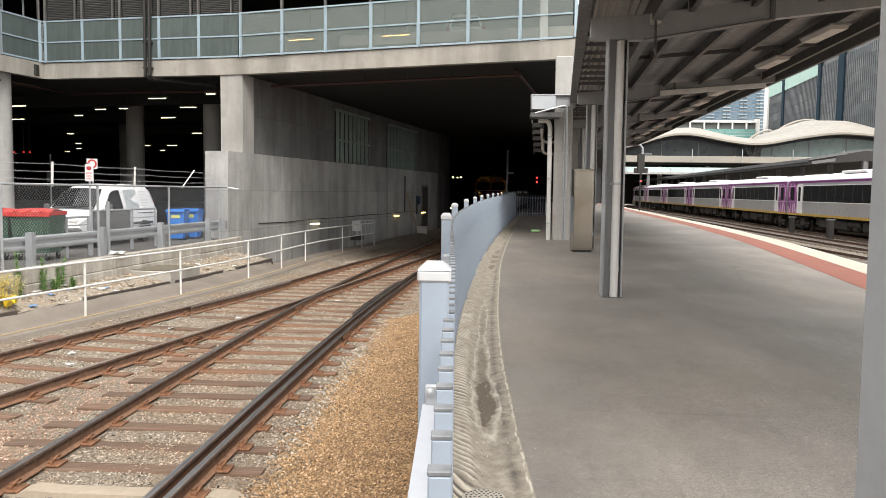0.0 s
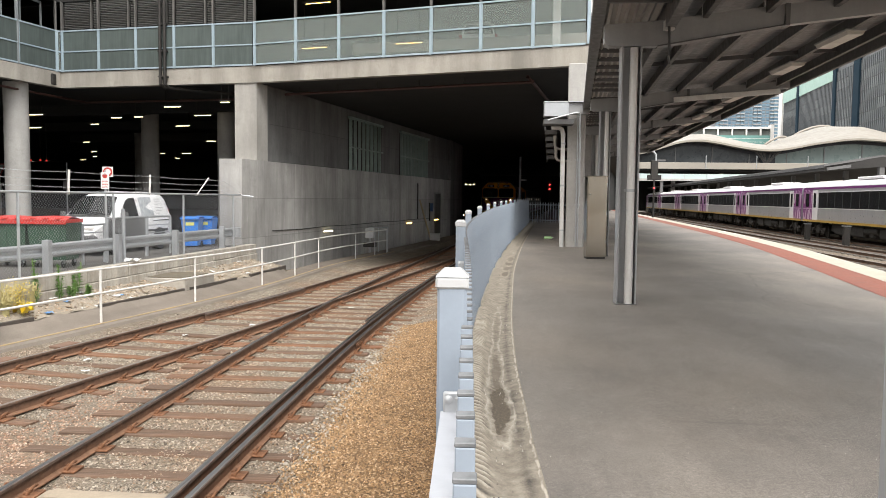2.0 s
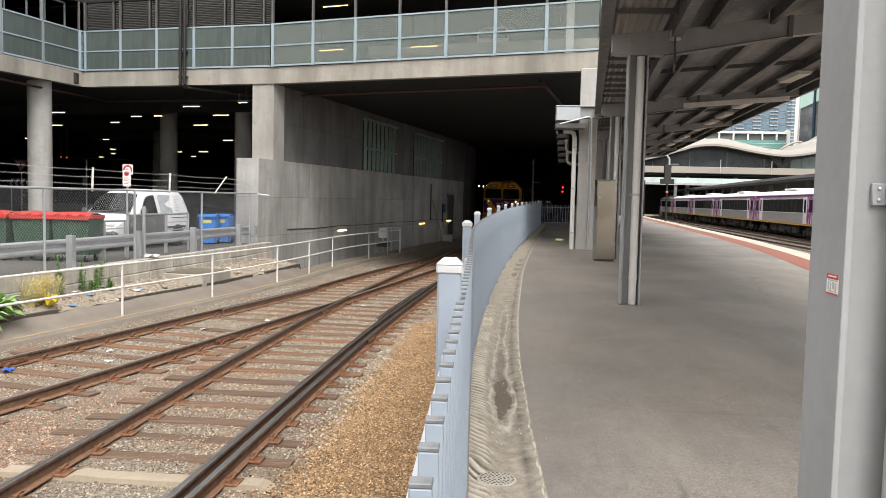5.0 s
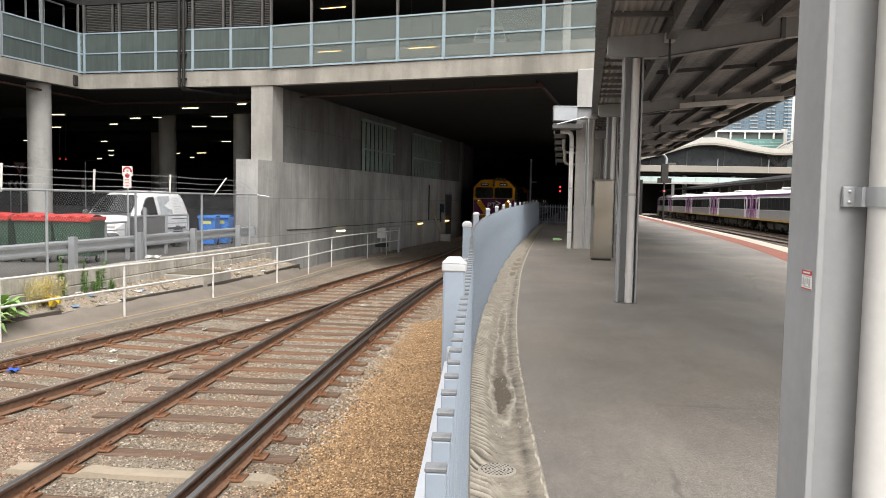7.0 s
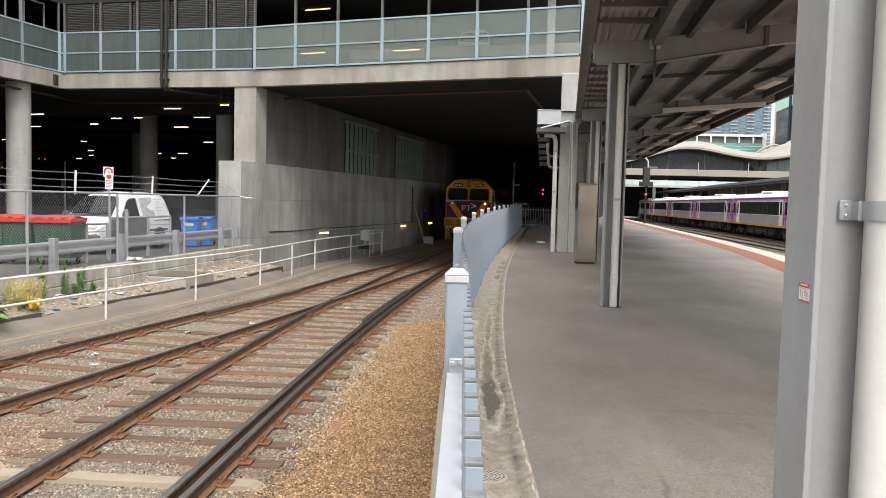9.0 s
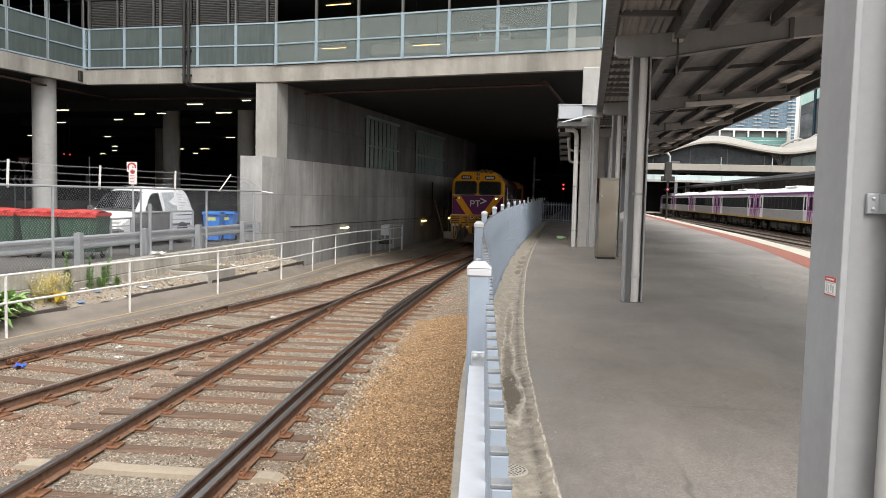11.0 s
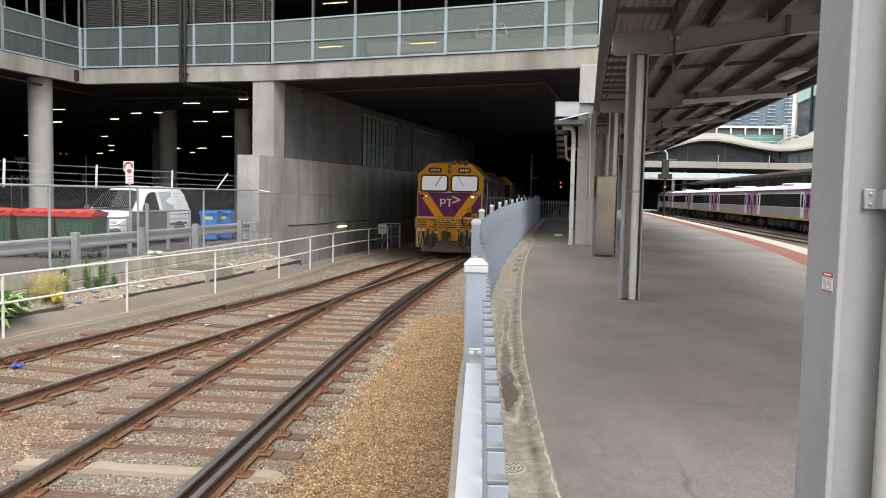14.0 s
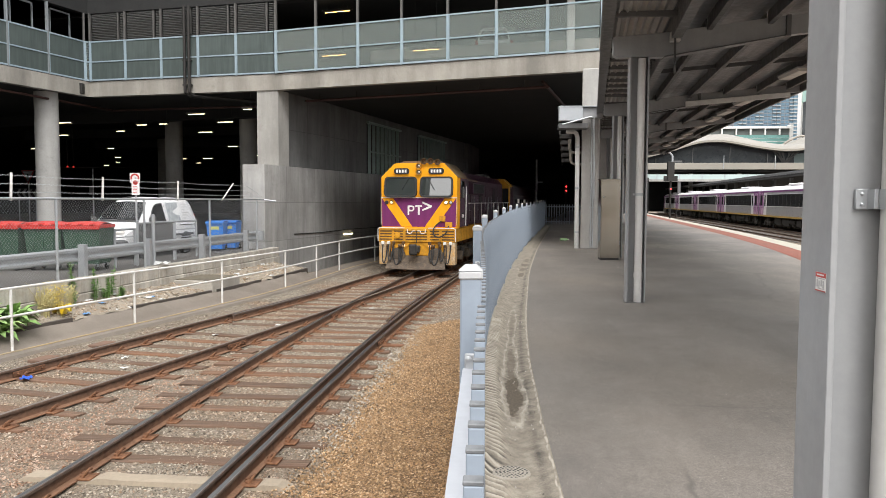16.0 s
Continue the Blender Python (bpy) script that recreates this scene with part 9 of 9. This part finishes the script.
rf.grid(lambda i, j: (fx[i], 146 + 44 * prof[j][0] - (1.2 if j == 0 else 0), EZ[i] + (CZ[i] - EZ[i]) * prof[j][1] + (0.35 if j > 0 else 0)), len(fx) - 1, len(prof) - 1)
part("roof", rf, CREAM, hall, "cream waved roof", True)
ed = Mesh()
ed.grid(lambda i, j: (fx[i], 144.7 + (1.6 if j == 2 else 0), EZ[i] + (0.35, 0.0, -0.06)[j]), len(fx) - 1, 2)
part("eave", ed, CREAM, hall, "", True)
gl = Mesh()
gl.grid(lambda i, j: (fx[i], 147.5, 8.5 if j == 0 else EZ[i] + 0.3), 34, 1)
part("glass_front", gl, HALL_REFL_DARK, hall, "glass wall with a dark reflection in its colour")
gr = Mesh()
gr.grid(lambda i, j: (fx[i + 34], 147.5, 8.5 if j == 0 else EZ[i + 34] + 0.3), len(fx) - 35, 1)
part("glass_front", gr, HALL_REFL_PALE, hall, "glass wall with a pale teal reflection in its colour")
# dark strip standing in for the shade line under the eave
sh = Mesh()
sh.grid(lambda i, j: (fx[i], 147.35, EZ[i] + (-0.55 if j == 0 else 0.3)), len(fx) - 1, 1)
part("eave_board", sh, EAVE_SHADE, hall, "dark band painting the shade under the eave", True)
for x in np.arange(20, 99, 6.8):
    part("mullion", Mesh().box(x - 0.08, x + 0.08, 147.38, 147.5, 8.5, float(np.interp(x, fx, EZ)) - 0.3), STEEL_GREY, hall)
for c in (50.1, 85.0):
    for s in (-1, 1):
        for k in range(6):
            part("strut", Mesh().tube([(c + s * (0.3 - 0.5 * (k % 2)), 146.5, 8.5), (c + s * (0.5 + 0.42 * k), 146.0, float(np.interp(c + s * (0.5 + 0.42 * k), fx, EZ)) + 0.05)], 0.09, 6), LATTICE, hall, "", True)
for c, w, h in ((56.0, 2.4, 0.9), (61.2, 2.6, 1.0), (71.0, 5.5, 0.7)):
    arc = [(c + w * math.cos(math.pi * k / 10), 175, float(np.interp(c + w * math.cos(math.pi * k / 10), fx, CZ)) + h * math.sin(math.pi * k / 10)) for k in range(11)]
    part("roof_shell", Mesh().tube(arc, 0.28, 6), CREAM, hall, "small arched roof shell", True)
part("deck_band", Mesh().box(12, 110, 142.5, 143.5, 7.3, 8.5, 0.05), CREAM, hall, "cream deck edge")
part("deck_floor", Mesh().box(12, 110, 143.5, 190, 6.95, 7.4), CONC_SHADE, hall)
for x in np.arange(16, 108, 9.0):
    part("support", Mesh().box(x - 0.35, x + 0.35, 150, 150.7, -1.0, 7.0), CONC_WALL, hall)
    part("mast", Mesh().tube([(x + 4, 142.42, 7.4), (x + 4, 142.42, 9.8)], 0.07, 6), GALV, hall, "", True)
part("lower_band", Mesh().box(12, 110, 141.5, 141.8, 5.5, 6.4), LOW_MINT, hall, "pale mint glass railing")
part("lower_beam", Mesh().box(12, 110, 141.2, 142.0, 5.1, 5.5), CONC_WALL, hall)
for x in np.arange(14, 110, 4.0):
    part("railing_post", Mesh().box(x - 0.06, x + 0.06, 141.38, 141.48, 5.5, 6.45), FENCE_WHITE, hall)
# added near-black sheet for the shaded space under the hall deck
part("lower_wall", Mesh().box(12, 110, 190, 190.5, -1.0, 7.0), CONC_SHADE, hall)
part("lower_glazing", Mesh().box(56, 110, 141.6, 141.9, 3.4, 5.1), LOW_MINT, hall, "pale glazed lower front")
for x in np.arange(18, 110, 12.0):
    part("lower_support", Mesh().box(x - 0.25, x + 0.25, 141.4, 141.9, -1.2, 5.1), STEEL_GREY, hall)

# towers
WIN_A = worn("tower_glass_blue", (0.06, 0.12, 0.18), (0.15, 0.24, 0.3), 0.3, 0, 0.12, 1, 0, 0.05, 0, 0.5)
WIN_B = worn("tower_glass_grey", (0.115, 0.125, 0.12), (0.15, 0.165, 0.155), 0.5, 0, 0.06, 1, 0, 0.05, 0, 0.3)
wr = Nodes("tower_glass_varied")
WIN_R = wr.set(wr.ramp(wr.random(), [(0.0, rgb(0.08, 0.095, 0.105)), (0.7, rgb(0.105, 0.122, 0.132)), (1.0, rgb(0.17, 0.195, 0.2))]), 0.45, 0.0, 0.3)
CLAD_A = worn("tower_concrete", (0.42, 0.43, 0.43), (0.36, 0.37, 0.38), 0.6, 0, 0.06, 1, 0, 0.05)
CLAD_B = worn("tower_dark_cladding", (0.105, 0.112, 0.122), (0.085, 0.092, 0.1), 0.5, 0, 0.06, 1, 0, 0.05)
TEAL = worn("teal_glass", (0.16, 0.33, 0.31), (0.2, 0.38, 0.35), 0.2, 0, 0.1, 1, 0, 0.05, 0, 0.7)
MINT = worn("mint_panel", (0.36, 0.56, 0.5), (0.32, 0.5, 0.45), 0.5, 0, 0.1, 1, 0, 0.05)
NAVY = worn("navy_strip_glass", (0.02, 0.04, 0.06), (0.03, 0.05, 0.07), 0.85, 0, 0.1, 1, 0, 0.05, 0, 0.05)
TOWER_GREY = worn("tower_blue_grey", (0.2, 0.225, 0.25), (0.16, 0.185, 0.21), 0.6, 0, 0.06, 1, 0, 0.05)
BLOCK_WHITE = worn("white_frame_paint", (0.85, 0.85, 0.83), (0.78, 0.78, 0.76), 0.5, 0, 0.1, 1, 0, 0.04)
ta = thing("apartment_tower", "tall blue-glass apartment tower with pale balconies", "tower", at=pose(200, 732, -1, 0, 0, 0))
part("core", Mesh().box(0, 62, 0, 50, 0, 200), TOWER_GREY, ta)
wa, ba = Mesh(), Mesh()
for f in range(32):
    for c in range(16):
        z, x = 42 + 3.2 * f, 2.0 + 3.75 * c
        wa.box(x - 1.55, x + 1.55, -0.3, 0.0, z, z + 2.2)
        if c % 4 in (1, 2):
            ba.box(x - 1.7, x + 1.7, -1.4, -0.02, z - 0.6, z + 0.05)
tagged(part("window_grid", wa, WIN_A, ta, "blue glass windows"), kind="stuff")
tagged(part("balcony_grid", ba, CLAD_A, ta, "pale balconies"), kind="stuff")
part("blue_corner", Mesh().box(52.5, 62.5, -0.8, 3, 0, 200), WIN_A, ta, "blue glass corner")
for k in range(30):
    part("corner_floor_line", Mesh().box(52.3, 62.7, -1.0, 3, 42 + 3.2 * k, 42.4 + 3.2 * k), CLAD_A, ta)
pb = thing("office_block", "low teal-glass office block with a white frame", "building", at=pose(71.6, 296, -1))
part("core", Mesh().box(0, 30, 0, 20, 0, 27), CLAD_A, pb)
part("teal_front", Mesh().box(0.3, 29.7, -0.4, 0, 18, 27.2), TEAL, pb, "teal glass front")
for k in range(7):
    part("floor_line", Mesh().box(0.3, 29.7, -0.5, -0.38, 18.2 + 1.3 * k, 18.3 + 1.3 * k), BLOCK_WHITE, pb)
part("roof_bar", Mesh().box(-0.5, 31, -0.8, 2, 29.6, 30.4), BLOCK_WHITE, pb, "white roof frame")
for k in range(6):
    part("roof_post", Mesh().box(5.2 * k, 5.2 * k + 0.5, -0.8, 0, 27.2, 29.7), BLOCK_WHITE, pb)
part("side_post", Mesh().box(29.8, 31, -0.9, 2, 0, 31), BLOCK_WHITE, pb)
part("louvre_band", Mesh().box(0, 30, 0.2, 1, 27.0, 29.7), WIN_B, pb)
# dark slab tower, its front running towards the viewer
tb_ = thing("office_tower", "dark grey glass office tower with navy strips", "tower", at=pose(106.5, 300, -1, 0, 0, math.degrees(math.atan2(-110, -11.0))))
L2 = 150
part("core", Mesh().box(0, L2, 0, 30, 0, 43.5), CLAD_B, tb_)
wb = Mesh().box(-2.5, 2.5, -0.2, 0.02, 0, 2.6).data("window", WIN_R)
for f in range(12):
    for c in range(28):
        part("window", wb, None, tb_, at=pose(3.0 + 5.3 * c + 0.0, 0, 6.5 + 2.9 * f))
for u, w in ((24, 1.2), (62.5, 1.3), (81, 2.2), (112, 2.2)):
    part("dark_strip", Mesh().box(u - w, u + w, -0.7, 0.1, 0, 45.0), NAVY, tb_, "navy glass strip")
part("corner_fin", Mesh().box(-0.4, 4.6, -0.8, 1.0, 0, 45.0), BLOCK_WHITE, tb_, "white corner strip")
grid_ = Mesh()
for c in range(112):
    x = 0.4 + 1.325 * c
    grid_.box(x - 0.07, x + 0.07, -0.34, -0.18, 5, 41)
tagged(part("mullion_grid", grid_, CLAD_B, tb_, "fine dark mullions"), kind="stuff")
part("mint_top", Mesh().box(4.6, 61.2, -0.45, 0.0, 38.9, 43.6), MINT, tb_, "mint green top band")
part("roof_edge", Mesh().box(-0.3, L2, -0.5, 0.5, 43.5, 44.2), FENCE_WHITE, tb_, "pale roof edge")

# platform signal and lineside boxes
sg2 = thing("railway_signal", "dark platform signal head with a bent pipe on top", "signal", at=pose(14.0, 68, 0))
part("mast", Mesh().tube([(0, 0, 0), (0, 0, 3.4)], 0.08, 8), DARK_MET, sg2, "", True)
part("head", Mesh().box(-0.3, 0.3, -0.15, 0.2, 3.3, 5.0, 0.03), DARK_MET, sg2)
part("pipe", Mesh().tube([(0.1, 0, 5.0), (0.1, 0, 5.5), (-0.1, 0, 5.8), (-0.5, 0, 5.9)], 0.1, 8), GALV, sg2, "", True)
part("red_light", Mesh().lathe([(0.07, 0), (0.07, -0.03), (0.03, -0.04)], (0.0, -0.12, 2.6), 10, "y"), RED_LIGHT, sg2, "glowing red light")
part("light_bracket", Mesh().box(-0.14, 0.14, -0.13, 0.0, 2.48, 2.72), DARK_MET, sg2)
part("arm", Mesh().box(0.2, 0.95, -0.05, 0.05, 4.95, 5.1), STEEL_GREY, sg2)
for x in (-0.45, 0.45):
    part("side_box", Mesh().box(x - 0.15, x + 0.15, -0.1, 0.1, 3.3, 3.75, 0.02), DARK_MET, sg2)
for x, y, h in ((21.6, 47.5, 1.3), (22.6, 56.0, 1.2)):
    lb = thing("lineside_post", "short dark lineside post between the tracks", "post", "posts between the far tracks", pose(x, y, -1.3))
    part("post", Mesh().box(-0.18, 0.18, -0.15, 0.15, 0, h, 0.02), DARK_MET, lb)
    part("cap", Mesh().box(-0.22, 0.22, -0.19, 0.19, h, h + 0.08, 0.01), STEEL_GREY, lb)


# ---- what moves: the train rolls out of the tunnel ----
FRONT_T = [0, 2, 4, 7, 8.5, 9.0, 12.5, 14.5, 16]
FRONT_Y = [70.3, 65.6, 60.2, 52.4, 48.4, 47.0, 36.9, 30.9, 26.6]


def front_at(t):
    """Where the locomotive's front stands at a time, smoothed."""
    ts = np.clip(np.linspace(t - 1.2, t + 1.2, 25), 0, 16)
    edge = (np.interp(ts, FRONT_T, FRONT_Y) if 1.2 <= t <= 14.8 else np.interp(t, FRONT_T, FRONT_Y))
    return float(np.mean(edge))


def on_line(y0, length):
    """The pose of a vehicle whose front is at y0 and which is so long."""
    a, b = y0 + length * 0.18, y0 + length * 0.82
    xa, xb = LOCO_LINE(a), LOCO_LINE(b)
    h = math.atan2(xb - xa, b - a)
    return pose(xa - math.tan(h) * (a - y0), y0, ZR, 0, 0, -math.degrees(h))


def motions():
    steps = [0.4 * k for k in range(41)]
    walk(loco, [(t, on_line(front_at(t), 18.0)) for t in steps])
    walk(coach_a, [(t, on_line(front_at(t) + 19.0, 22.4)) for t in steps])
    walk(coach_b, [(t, on_line(front_at(t) + 42.0, 22.4)) for t in steps])
    for ws_, y in WHEELSETS:
        walk(ws_, [(0.2 * k, pose(0, y, 0.51, math.degrees((front_at(0) - front_at(0.2 * k)) / 0.51), 0, 0)) for k in range(81)])


motions()
